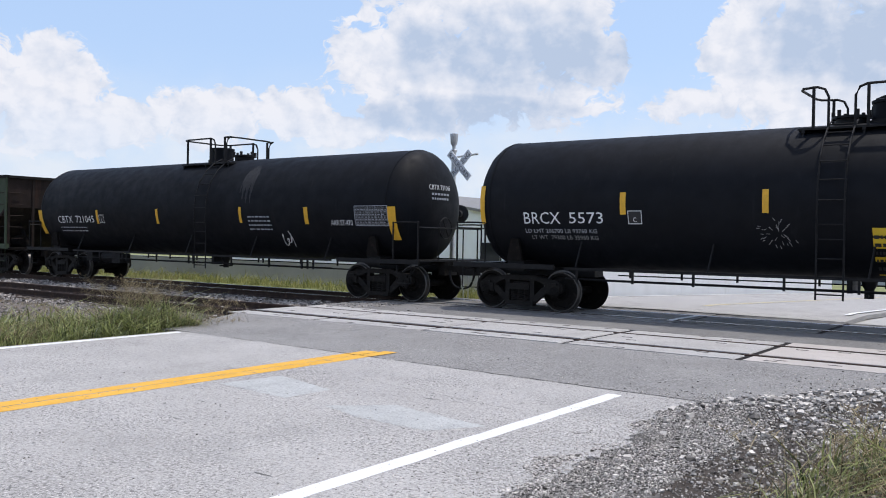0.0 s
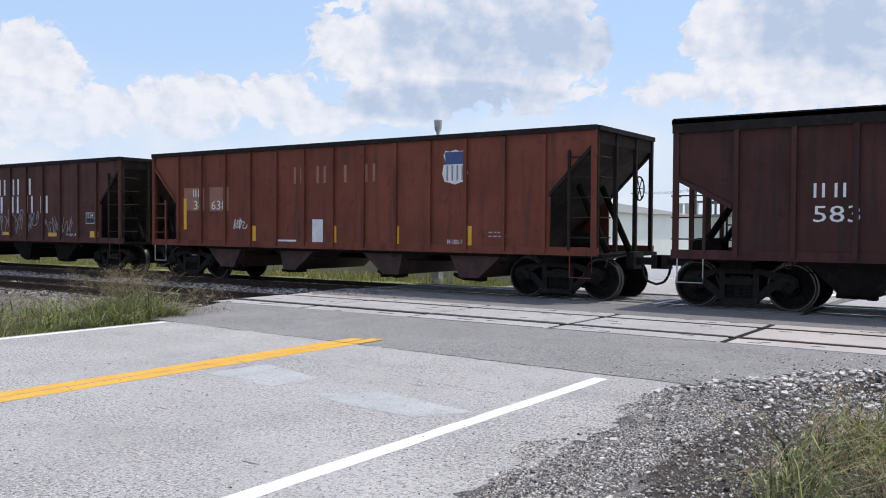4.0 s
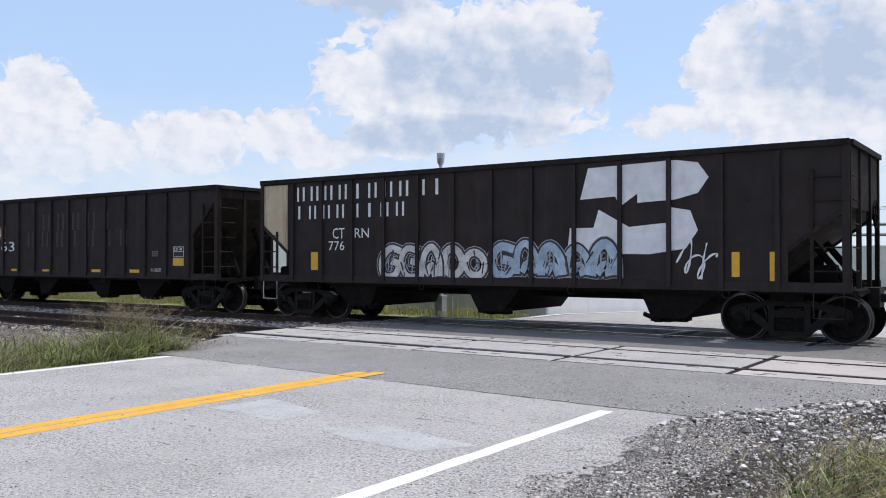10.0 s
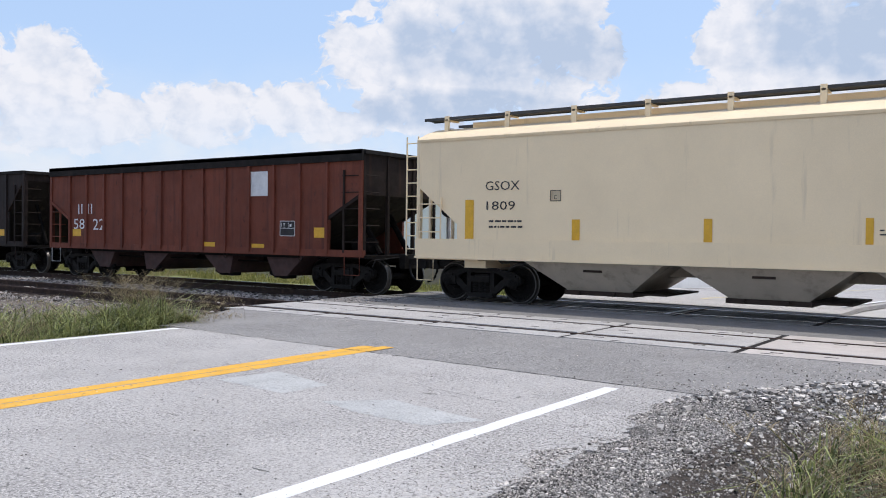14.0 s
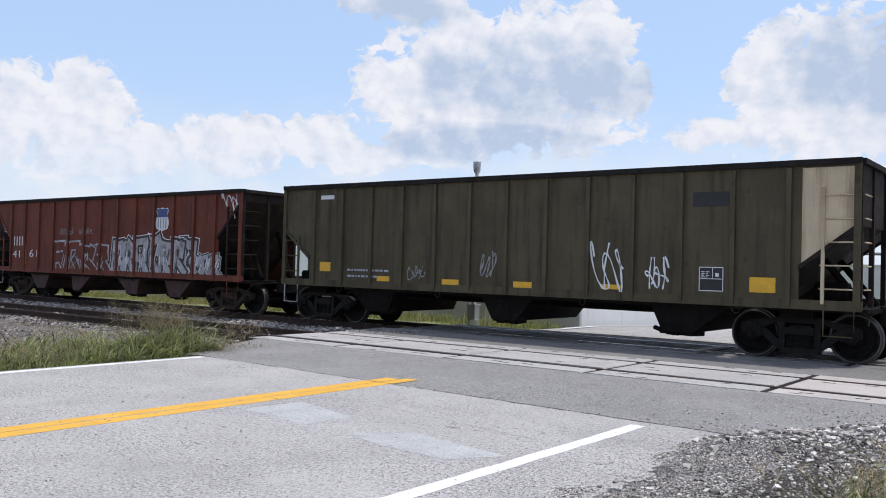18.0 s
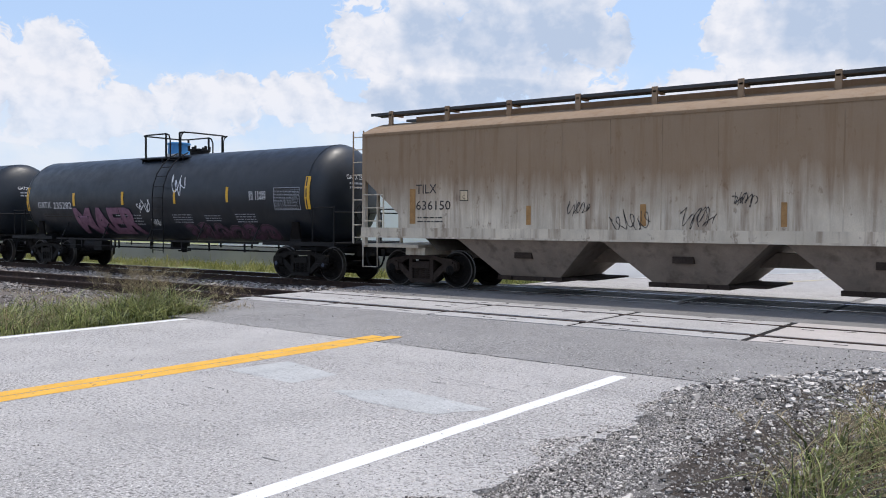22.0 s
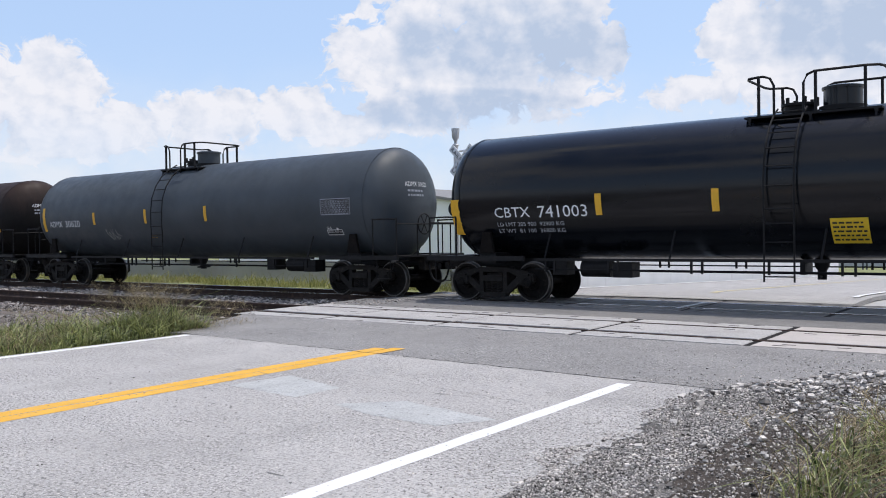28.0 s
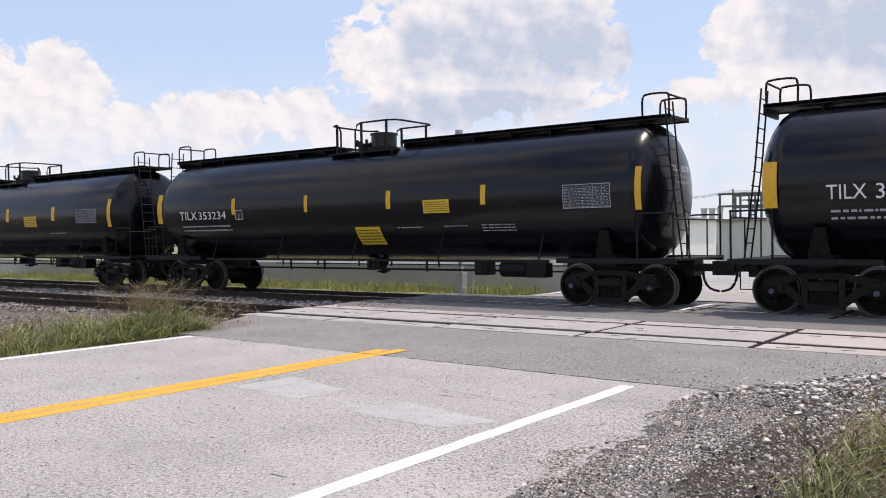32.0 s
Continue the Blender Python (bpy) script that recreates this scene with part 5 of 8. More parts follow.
MARKS["V"] = """
T:TILX:dark -8.6 2.34 -7.98 2.56
T:636150:dark -8.6 1.94 -7.56 2.16
B:2:dark -8.56 1.61 -7.79 1.8
W:dark -7.29 2.15 -7.05 2.4
Y:dull -8.8 1.6 -8.62 2.46
Y:dull -5.46 1.59 -5.34 2.02
Y:dull -2.74 1.58 -2.61 2.03
Y:dull 0.07 1.58 0.18 2.04
G:dark -4.5 1.79 -3.69 2.12
G:dark -3.49 1.44 -2.24 1.89
G:dark -1.94 1.54 -0.92 1.97
G:dark -0.87 1.97 -0.23 2.24
Y:dull 8.95 1.64 9.04 2.47
K 7.77 1.61 8.24 1.88
Y:dull 5.63 1.6 5.76 2.01
"""
MARKS["X"] = """
T:GATX -6.57 2.1 -5.72 2.32
T:235282 -5.55 2.07 -4.38 2.3
B:2:faint -6.29 1.75 -4.52 1.93
Y -7.35 2.01 -7.19 2.86
Y -4.28 2.16 -4.14 2.62
Y -1.37 2.18 -1.24 2.61
Y 1.41 2.19 1.52 2.61
Y 3.91 2.21 4.02 2.66
T:SR_13450 4.92 2.39 5.64 2.51
T:SR_13449 4.93 2.26 5.64 2.38
T:MAER:plum -4.32 1.22 -0.62 2.1
Z:purple:6 1.54 1.09 5.67 1.58
G:white 1.2 2.47 2.21 3.07
G:white -0.59 1.91 0.4 2.34
G:white -0.02 1.48 0.52 1.75
B:4 -1.84 1.5 -0.44 1.88
B:4 1.21 1.58 2.16 1.88
B:3 2.78 1.63 3.52 1.85
B:4 4.2 1.6 5.06 1.89
W 5.96 1.97 7 2.6
Y 7.2 1.99 7.39 2.89
"""
MARKS["Y"] = """
T:GATX -6.47 2.09 -5.66 2.29
T:235252 -5.46 2.1 -4.32 2.29
B:2:faint -6.08 1.68 -4.44 1.98
Y -7.32 2 -7.14 2.88
Y -4.1 2.17 -3.97 2.64
Y -1.81 2.19 -1.66 2.64
Y 1.11 2.2 1.24 2.66
Y 4.11 2.21 4.24 2.68
Y 7.44 2.05 7.57 2.94
P 2.43 2.1 3.16 2.55
P -0.54 1.06 0.47 1.62
T:RAILHEADS:pale -0.40 1.76 0.95 1.96
G:white 0.1 1.5 1.27 1.78
B:3 -2.99 1.74 -1.97 1.99
B:3 2.39 1.66 3.15 1.87
B:3:faint 4.16 1.68 5.25 1.91
W 6.15 2.03 7.3 2.63
T:SR_13450 5.49 2.26 6.14 2.36
T:SR_13449 5.49 2.14 6.13 2.25
rust -3.07 1.4 -2.35 1.64
stain 5.56 1.4 5.87 1.95
"""
MARKS["Z"] = """
T:ADMX -7.41 2.11 -6.49 2.33
T:28807 -6.38 2.09 -5.29 2.31
leaf 3.06 2.35 4.42 3.42
L:3:white 3.04 1.93 4.4 2.32
Y -8.61 2.06 -8.35 2.92
Y -5.22 2.12 -5.02 2.68
Y -1.74 2.16 -1.57 2.66
Y 1.45 2.15 1.63 2.63
Y 4.57 2.16 4.74 2.63
Y 8.06 1.96 8.23 2.86
W 6.86 2.08 7.98 2.56
G:white 5.92 1.48 6.55 2.19
W 6.48 1.54 7.01 1.83
B:3 0.97 1.55 2.03 1.85
B:3 5.05 1.59 5.9 1.85
B:2:faint -0.99 1.24 0.64 1.47
"""
MARKS["a"] = """
T:ADMX -7.13 2.06 -6.26 2.29
T:25209 -6.1 2.06 -5.19 2.29
T:LD_LMT_188600_LB__85550_KG:pale -6.95 1.86 -5.60 1.94
T:LT_WT__74400_LB__33750_KG:pale -6.95 1.73 -5.60 1.81
T:NEW_04-95:pale -6.95 1.60 -6.5 1.68
Y -8.1 1.53 -7.78 2.37
Y -4.78 1.93 -4.64 2.36
Y -1.5 1.93 -1.38 2.37
Y 1.51 1.94 1.64 2.39
Y 4.87 1.94 5 2.39
G:pale -2.85 1.51 -1.94 2.34
G:teal -6.26 1.36 -4.44 1.72
B:3 -1.11 1.55 -0.66 1.76
B:3 5.12 1.64 5.7 1.79
"""
MARKS["b"] = """
T:CBTX -7.12 1.98 -6.18 2.21
T:741003 -5.97 1.96 -4.74 2.22
T:LD_LMT_205_900__92900_KG:pale -7.10 1.78 -5.36 1.87
T:LT_WT__81_100__36800_KG:pale -7.10 1.63 -5.36 1.72
Y -8.34 1.6 -8.1 2.43
Y -4.54 1.98 -4.39 2.44
Y -2.01 1.99 -1.86 2.44
P 0.14 1.34 0.79 1.81
Y 1.46 1.97 1.64 2.44
Y 5.1 1.97 5.29 2.43
Y 8.08 1.57 8.36 2.43
W 6.94 1.93 8.03 2.43
B:4 1.46 1.56 2.5 1.97
B:2 3.74 1.7 4.48 1.79
B:2 5.13 1.69 6.71 1.79
"""
MARKS["c"] = """
T:ADMX -7.26 2.07 -6.44 2.28
T:30620 -6.24 2.06 -5.33 2.29
Y -7.68 1.92 -7.52 2.76
Y -4.5 2.12 -4.37 2.53
Y -1.59 2.11 -1.47 2.56
Y 1.41 2.12 1.54 2.58
B:2:gold -1.5 1.61 -1.21 1.77
G:grey -3.9 1.55 -2.93 1.94
W 6.31 2.18 7.38 2.61
W 6.39 1.64 6.95 1.79
"""
MARKS["d"] = """
T:ADMX -7.13 2.04 -6.19 2.28
T:28738 -6.02 2.03 -4.97 2.28
B:2 -7.25 1.66 -5.22 1.95
W -4.56 2.03 -4.3 2.29
Y -8.35 1.94 -8.12 2.8
Y -4.84 2.08 -4.69 2.59
Y -1.74 2.15 -1.59 2.6
Y 1.26 2.17 1.41 2.63
Y 4.76 2.18 4.89 2.65
leaf 3.22 2.38 4.59 3.47
L:3:white 3.16 1.93 4.56 2.35
G:white -1.36 1.94 -0.18 2.39
G:grey:2 -3.69 1.28 -0.71 1.97
B:4 1.46 1.4 2.62 1.86
B:3 5.24 1.59 6.16 1.85
Y 7.87 1.95 8.1 2.85
W 6.67 2.04 7.86 2.59
"""
MARKS["e"] = """
T:TILX -7.09 2.19 -6.41 2.45
T:353113 -6.26 2.18 -5.12 2.45
B:2 -7.03 1.78 -4.81 2.04
Y -8.22 2.06 -7.96 2.93
Y -4.76 2.35 -4.58 2.79
Y -1.43 2.32 -1.28 2.8
Y 1.67 2.33 1.79 2.79
Y 4.49 2.37 4.64 2.81
Y 8.06 2.03 8.19 2.93
W 6.36 2.21 7.51 2.71
P 2.68 2.18 3.5 2.49
W -4.6 2.19 -4.3 2.45
B:1 1.45 1.83 2.29 1.91
B:1 2.93 1.83 3.67 1.9
B:3 4.09 1.73 5.04 1.9
B:3 7.69 1.63 8.06 1.79
"""
MARKS["g"] = """
T:TILX -7.1 2.21 -6.27 2.46
T:353234 -6.18 2.21 -4.92 2.44
B:2 -7.04 1.82 -4.78 2.07
Y -8.23 2.12 -8 3.04
Y -4.64 2.33 -4.49 2.8
Y -1.63 2.32 -1.5 2.78
Y 1.31 2.32 1.46 2.78
Y 4.21 2.34 4.35 2.8
Y 8.08 2.11 8.22 3.01
W 6.39 2.18 7.53 2.7
P 2.5 2.18 3.29 2.5
P 0.11 1.42 0.97 1.88
W -4.49 2.18 -4.17 2.46
B:1 1.56 1.81 2.37 1.88
B:1 3.03 1.83 3.74 1.88
B:3 4.14 1.7 5.07 1.9
"""
MARKS["i"] = """
Y 7.72 2.08 7.92 3.02
W 5.81 2.24 7.07 2.71
P 2.29 2.16 3.17 2.54
Y 4.21 2.36 4.44 2.85
Y 0.97 2.37 1.18 2.87
B:1 3.88 1.87 5 1.95
"""

# ---- the train ----
def patch(sh, skin, x0, z0, x1, z1, off, mi=0, n=3):
    rows = [[skin(x, z0 + (z1 - z0) * i / n, off) for x in (x0, x1)] for i in range(n + 1)]
    sh.grid(rows, mi, True)


def stroke(sh, skin, pts, w, off, mi=0, even=False):
    """A sprayed line: a thin ribbon along points of (x, z)."""
    rows = []
    for i, (x, z) in enumerate(pts):
        a, b = pts[max(i - 1, 0)], pts[min(i + 1, len(pts) - 1)]
        dx, dz = b[0] - a[0], b[1] - a[1]
        d = math.hypot(dx, dz) or 1
        h = w / 2 if even else w * (0.75 + 0.35 * math.sin(i * 1.7)) / 2
        rows.append([skin(x - dz / d * h, z + dx / d * h, off), skin(x + dz / d * h, z - dx / d * h, off)])
    sh.grid(rows, mi, False)


def curve_pts(ctrl, n=6):
    out = []
    for i in range(len(ctrl) - 1):
        p0, p1, p2, p3 = ctrl[max(i - 1, 0)], ctrl[i], ctrl[i + 1], ctrl[min(i + 2, len(ctrl) - 1)]
        for k in range(n):
            t = k / n
            out.append(tuple(0.5 * (2 * b + (c - a) * t + (2 * a - 5 * b + 4 * c - d) * t * t + (3 * b - a - 3 * c + d) * t ** 3)
                             for a, b, c, d in zip(p0, p1, p2, p3)))
    return out + [ctrl[-1]]


def scribble(sh, skin, x0, z0, x1, z1, rng, w, off):
    """A sprayed scrawl: one running looped line and a few crossing strokes."""
    h, wide = z1 - z0, x1 - x0
    loops = max(2.5, min(9, wide / (0.42 * h)))
    a, b, c = rng.uniform(0, 6.28), rng.uniform(0.4, 1.0), rng.uniform(0, 6.28)
    n = int(loops * 14)
    pts = []
    for i in range(n + 1):
        u = i / n
        ph = 2 * math.pi * loops * u
        amp = 0.30 + 0.20 * math.sin(ph * 0.43 + c) * math.sin(ph * 0.29 + a)
        pts.append((x0 + wide * (0.08 + 0.84 * u) + 0.42 * wide / loops * math.cos(ph + a), z0 + h * (0.5 + 0.12 * math.sin(ph * 0.37 + b * 3) + amp * math.sin(ph + b * math.sin(ph * 0.5 + c)))))
    stroke(sh, skin, pts, w, off)
    for k in range(rng.randint(1, 3)):
        u = rng.uniform(0.1, 0.8)
        stroke(sh, skin, curve_pts([(x0 + wide * u, z0 + h * rng.uniform(0.0, 0.2)), (x0 + wide * (u + rng.uniform(-0.05, 0.15)), z0 + h * 0.5), (x0 + wide * (u + rng.uniform(0, 0.2)), z1)], 4), w * 0.8, off + 0.001 + 0.0006 * k)


def piece(shapes, skin, x0, z0, x1, z1, rng, off, round_):
    """One sprayed form built of broad overlapping strokes, each with a pale halo, a dark outline and a filled body."""
    w, h = x1 - x0, z1 - z0
    b = min(0.34 * w, 0.27 * h)
    deep, floor_ = skin, z0 - 0.01
    skin = lambda x, z, o: deep(x, max(z, floor_), o)
    lean = rng.uniform(-0.12, 0.18) * w
    P = lambda u, v: (x0 + w * u + lean * (v - 0.5), z0 + h * v)
    if round_:
        form = rng.randint(0, 3)
        if form == 0:
            strokes = [[P(0.5 + 0.36 * math.cos(k * math.pi / 8), 0.5 + 0.36 * math.sin(k * math.pi / 8)) for k in range(17)]]
        elif form == 1:
            strokes = [curve_pts([P(0.12, 0.78), P(0.4, 0.92), P(0.66, 0.74), P(0.42, 0.5), P(0.2, 0.28), P(0.5, 0.08), P(0.88, 0.3)], 4)]
        elif form == 2:
            strokes = [curve_pts([P(0.12, 0.1), P(0.2, 0.7), P(0.5, 0.92), P(0.8, 0.6), P(0.88, 0.12)], 4), curve_pts([P(0.3, 0.15), P(0.55, 0.4), P(0.7, 0.1)], 4)]
        else:
            strokes = [curve_pts([P(0.9, 0.85), P(0.4, 0.94), P(0.1, 0.55), P(0.3, 0.1), P(0.75, 0.12), P(0.85, 0.45), P(0.5, 0.55)], 4)]
        b *= 0.85
    else:
        strokes = [[P(rng.uniform(0.05, 0.25), 0.02), P(rng.uniform(0.05, 0.3), 0.95)], [P(0.2, rng.uniform(0.75, 0.95)), P(rng.uniform(0.75, 1.0), rng.uniform(0.7, 1.0))],
                   [P(rng.uniform(0.3, 0.5), 0.5), P(rng.uniform(0.8, 1.1), rng.uniform(0.0, 0.15))], [P(rng.uniform(0.6, 0.8), 0.5), P(rng.uniform(0.7, 1.0), 0.9)]]
        if rng.random() < 0.6:
            strokes.append([P(0.1, 0.45), P(0.9, rng.uniform(0.35, 0.6))])
    e = 0.05 * h
    for k, pts in enumerate(strokes):
        (ax, az), (bx, bz) = pts[0], pts[-1]
        for which, extra, o in (("halo", 3.3 * e, 0.0), ("edge", 2.4 * e, 0.003), ("fill", 0.0, 0.006)):
            g = extra / 2
            d = math.hypot(pts[1][0] - ax, pts[1][1] - az) or 1
            dd = math.hypot(bx - pts[-2][0], bz - pts[-2][1]) or 1
            first = (ax - (pts[1][0] - ax) / d * g, max(z0 - 0.02, az - (pts[1][1] - az) / d * g))
            last = (bx + (bx - pts[-2][0]) / dd * g, bz + (bz - pts[-2][1]) / dd * g)
            rows = [first] + list(pts) + [last]
            wide = b * (0.8 + 0.35 * rng.random()) if which == "halo" else wide
            stroke(shapes[which], skin, rows, wide + extra, off + o + k * 0.0004, even=True)
    for _ in range(3):
        u, v = rng.uniform(0.1, 0.8), rng.uniform(0.05, 0.5)
        stroke(shapes["edge"], skin, [P(u, v), P(u + rng.uniform(-0.15, 0.25), v + rng.uniform(0.2, 0.45))], rng.uniform(0.02, 0.05), off + 0.0105)
    for _ in range(3):
        u = rng.uniform(0.15, 0.8)
        stroke(shapes["halo"], skin, [P(u, rng.uniform(0.1, 0.4)), P(u + rng.uniform(-0.1, 0.25), rng.uniform(0.5, 0.9))], 0.035, off + 0.012)


def add_marks(car, text, skin, seed, base):
    """The painted and stuck-on things of one car side: kind, then left, bottom, right, top in the car's own metres."""
    rng = random.Random(seed)
    for line in text.split("\n"):
        f = line.split()
        if len(f) < 5:
            continue
        k = f[0].split(":")
        x0, z0, x1, z1 = map(float, f[1:5])
        kind = k[0]
        sh = Shape()
        if kind == "T":
            col = SPRAY[k[2]] if len(k) > 2 else SPRAY["white"]
            flat = lettering(k[1].replace("_", " "), x1 - x0, z1 - z0, 0.05 if k[-1] in ("plum", "edging") else 0.0)
            if z1 - z0 > 0.5:
                # large letters bend with the shell
                bm = bmesh.new()
                bm.from_mesh(flat)
                bmesh.ops.triangulate(bm, faces=bm.faces)
                bmesh.ops.subdivide_edges(bm, edges=bm.edges, cuts=4, use_grid_fill=True)
                bm.to_mesh(flat)
                bm.free()
            me = oriented(flat, skin, x0, z0, base + (0.026 if k[-1] == "plum" else 0.008))
            me.materials.append(col)
            part("lettering", me, None, car, "painted lettering on the car side")
        elif kind == "B":
            n = int(k[1])
            h = (z1 - z0) / n
            for i in range(n):
                x = x0
                while x < x1 - 0.03:
                    w = min(rng.uniform(0.03, 0.17), x1 - x)
                    patch(sh, skin, x, z0 + h * (i + 0.32), x + w, z0 + h * (i + 0.66), base + 0.006, 0, 1)
                    x += w + rng.uniform(0.02, 0.05)
            tagged(part("small_print", sh, SPRAY[k[2] if len(k) > 2 else "pale"], car), kind="stuff")
        elif kind == "Y":
            patch(sh, skin, x0, z0, x1, z1, base + 0.009)
            part("reflector", sh, DULL_REFLECT if len(k) > 1 else REFLECT, car, "yellow reflective strip")
        elif kind == "P":
            patch(sh, skin, x0, z0, x1, z1, base + 0.008)
            for i in range(5):
                zz, x = z0 + (z1 - z0) * (0.12 + 0.165 * i), x0 + 0.06 * (x1 - x0)
                while x < x1 - 0.12 * (x1 - x0):
                    w = rng.uniform(0.03, 0.11)
                    patch(sh, skin, x, zz, min(x + w, x1 - 0.02), zz + (z1 - z0) * 0.07, base + 0.013, 1, 1)
                    x += w + 0.025
            part("placard", sh, [PLACARD, INKY], car, "yellow placard with small print")
        elif kind == "W":
            dark = len(k) > 1
            t = 0.016
            patch(sh, skin, x0, z0, x1, z1, base + 0.005, 1)
            for q in ((x0, z0, x1, z0 + t), (x0, z1 - t, x1, z1), (x0, z0, x0 + t, z1), (x1 - t, z0, x1, z1)):
                patch(sh, skin, *q, base + 0.009)
            if 0.45 < x1 - x0 < 0.75:
                zm, xm = z0 + (z1 - z0) * 0.5, x0 + (x1 - x0) * 0.55
                patch(sh, skin, x0, zm, x1, zm + 0.012, base + 0.009)
                patch(sh, skin, xm, zm, xm + 0.012, z1, base + 0.009)
                for i in range(4):
                    for j in range(2):
                        patch(sh, skin, x0 + 0.04 + 0.10 * j, zm + 0.03 + i * 0.035, x0 + 0.04 + 0.10 * j + rng.uniform(0.03, 0.08), zm + 0.045 + i * 0.035, base + 0.009, 0, 1)
                patch(sh, skin, xm + 0.06, zm + 0.05, xm + 0.13, zm + 0.12, base + 0.009)
            elif x1 - x0 > 0.45:
                for u in (0.42, 0.64, 0.82):
                    patch(sh, skin, x0 + (x1 - x0) * u, z0, x0 + (x1 - x0) * u + 0.006, z1, base + 0.009)
                for i in range(1, 8):
                    zz = z0 + (z1 - z0) * i / 8
                    patch(sh, skin, x0, zz, x1, zz + 0.005, base + 0.009, 0, 1)
                    x = x0 + 0.04
                    while x < x1 - 0.08:
                        w = rng.uniform(0.03, 0.10)
                        patch(sh, skin, x, zz - (z1 - z0) * 0.080, min(x + w, x1 - .03), zz - (z1 - z0) * 0.050, base + 0.009, 0, 1)
                        x += w + 0.035
            part("data_plate", sh, [SPRAY["dark" if dark else "pale" if x1 - x0 > 0.75 else "white"], CREAM if dark else INKY], car)
            if x1 - x0 < 0.36:
                me = oriented(lettering("C", 0.075, 0.10), skin, (x0 + x1) / 2 - 0.037, z0 + 0.04, base + 0.012)
                me.materials.append(SPRAY["dark" if dark else "white"])
                part("lettering", me, None, car)
        elif kind in ("S", "K", "R"):
            patch(sh, skin, x0, z0, x1, z1, base + 0.006)
            part({"S": "sticker", "K": "dark_panel", "R": "repainted_patch"}[kind], sh, {"S": SPRAY["white"], "K": INKY, "R": SPRAY["rust"] if len(k) > 1 else RUSTPATCH}[kind], car)
        elif kind == "G":
            n = int(k[2]) if len(k) > 2 else 1
            for i in range(n):
                w = (x1 - x0) / n
                scribble(sh, skin, x0 + w * i, z0, x0 + w * (i + 0.85), z1, rng, 0.02 if k[1] == "dark" else min(0.045, max(0.018, 0.085 * (z1 - z0))), base + 0.011)
            tagged(part("graffiti", sh, SPRAY[k[1]], car, k[1] + " sprayed graffiti lines"), kind="stuff")
        elif kind == "drawn":
            # six angular figures sprayed in single strokes across the panels
            for i, line_ in enumerate((((0.0, 0.0), (0.095, 0.79)), ((0.085, 0.77), (0.07, 0.02)), ((0.0, 0.2), (0.105, 0.23)), ((0.212, 0.16), (0.197, 0.88), (0.277, 0.92), (0.288, 0.7), (0.213, 0.5), (0.28, 0.2)),
                                       ((0.5, 0.7), (0.415, 0.89), (0.388, 0.54), (0.448, 0.6)), ((0.388, 0.54), (0.395, 0.17), (0.475, 0.3)), ((0.625, 0.92), (0.648, 0.2)), ((0.664, 0.86), (0.757, 0.9), (0.685, 0.18)),
                                       ((0.862, 0.16), (0.912, 1.0), (0.958, 0.08)), ((0.842, 0.4), (0.955, 0.41)), ((0.99, 1.0), (0.987, 0.06)))):
                pts = [(x0 + u * (x1 - x0), z0 + v * (z1 - z0)) for u, v in line_]
                fine_ = [(a[0] + (b[0] - a[0]) * q / 4, a[1] + (b[1] - a[1]) * q / 4) for a, b in zip(pts, pts[1:]) for q in range(4)] + [pts[-1]]
                stroke(sh, skin, fine_, 0.04, base + 0.009 + 0.0005 * i)
            tagged(part("graffiti", sh, SPRAY[k[1]], car, "white sprayed graffiti strokes"), kind="stuff")
        elif kind == "burst":
            # thin paint thrown outwards from a point, with a few drops
            cx, cz = (x0 + x1) / 2, (z0 + z1) / 2
            for i in range(34):
                a, q = rng.uniform(0, 6.283), rng.uniform(0.1, 1.0)
                px, pz = cx + (x1 - x0) / 2 * q * math.cos(a), cz + (z1 - z0) / 2 * q * math.sin(a)
                stroke(sh, skin, [(px, pz), (px + 0.07 * math.cos(a + rng.uniform(-0.6, 0.6)), pz + 0.07 * math.sin(a + rng.uniform(-0.6, 0.6)))], 0.012, base + 0.008 + 0.0003 * i)
            tagged(part("paint_splash", sh, SPRAY[k[1]], car), kind="stuff")
        elif kind == "Z":
            n = int(k[2])
            shapes = {"halo": Shape(), "edge": Shape(), "fill": Shape()}
            w = (x1 - x0) / n
            for i in range(n):
                piece(shapes, skin, x0 + w * (i - 0.08), z0 + rng.uniform(0, 0.04), x0 + w * (i + 1.08), z1 - rng.uniform(0, 0.15) * (z1 - z0), rng, base + 0.006 + 0.0022 * (i % 3), k[1] in ("white", "purple", "blue"))
            fill = {"white": "bubble"}.get(k[1], k[1])
            g = part("graffiti", shapes["fill"], H_OXIDE if fill == "open" else SPRAY[fill], car, "broad sprayed graffiti forms")
            g["kind"] = "stuff"
            tagged(part("graffiti_outline", shapes["edge"], SPRAY["chrome" if fill == "open" else "dark"], g), kind="stuff")
            halo = part("graffiti_halo", shapes["halo"], SPRAY["faint" if fill == "open" else "plum" if k[1] == "purple" else "white" if k[1] == "chrome" else "pale"], g)
            halo["kind"] = "stuff"
        elif kind == "L":
            n = int(k[1])
            w = (x1 - x0) / n
            for i in range(n):
                # plain upright blocks
                sh = Shape()
                a, h = x0 + w * i, z1 - z0
                bw = min(w * 0.66, h * 0.74)
                t = h * 0.17
                for q in (((a + bw * 0.36, z0, a + bw * 0.36 + t * 1.3, z1),) if (i * 2 + n) % 5 == 3 else ((a, z0, a + t * 1.1, z1), (a + bw - t * 1.1, z0, a + bw, z1))):
                    patch(sh, skin, *q, base + 0.008)
                part("painted_shape", sh, SPRAY[k[2]], car, "plain painted shape")
        elif kind == "O":
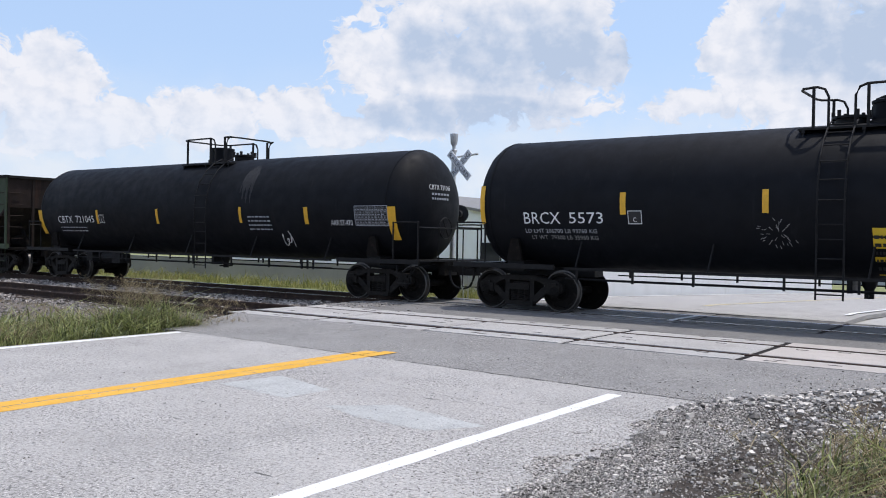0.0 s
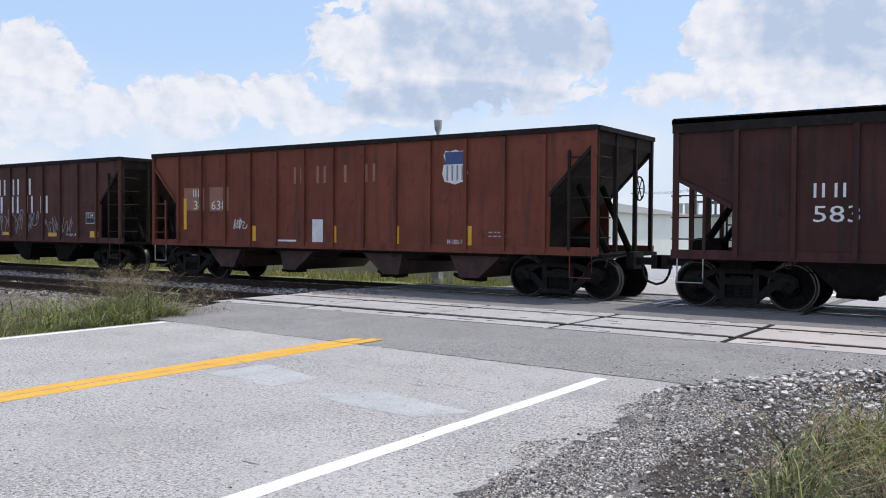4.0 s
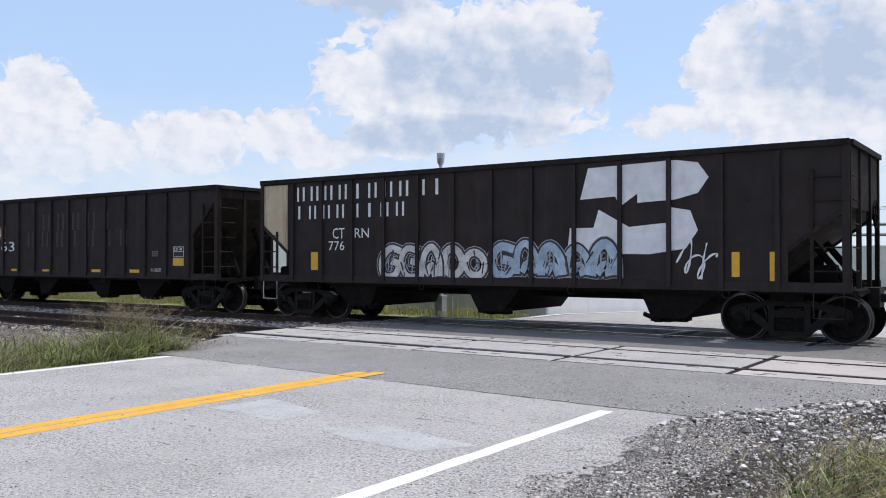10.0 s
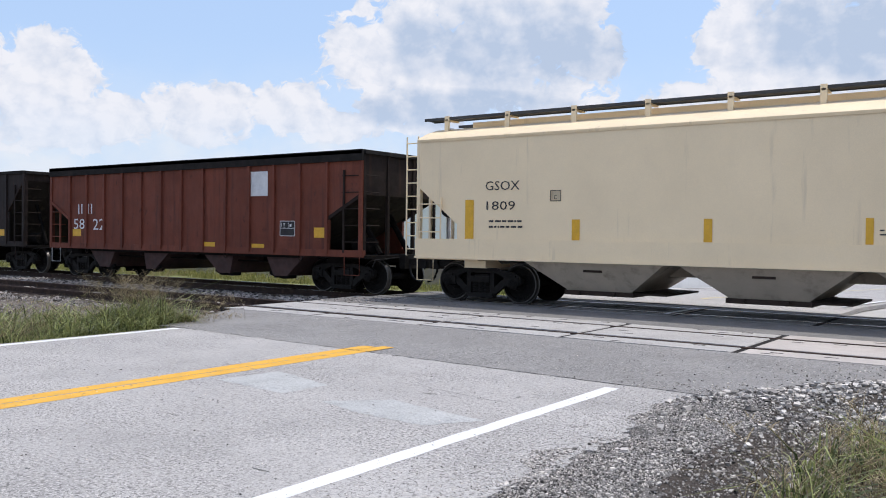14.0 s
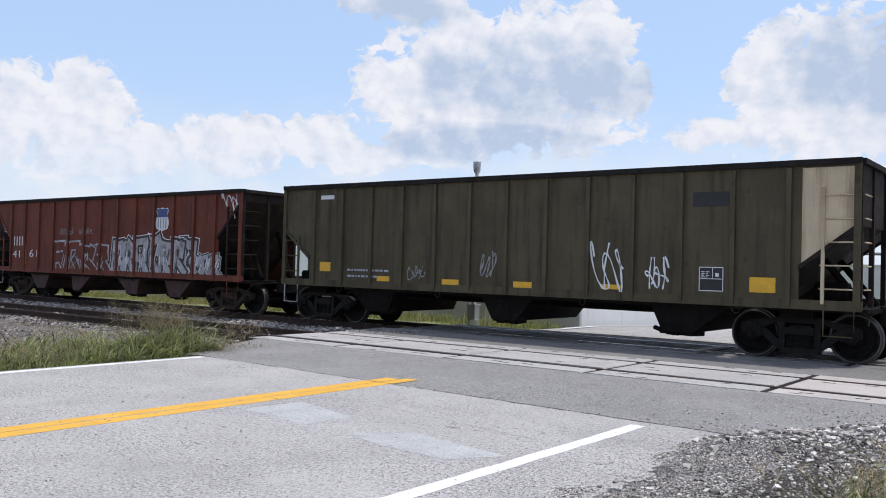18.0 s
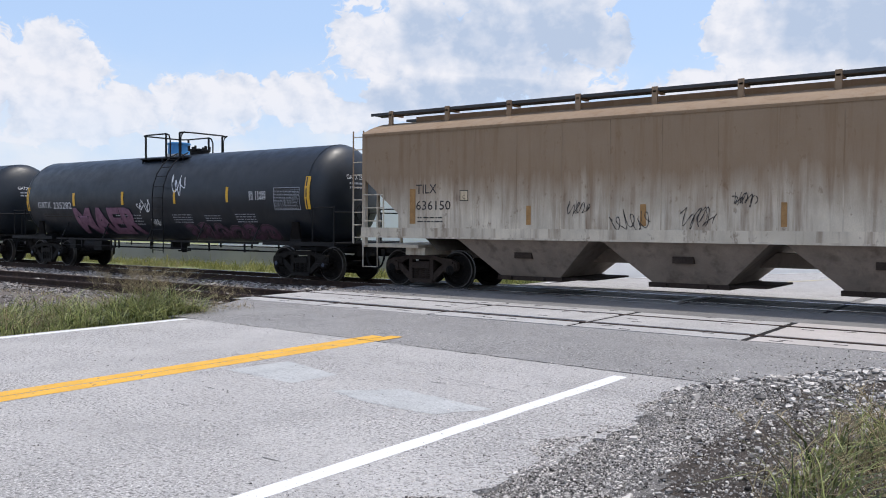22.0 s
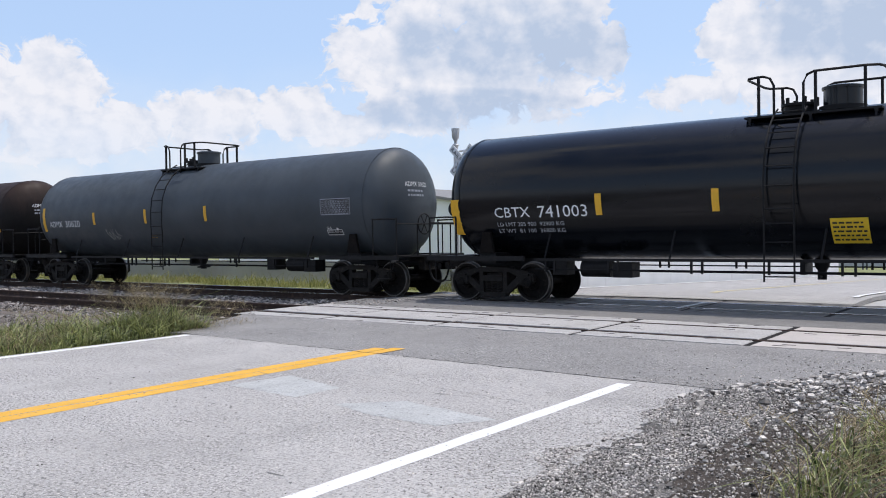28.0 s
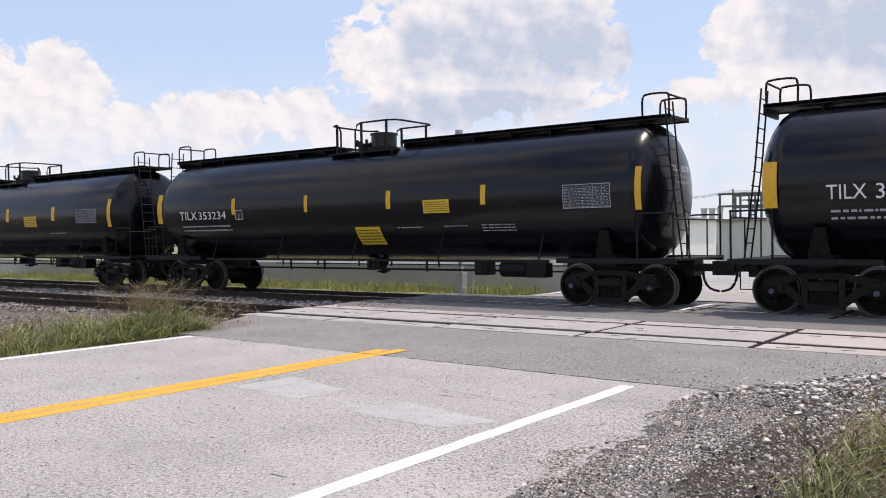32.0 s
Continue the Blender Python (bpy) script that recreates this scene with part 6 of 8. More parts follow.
            cx, cz, r = (x0 + x1) / 2, (z0 + z1) / 2, (z1 - z0) / 2
            stroke(sh, skin, [(cx + 0.9 * r * math.cos(t * math.pi / 16), cz + 0.9 * r * math.sin(t * math.pi / 16)) for t in range(33)], 0.028, base + 0.008, even=True)
            for i in range(30):
                a = i * math.pi / 15
                stroke(sh, skin, [(cx + q * r * math.cos(a), cz + q * r * math.sin(a)) for q in (0.9, 1.0)], 0.05, base + 0.009, even=True)
            for i in range(4):
                zz = cz + r * (0.36 - 0.20 * i)
                patch(sh, skin, cx - r * (1.45 - 0.14 * i), zz, cx + r * (0.50 - 0.05 * i), zz + r * 0.11, base + 0.012, 0, 1)
            sh.face([skin(cx + u * r, cz + v * r, base + 0.014) for u, v in ((-0.1, 0.42), (0.5, 0.48), (0.7, 0.12), (1.5, 0.0), (1.5, -0.14), (0.6, -0.12), (0.2, -0.5), (0.05, -0.42), (0.25, -0.05))])
            part("round_emblem", sh, SPRAY["pale"], car, "faded round emblem")
        elif kind == "shield":
            w, h = x1 - x0, z1 - z0
            out = [(0.08, 0.0), (0.3, -0.04), (0.5, -0.1), (0.7, -0.04), (0.92, 0.0), (1.02, 0.25), (0.97, 0.5), (0.9, 0.68), (0.97, 0.85), (0.9, 1.0), (0.7, 0.96), (0.5, 1.02), (0.3, 0.96), (0.1, 1.0), (0.03, 0.85), (0.1, 0.68), (0.03, 0.5), (-0.02, 0.25)]
            sh.face([skin(x0 + u * w, z0 + v * h, base + 0.008) for u, v in out], 0)
            sh.face([skin(x0 + u * w, z0 + v * h, base + 0.012) for u, v in [(0.05, 0.55), (0.95, 0.55), (0.88, 0.7), (0.93, 0.95), (0.07, 0.95), (0.12, 0.7)]], 1)
            for i in range(4):
                u = 0.16 + 0.2 * i
                patch(sh, skin, x0 + u * w, z0 + 0.03 * h, x0 + (u + 0.07) * w, z0 + 0.52 * h, base + 0.012, 2)
            part("shield_emblem", sh, [SPRAY["white"], SHIELDBLUE, SPRAY["grey"]], car, "white and blue shield emblem")
        elif kind == "arrow":
            w, h = x1 - x0, z1 - z0
            for poly in ([(0.10, 0.62), (0.16, 0.97), (0.78, 1.0), (0.93, 0.96), (1.0, 0.8), (0.93, 0.64), (0.78, 0.58), (0.52, 0.56), (0.52, 0.66), (0.40, 0.53), (0.36, 0.64)],
                         [(0.0, 0.02), (0.02, 0.3), (0.2, 0.3), (0.24, 0.5), (0.46, 0.3), (0.75, 0.34), (0.75, 0.5), (0.88, 0.46), (0.93, 0.25), (0.85, 0.06), (0.6, 0.0)]):
                sh.face([skin(x0 + u * w, z0 + v * h, base + 0.008) for u, v in poly])
            part("arrow_emblem", sh, SPRAY["white"], car, "large white emblem of plain shapes")
        elif kind == "leaf":
            w, h = x1 - x0, z1 - z0
            rows, k = [], 14
            for i in range(k + 1):
                v = i / k
                lo = 0.48 - 0.46 * v / 0.62 if v < 0.62 else 0.02 + 0.42 * (v - 0.62) / 0.38
                hi = 0.48 + 0.52 * v / 0.70 if v < 0.70 else 1.0 - 0.56 * (v - 0.70) / 0.30
                ease = 0.05 * math.exp(-((v - 0.65) / 0.07) ** 2)
                lo, hi = max(lo, 0.02 + ease * 0.6) - 0.03, min(hi, 1.0 - ease * 0.6) + 0.03
                rows.append([skin(x0 + w * (lo + (hi - lo) * j / 4), z0 + v * h, base + 0.009) for j in range(5)])
            sh.grid(rows, 0, True)
            for ctrl in ([(0.24, 0.12), (0.28, 0.45), (0.62, 0.85)], [(0.24, 0.12), (0.60, 0.35), (0.62, 0.85)], [(0.18, 0.02), (0.36, 0.32), (0.56, 0.70)]):
                stroke(sh, skin, curve_pts([(x0 + u * w, z0 + v * h) for u, v in ctrl]), 0.022, base + 0.014, 1, even=True)
            part("leaf_emblem", sh, [SPRAY["white"], SPRAY["grey"]], car, "white leaf-shaped emblem")
        elif kind in ("rust", "stain"):
            n = 18 if kind == "stain" else 1
            for i in range(n):
                u = x0 + (x1 - x0) * i / n
                q = math.sin(math.pi * (i + 0.5) / n) ** 0.5
                lo, hi = (0.25 + 0.2 * math.sin(i * 1.1) + 0.12 * rng.random(), 0.75 + 0.25 * q - 0.06 * rng.random()) if n > 1 else (0, 1)
                patch(sh, skin, u, z0 + lo * (z1 - z0), u + (x1 - x0) / n, z0 + hi * (z1 - z0), base + 0.004, 0, 6)
            part("stain" if kind == "stain" else "rust_scar", sh, SPRAY["stain"] if kind == "stain" else RUSTPATCH, car)


RUSTPATCH = material("rust_brown", (0.20, 0.095, 0.05), 0.85, vary=0.3, scale=6)


def truck_meshes(steel):
    """One freight truck: bolster, two side frames with springs, wheelsets; the meshes are shared."""
    out = {}
    b = Shape()
    b.box(-0.2, 0.2, -1.0, 1.0, 0.42, 0.66)
    b.lathe([(0.66, 0.0), (0.66, 0.2), (0.78, 0.2), (0.78, 0.0)], "z", seg=16)
    b.box(-0.75, 0.75, -0.12, 0.12, 0.5, 0.58)
    for x in (-0.42, 0.42):
        b.box(x - 0.05, x + 0.05, -0.75, 0.75, 0.3, 0.42)
    out["bolster"] = b.mesh("truck", steel)
    f = Shape()
    w = 0.065
    f.prism([(-1.12, 0.50), (-0.98, 0.38), (-0.72, 0.40), (-0.66, 0.60), (-0.45, 0.70), (0.45, 0.70), (0.66, 0.60), (0.72, 0.40), (0.98, 0.38), (1.12, 0.50), (1.10, 0.64), (0.95, 0.72), (0.62, 0.76), (0.35, 0.82), (-0.35, 0.82), (-0.62, 0.76), (-0.95, 0.72), (-1.10, 0.64)], -w, w)
    f.prism([(-0.72, 0.44), (-0.34, 0.14), (-0.30, 0.28), (-0.56, 0.52), (-0.66, 0.58)], -w * 0.9, w * 0.9)
    f.prism([(0.30, 0.28), (0.34, 0.14), (0.72, 0.44), (0.66, 0.58), (0.56, 0.52)], -w * 0.9, w * 0.9)
    f.box(-0.36, 0.36, -w * 1.5, w * 1.5, 0.12, 0.22)
    for x in (-0.33, 0.33):
        f.box(x - 0.055, x + 0.055, -w * 1.1, w * 1.1, 0.20, 0.74)
    for x in (-0.89, 0.89):
        f.box(x - 0.17, x + 0.17, -w * 1.6, w * 1.6, 0.44, 0.62)
        f.box(x - 0.10, x + 0.10, -w * 1.9, w * 1.9, 0.60, 0.66)
    out["side"] = f.mesh("side_frame", steel)
    s = Shape()
    for x in (-0.17, 0.0, 0.17):
        pts = []
        for i in range(41):
            t = i / 40
            pts.append((x + 0.075 * math.cos(t * 5 * 2 * math.pi), 0.06 * math.sin(t * 5 * 2 * math.pi), 0.22 + 0.26 * t))
        s.tube(pts, 0.016, 5)
    s.box(-0.27, 0.27, -0.09, 0.09, 0.48, 0.62)
    s.box(-0.26, 0.26, -0.012, 0.012, 0.20, 0.50)
    out["spring"] = s.mesh("spring_nest", steel)
    return out


def wheelset_mesh(cap):
    """Axle, wheels and bearing caps, turned in one piece."""
    s = Shape()
    half = [(1.12, 0.0, 2), (1.12, 0.055, 2), (1.115, 0.06, 0), (1.10, 0.12, 0), (1.06, 0.12, 0), (1.06, 0.11, 0), (0.805, 0.11, 0), (0.805, 0.16, 0), (0.755, 0.19, 0), (0.735, 0.35, 0), (0.793, 0.375, 0),
            (0.795, 0.43, 0), (0.795, 0.447, 1), (0.785, 0.457, 1), (0.70, 0.464, 1), (0.695, 0.495, 0), (0.665, 0.50, 0), (0.665, 0.375, 0), (0.695, 0.36, 0), (0.665, 0.16, 0), (0.665, 0.085, 0)]
    full = [(-y, r, m) for y, r, m in half] + [(y, r, m) for y, r, m in reversed(half)]
    seg = 36
    rows = [[(r * math.cos(2 * math.pi * j / seg), y, r * math.sin(2 * math.pi * j / seg)) for j in range(seg)] for y, r, _ in full]
    s.grid(rows, 0, True, True)
    for i in range(len(full) - 1):
        slot = max(full[i][2], full[i + 1][2]) if {full[i][2], full[i + 1][2]} != {0, 2} else 0
        for j in range(seg):
            s.m[i * seg + j] = slot
    for sg in (-1, 1):
        for i in range(3):
            a = 2 * math.pi * i / 3
            s.lathe([(sg * 1.10, 0.016), (sg * 1.13, 0.016), (sg * 1.13, 0.0)], at=(0.085 * math.cos(a), 0, 0.085 * math.sin(a)), seg=6, mi=0)
    return s.mesh("wheelset", [WHEEL, TREAD, cap])


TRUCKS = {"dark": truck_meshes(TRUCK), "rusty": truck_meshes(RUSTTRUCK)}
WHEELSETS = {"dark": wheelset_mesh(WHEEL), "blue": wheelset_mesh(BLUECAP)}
ROLLERS = []      # wheelsets with the centre of their car in the train


def add_trucks(car, half, centre, steel="dark", cap="dark"):
    tm = TRUCKS[steel]
    for x in (half, -half):
        tr = part("truck", tm["bolster"], None, car, "cast steel freight truck")
        tr.matrix_basis = pose(x, 0, 0)
        for y in (-0.99, 0.99):
            sf = part("side_frame", tm["side"], None, tr)
            sf.matrix_basis = pose(0, y, 0)
            sp = part("spring_nest", tm["spring"], None, tr)
            sp.matrix_basis = pose(0, y, 0)
        for dx in (0.93, -0.93):
            ws = part("wheelset", WHEELSETS[cap], None, tr)
            ws.matrix_basis = pose(dx, 0, 0.457)
            ROLLERS.append((ws, dx, centre))


def add_couplers(car, end, mats):
    for sg in (1, -1):
        s = Shape()
        s.box(sg * (end - 0.62), sg * (end - 0.12), -0.09, 0.09, 0.78, 0.94)
        s.prism([(sg * (end - 0.2), 0.70), (sg * (end + 0.03), 0.70), (sg * (end + 0.03), 1.0), (sg * (end - 0.2), 1.0)][::sg], -0.16, 0.16)
        s.box(sg * (end - 0.75), sg * (end - 0.55), -0.28, 0.28, 0.68, 1.06)
        part("coupler", s, mats, car)
        h = Shape()
        h.tube(curve_pts([(sg * (end - 0.34), -0.32, 0.82), (sg * (end - 0.31), -0.34, 0.62), (sg * (end - 0.2), -0.33, 0.44), (sg * (end + 0.0), -0.30, 0.37)], 5), 0.028, 6)
        part("air_hose", h, BLACKSTEEL, car)
        p = Shape()
        p.tube([(sg * (end - 0.72), -0.25, 0.98), (sg * (end - 0.72), -1.3, 0.92), (sg * (end - 0.72), -1.42, 0.74)], 0.016, 5)
        part("uncoupling_lever", p, BLACKSTEEL, car)


def ladder(car, x0, x1, y, z0, z1, n, mats, r=0.018, curve=None):
    s = Shape()
    s.tube([(x0, y, z0), (x0, y, z1)], r * 1.3, 6)
    lad = part("ladder", s, mats, car)
    s = Shape()
    s.tube([(x1, y, z0), (x1, y, z1)], r * 1.3, 6)
    part("stile", s, mats, lad)
    s = Shape()
    s.tube([(x0, y, 0), (x1, y, 0)], r, 6)
    me = s.mesh("rung", mats)
    for i in range(n):
        rg = part("rung", me, None, lad)
        rg.matrix_basis = pose(0, 0, z0 + (z1 - z0) * (i + 0.5) / n)


def stirrup(car, x0, x1, y, z0, z1, mats):
    s = Shape()
    s.tube([(x0, y, z1), (x0, y, z0), (x1, y, z0), (x1, y, z1)], 0.016, 5)
    part("sill_step", s, mats, car)


def brake_wheel(car, x, y, z, mats):
    s = Shape()
    s.tube([(x, y + 0.27 * math.cos(t * math.pi / 10), z + 0.27 * math.sin(t * math.pi / 10)) for t in range(20)], 0.018, 5, closed=True)
    for i in range(3):
        a = i * math.pi / 3
        s.tube([(x, y + 0.27 * math.cos(a), z + 0.27 * math.sin(a)), (x, y - 0.27 * math.cos(a), z - 0.27 * math.sin(a))], 0.012, 5)
    part("brake_wheel", s, mats, car)


def tank_car(key, label, centre, half, R, zc, paint, dome, lad, end, style="std", can=None, cap="dark", rails=None):
    car = thing("tank_car", label, "tank car", "cars of the freight train", at=pose(centre, TRACK_Y, 0))
    tank_half = end - (0.80 if key in "Abd" else 0.95 if key == "c" else 0.88)
    # shell with elliptical heads
    s = Shape()
    depth = 0.70
    prof = [(-tank_half + depth * (1 - math.cos(math.pi / 2 * i / 8)), R * math.sin(math.pi / 2 * i / 8)) for i in range(9)]
    xs = [p for p in prof] + [(-tank_half + depth + (2 * (tank_half - depth)) * k / 6, R) for k in range(1, 6)] + [(-x, r) for x, r in reversed(prof)]
    seg = 64
    s.grid([[(x, r * math.cos(2 * math.pi * j / seg), zc + r * math.sin(2 * math.pi * j / seg)) for j in range(seg)] for x, r in xs], 0, True, True)
    part("tank_shell", s, paint, car)
    if style == "std":
        for x in (-tank_half + depth, tank_half - depth):
            b = Shape()
            b.lathe([(x - 0.02, R + 0.002), (x - 0.02, R + 0.008), (x + 0.02, R + 0.008), (x + 0.02, R + 0.002)], "x", (0, 0, zc), 64)
            part("weld_band", b, paint, car)
    steel = rails or BLACKSTEEL
    for sg in (1, -1):
        u = Shape()
        x0, x1 = sorted((sg * (half - 1.5), sg * (end - 0.7)))
        u.box(x0, x1, -0.22, 0.22, 0.80, 1.04)
        x0, x1 = sorted((sg * (half - 0.22), sg * (half + 0.22)))
        u.box(x0, x1, -1.25, 1.25, 0.92, 1.16)
        part("stub_sill", u, steel, car)
        c = Shape()
        x0, x1 = sorted((sg * (half - 0.20), sg * (half + 0.20)))
        for y in (-1, 1):
            c = Shape()
            c.prism([(x0, 1.16), (x1, 1.16), (x1 - 0.1, zc - R * 0.55), (x0 + 0.1, zc - R * 0.55)], y * R * 0.86 - 0.04, y * R * 0.86 + 0.04)
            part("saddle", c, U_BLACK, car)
        p = Shape()
        x0, x1 = sorted((sg * (half - 1.1), sg * (end - 0.5)))
        for y0, y1 in ((-1.48, -1.40), (1.40, 1.48)):
            p = Shape()
            p.box(x0, x1, y0, y1, 0.98, 1.09)
            part("platform_edge", p, steel, car)
        x0, x1 = sorted((sg * (end - 1.1), sg * (end - 0.5)))
        p = Shape()
        p.box(x0, x1, -1.40, 1.40, 1.04, 1.08)
        part("end_platform", p, steel, car)
        h = Shape()
        xe, xi = sg * (end - 0.56), sg * (end - 1.35)
        for y in (-1.42, 1.42):
            h.tube(curve_pts([(xi, y, 1.06), (xi, y, 1.95), (xi + sg * 0.06, y, 2.02), (xe - sg * 0.05, y, 2.02), (xe, y, 1.95), (xe, y, 1.06)], 3), 0.022, 6)
        h.tube([(xe, -1.42, 1.9), (xe, 1.42, 1.9)], 0.02, 6)
        for y in (-0.55, 0.55):
            h.tube([(xe, y, 1.06), (xe, y, 1.9)], 0.018, 5)
        part("end_handrail", h, steel, car)
        stirrup(car, sg * (end - 0.75), sg * (end - 1.2), -1.44, 0.5, 1.0, steel)
    # safety rails and piping below the tank
    r = Shape()
    xi = half - 1.35
    for y in (-1.42, 1.42):
        r = Shape()
        r.box(-xi, xi, y - 0.025, y + 0.025, 0.985, 1.045)
        r.tube([(-xi, y * 0.98, 0.80), (xi, y * 0.98, 0.80)], 0.016, 5)
        k = 0
        x = -xi + 0.3
        rng = random.Random(key)
        while x < xi:
            r.box(x - 0.022, x + 0.022, y - 0.02, y + 0.02, 0.74, 0.99)
            k += 1
            x += rng.choice((0.22, 1.3, 1.6, 1.75))
        part("safety_rail", r, steel, car)
    g = Shape()
    rng = random.Random(key + "gear")
    bx = half - 2.6 if ord(key) % 2 else -half + 2.6
    g.lathe([(bx - 0.35, 0.0), (bx - 0.35, 0.19), (bx + 0.35, 0.19), (bx + 0.35, 0.0)], "x", (0, -0.75, 0.80), 16)
    part("brake_cylinder", g, steel, car)
    for xa, xb, ya, yb, za, zb in ((bx + 0.5, bx + 0.95, -1.05, -0.65, 0.62, 0.95), (bx - 0.95, bx - 0.6, -1.1, -0.7, 0.66, 0.98)):
        g = Shape()
        g.prism([(xa, za), (xb, za), (xb, zb), (xa, zb)], ya, yb)
        part("valve_box", g, steel, car)
    g = Shape()
    g.tube([(-xi, -0.5, 0.74), (xi, -0.5, 0.74)], 0.02, 5)
    part("brake_rod", g, steel, car)
    o = Shape()
    mid = (dome[0] + dome[1]) / 2
    o.lathe([(zc - R + 0.05, 0.16), (0.86, 0.14), (0.78, 0.09), (0.60, 0.09), (0.60, 0.0)], "z", (mid, 0, 0), 14)
    o.tube([(mid, -0.25, 0.66), (mid, 0.25, 0.66)], 0.03, 6)
    o.box(mid - 0.35, mid - 0.25, -0.3, 0.3, 0.7, 0.95)
    part("outlet_valve", o, steel, car)
    for x in [(-half + 1.6) + i * (2 * half - 3.2) / 4 for i in range(5)]:
        b = Shape()
        for y in (-1, 1):
            b = Shape()
            b.tube([(x, y * 1.40, 1.02), (x + 0.06, y * R * 0.80, zc - R * 0.57)], 0.022, 5)
            part("rail_brace", b, steel, car)
    # ladder that follows the shell
    top = zc + R
    if lad:
        z0 = 0.62
        s = Shape()
        zs = [z0, 0.9, 1.3, 1.7, 2.0] + [zc + (R + 0.12) * math.sin(a) for a in (0.0, 0.25, 0.5, 0.75, 1.0, 1.2)]
        ys = [-1.5, -1.5, -1.52, -1.55, -(R + 0.12)] + [-(R + 0.12) * math.cos(a) for a in (0.0, 0.25, 0.5, 0.75, 1.0, 1.2)]
        ys = [min(y, -(R + 0.1)) if z < zc else y for y, z in zip(ys, zs)]
        s.tube(list(zip([lad[0]] * len(zs), ys, zs)), 0.019, 6)
        ladd = part("ladder", s, steel, car)
        s = Shape()
        s.tube(list(zip([lad[1]] * len(zs), ys, zs)), 0.019, 6)
        part("stile", s, steel, ladd)
        m = 11
        for i in range(m):
            u = (i + 0.4) / m * (len(zs) - 1)
            j = int(u)
            fr = u - j
            y, z = ys[j] * (1 - fr) + ys[j + 1] * fr, zs[j] * (1 - fr) + zs[j + 1] * fr
            s = Shape()
            s.tube([(lad[0], y, z), (lad[1], y, z)], 0.015, 6)
            part("rung", s, steel, ladd)
    # fittings on top: a platform on each side, rails that wrap both ends and part at the ladder
    x0, x1 = dome
    zp = top - 0.13
    for sg in (-1, 1):
        pl = Shape()
        pl.box(x0, x1, *sorted((sg * 0.88, sg * 0.42)), zp - 0.04, zp)
        for x in (x0 + 0.1, (x0 + x1) / 2, x1 - 0.1):
            pl.box(x - 0.03, x + 0.03, *sorted((sg * 0.88, sg * 0.3)), zp - 0.09, zp - 0.04)
            pl.tube([(x, sg * 0.84, zp - 0.06), (x, sg * 0.88, zc + math.sqrt(R * R - 0.88 ** 2) - 0.03)], 0.022, 5)
        part("top_platform", pl, steel, car)
    zt = top + 0.64
    ga, gb = lad if lad else (x0 + 0.42, x0 + 0.95)
    for xa, xb in ((ga, x0), (gb, x1)):
        d = 1 if xb > xa else -1
        c = 0.28
        hr = Shape()
        loop = [(xa, -0.86, zp), (xa, -0.86, zt - 0.2), (xa + d * 0.07, -0.86, zt - 0.05), (xa + d * 0.2, -0.86, zt), (xb - d * c, -0.86, zt), (xb - d * 0.06, -0.86 + 0.1, zt), (xb, -0.86 + c, zt),
                (xb, 0.86 - c, zt), (xb - d * 0.06, 0.86 - 0.1, zt), (xb - d * c, 0.86, zt), (xa + d * 0.2, 0.86, zt), (xa + d * 0.07, 0.86, zt - 0.05), (xa, 0.86, zt - 0.2), (xa, 0.86, zp)]
        hr.tube(loop, 0.026, 6)
        rail = part("top_handrail", hr, steel, car)
        for y in (-0.86, 0.86):
            for x in ((xa + d * 0.22, xb - d * c) if abs(xb - xa) > 0.9 else (xb - d * c,)):
                po = Shape()
                po.box(x - 0.025, x + 0.025, y - 0.025, y + 0.025, zp, zt)
                part("rail_post", po, steel, rail)
    long_left = ga - x0 > x1 - gb
    mx = (x0 + ga) / 2 + 0.1 if long_left else (gb + x1) / 2 - (0.4 if style == "walk" else 0.15)
    nx = (ga + gb) / 2 + (0.1 if long_left else 0.0)
    mw = Shape()
    mw.lathe([(top - 0.1, 0.36), (top + 0.36, 0.36), (top + 0.36, 0.39), (top + 0.41, 0.39), (top + 0.43, 0.32), (top + 0.43, 0.0)], "z", (mx, 0, 0), 24)
    vh = part("valve_housing", mw, can or paint, car, "round valve housing on the tank's top")
    fl = Shape()
    fl.lathe([(top - 0.06, 0.44), (top + 0.03, 0.44), (top + 0.03, 0.34)], "z", (mx, 0, 0), 24)
    part("housing_flange", fl, GALV if can else steel, vh)
    mh = Shape()
    mh.lathe([(top - 0.1, 0.30), (top + 0.10, 0.30), (top + 0.10, 0.36), (top + 0.15, 0.36), (top + 0.20, 0.0)], "z", (nx, 0, 0), 20)
    for i in range(6):
        a = i * math.pi / 3
        mh.box(nx + 0.33 * math.cos(a) - 0.03, nx + 0.33 * math.cos(a) + 0.03, 0.33 * math.sin(a) - 0.03, 0.33 * math.sin(a) + 0.03, top + 0.1, top + 0.26)
    part("manway", mh, steel, car)
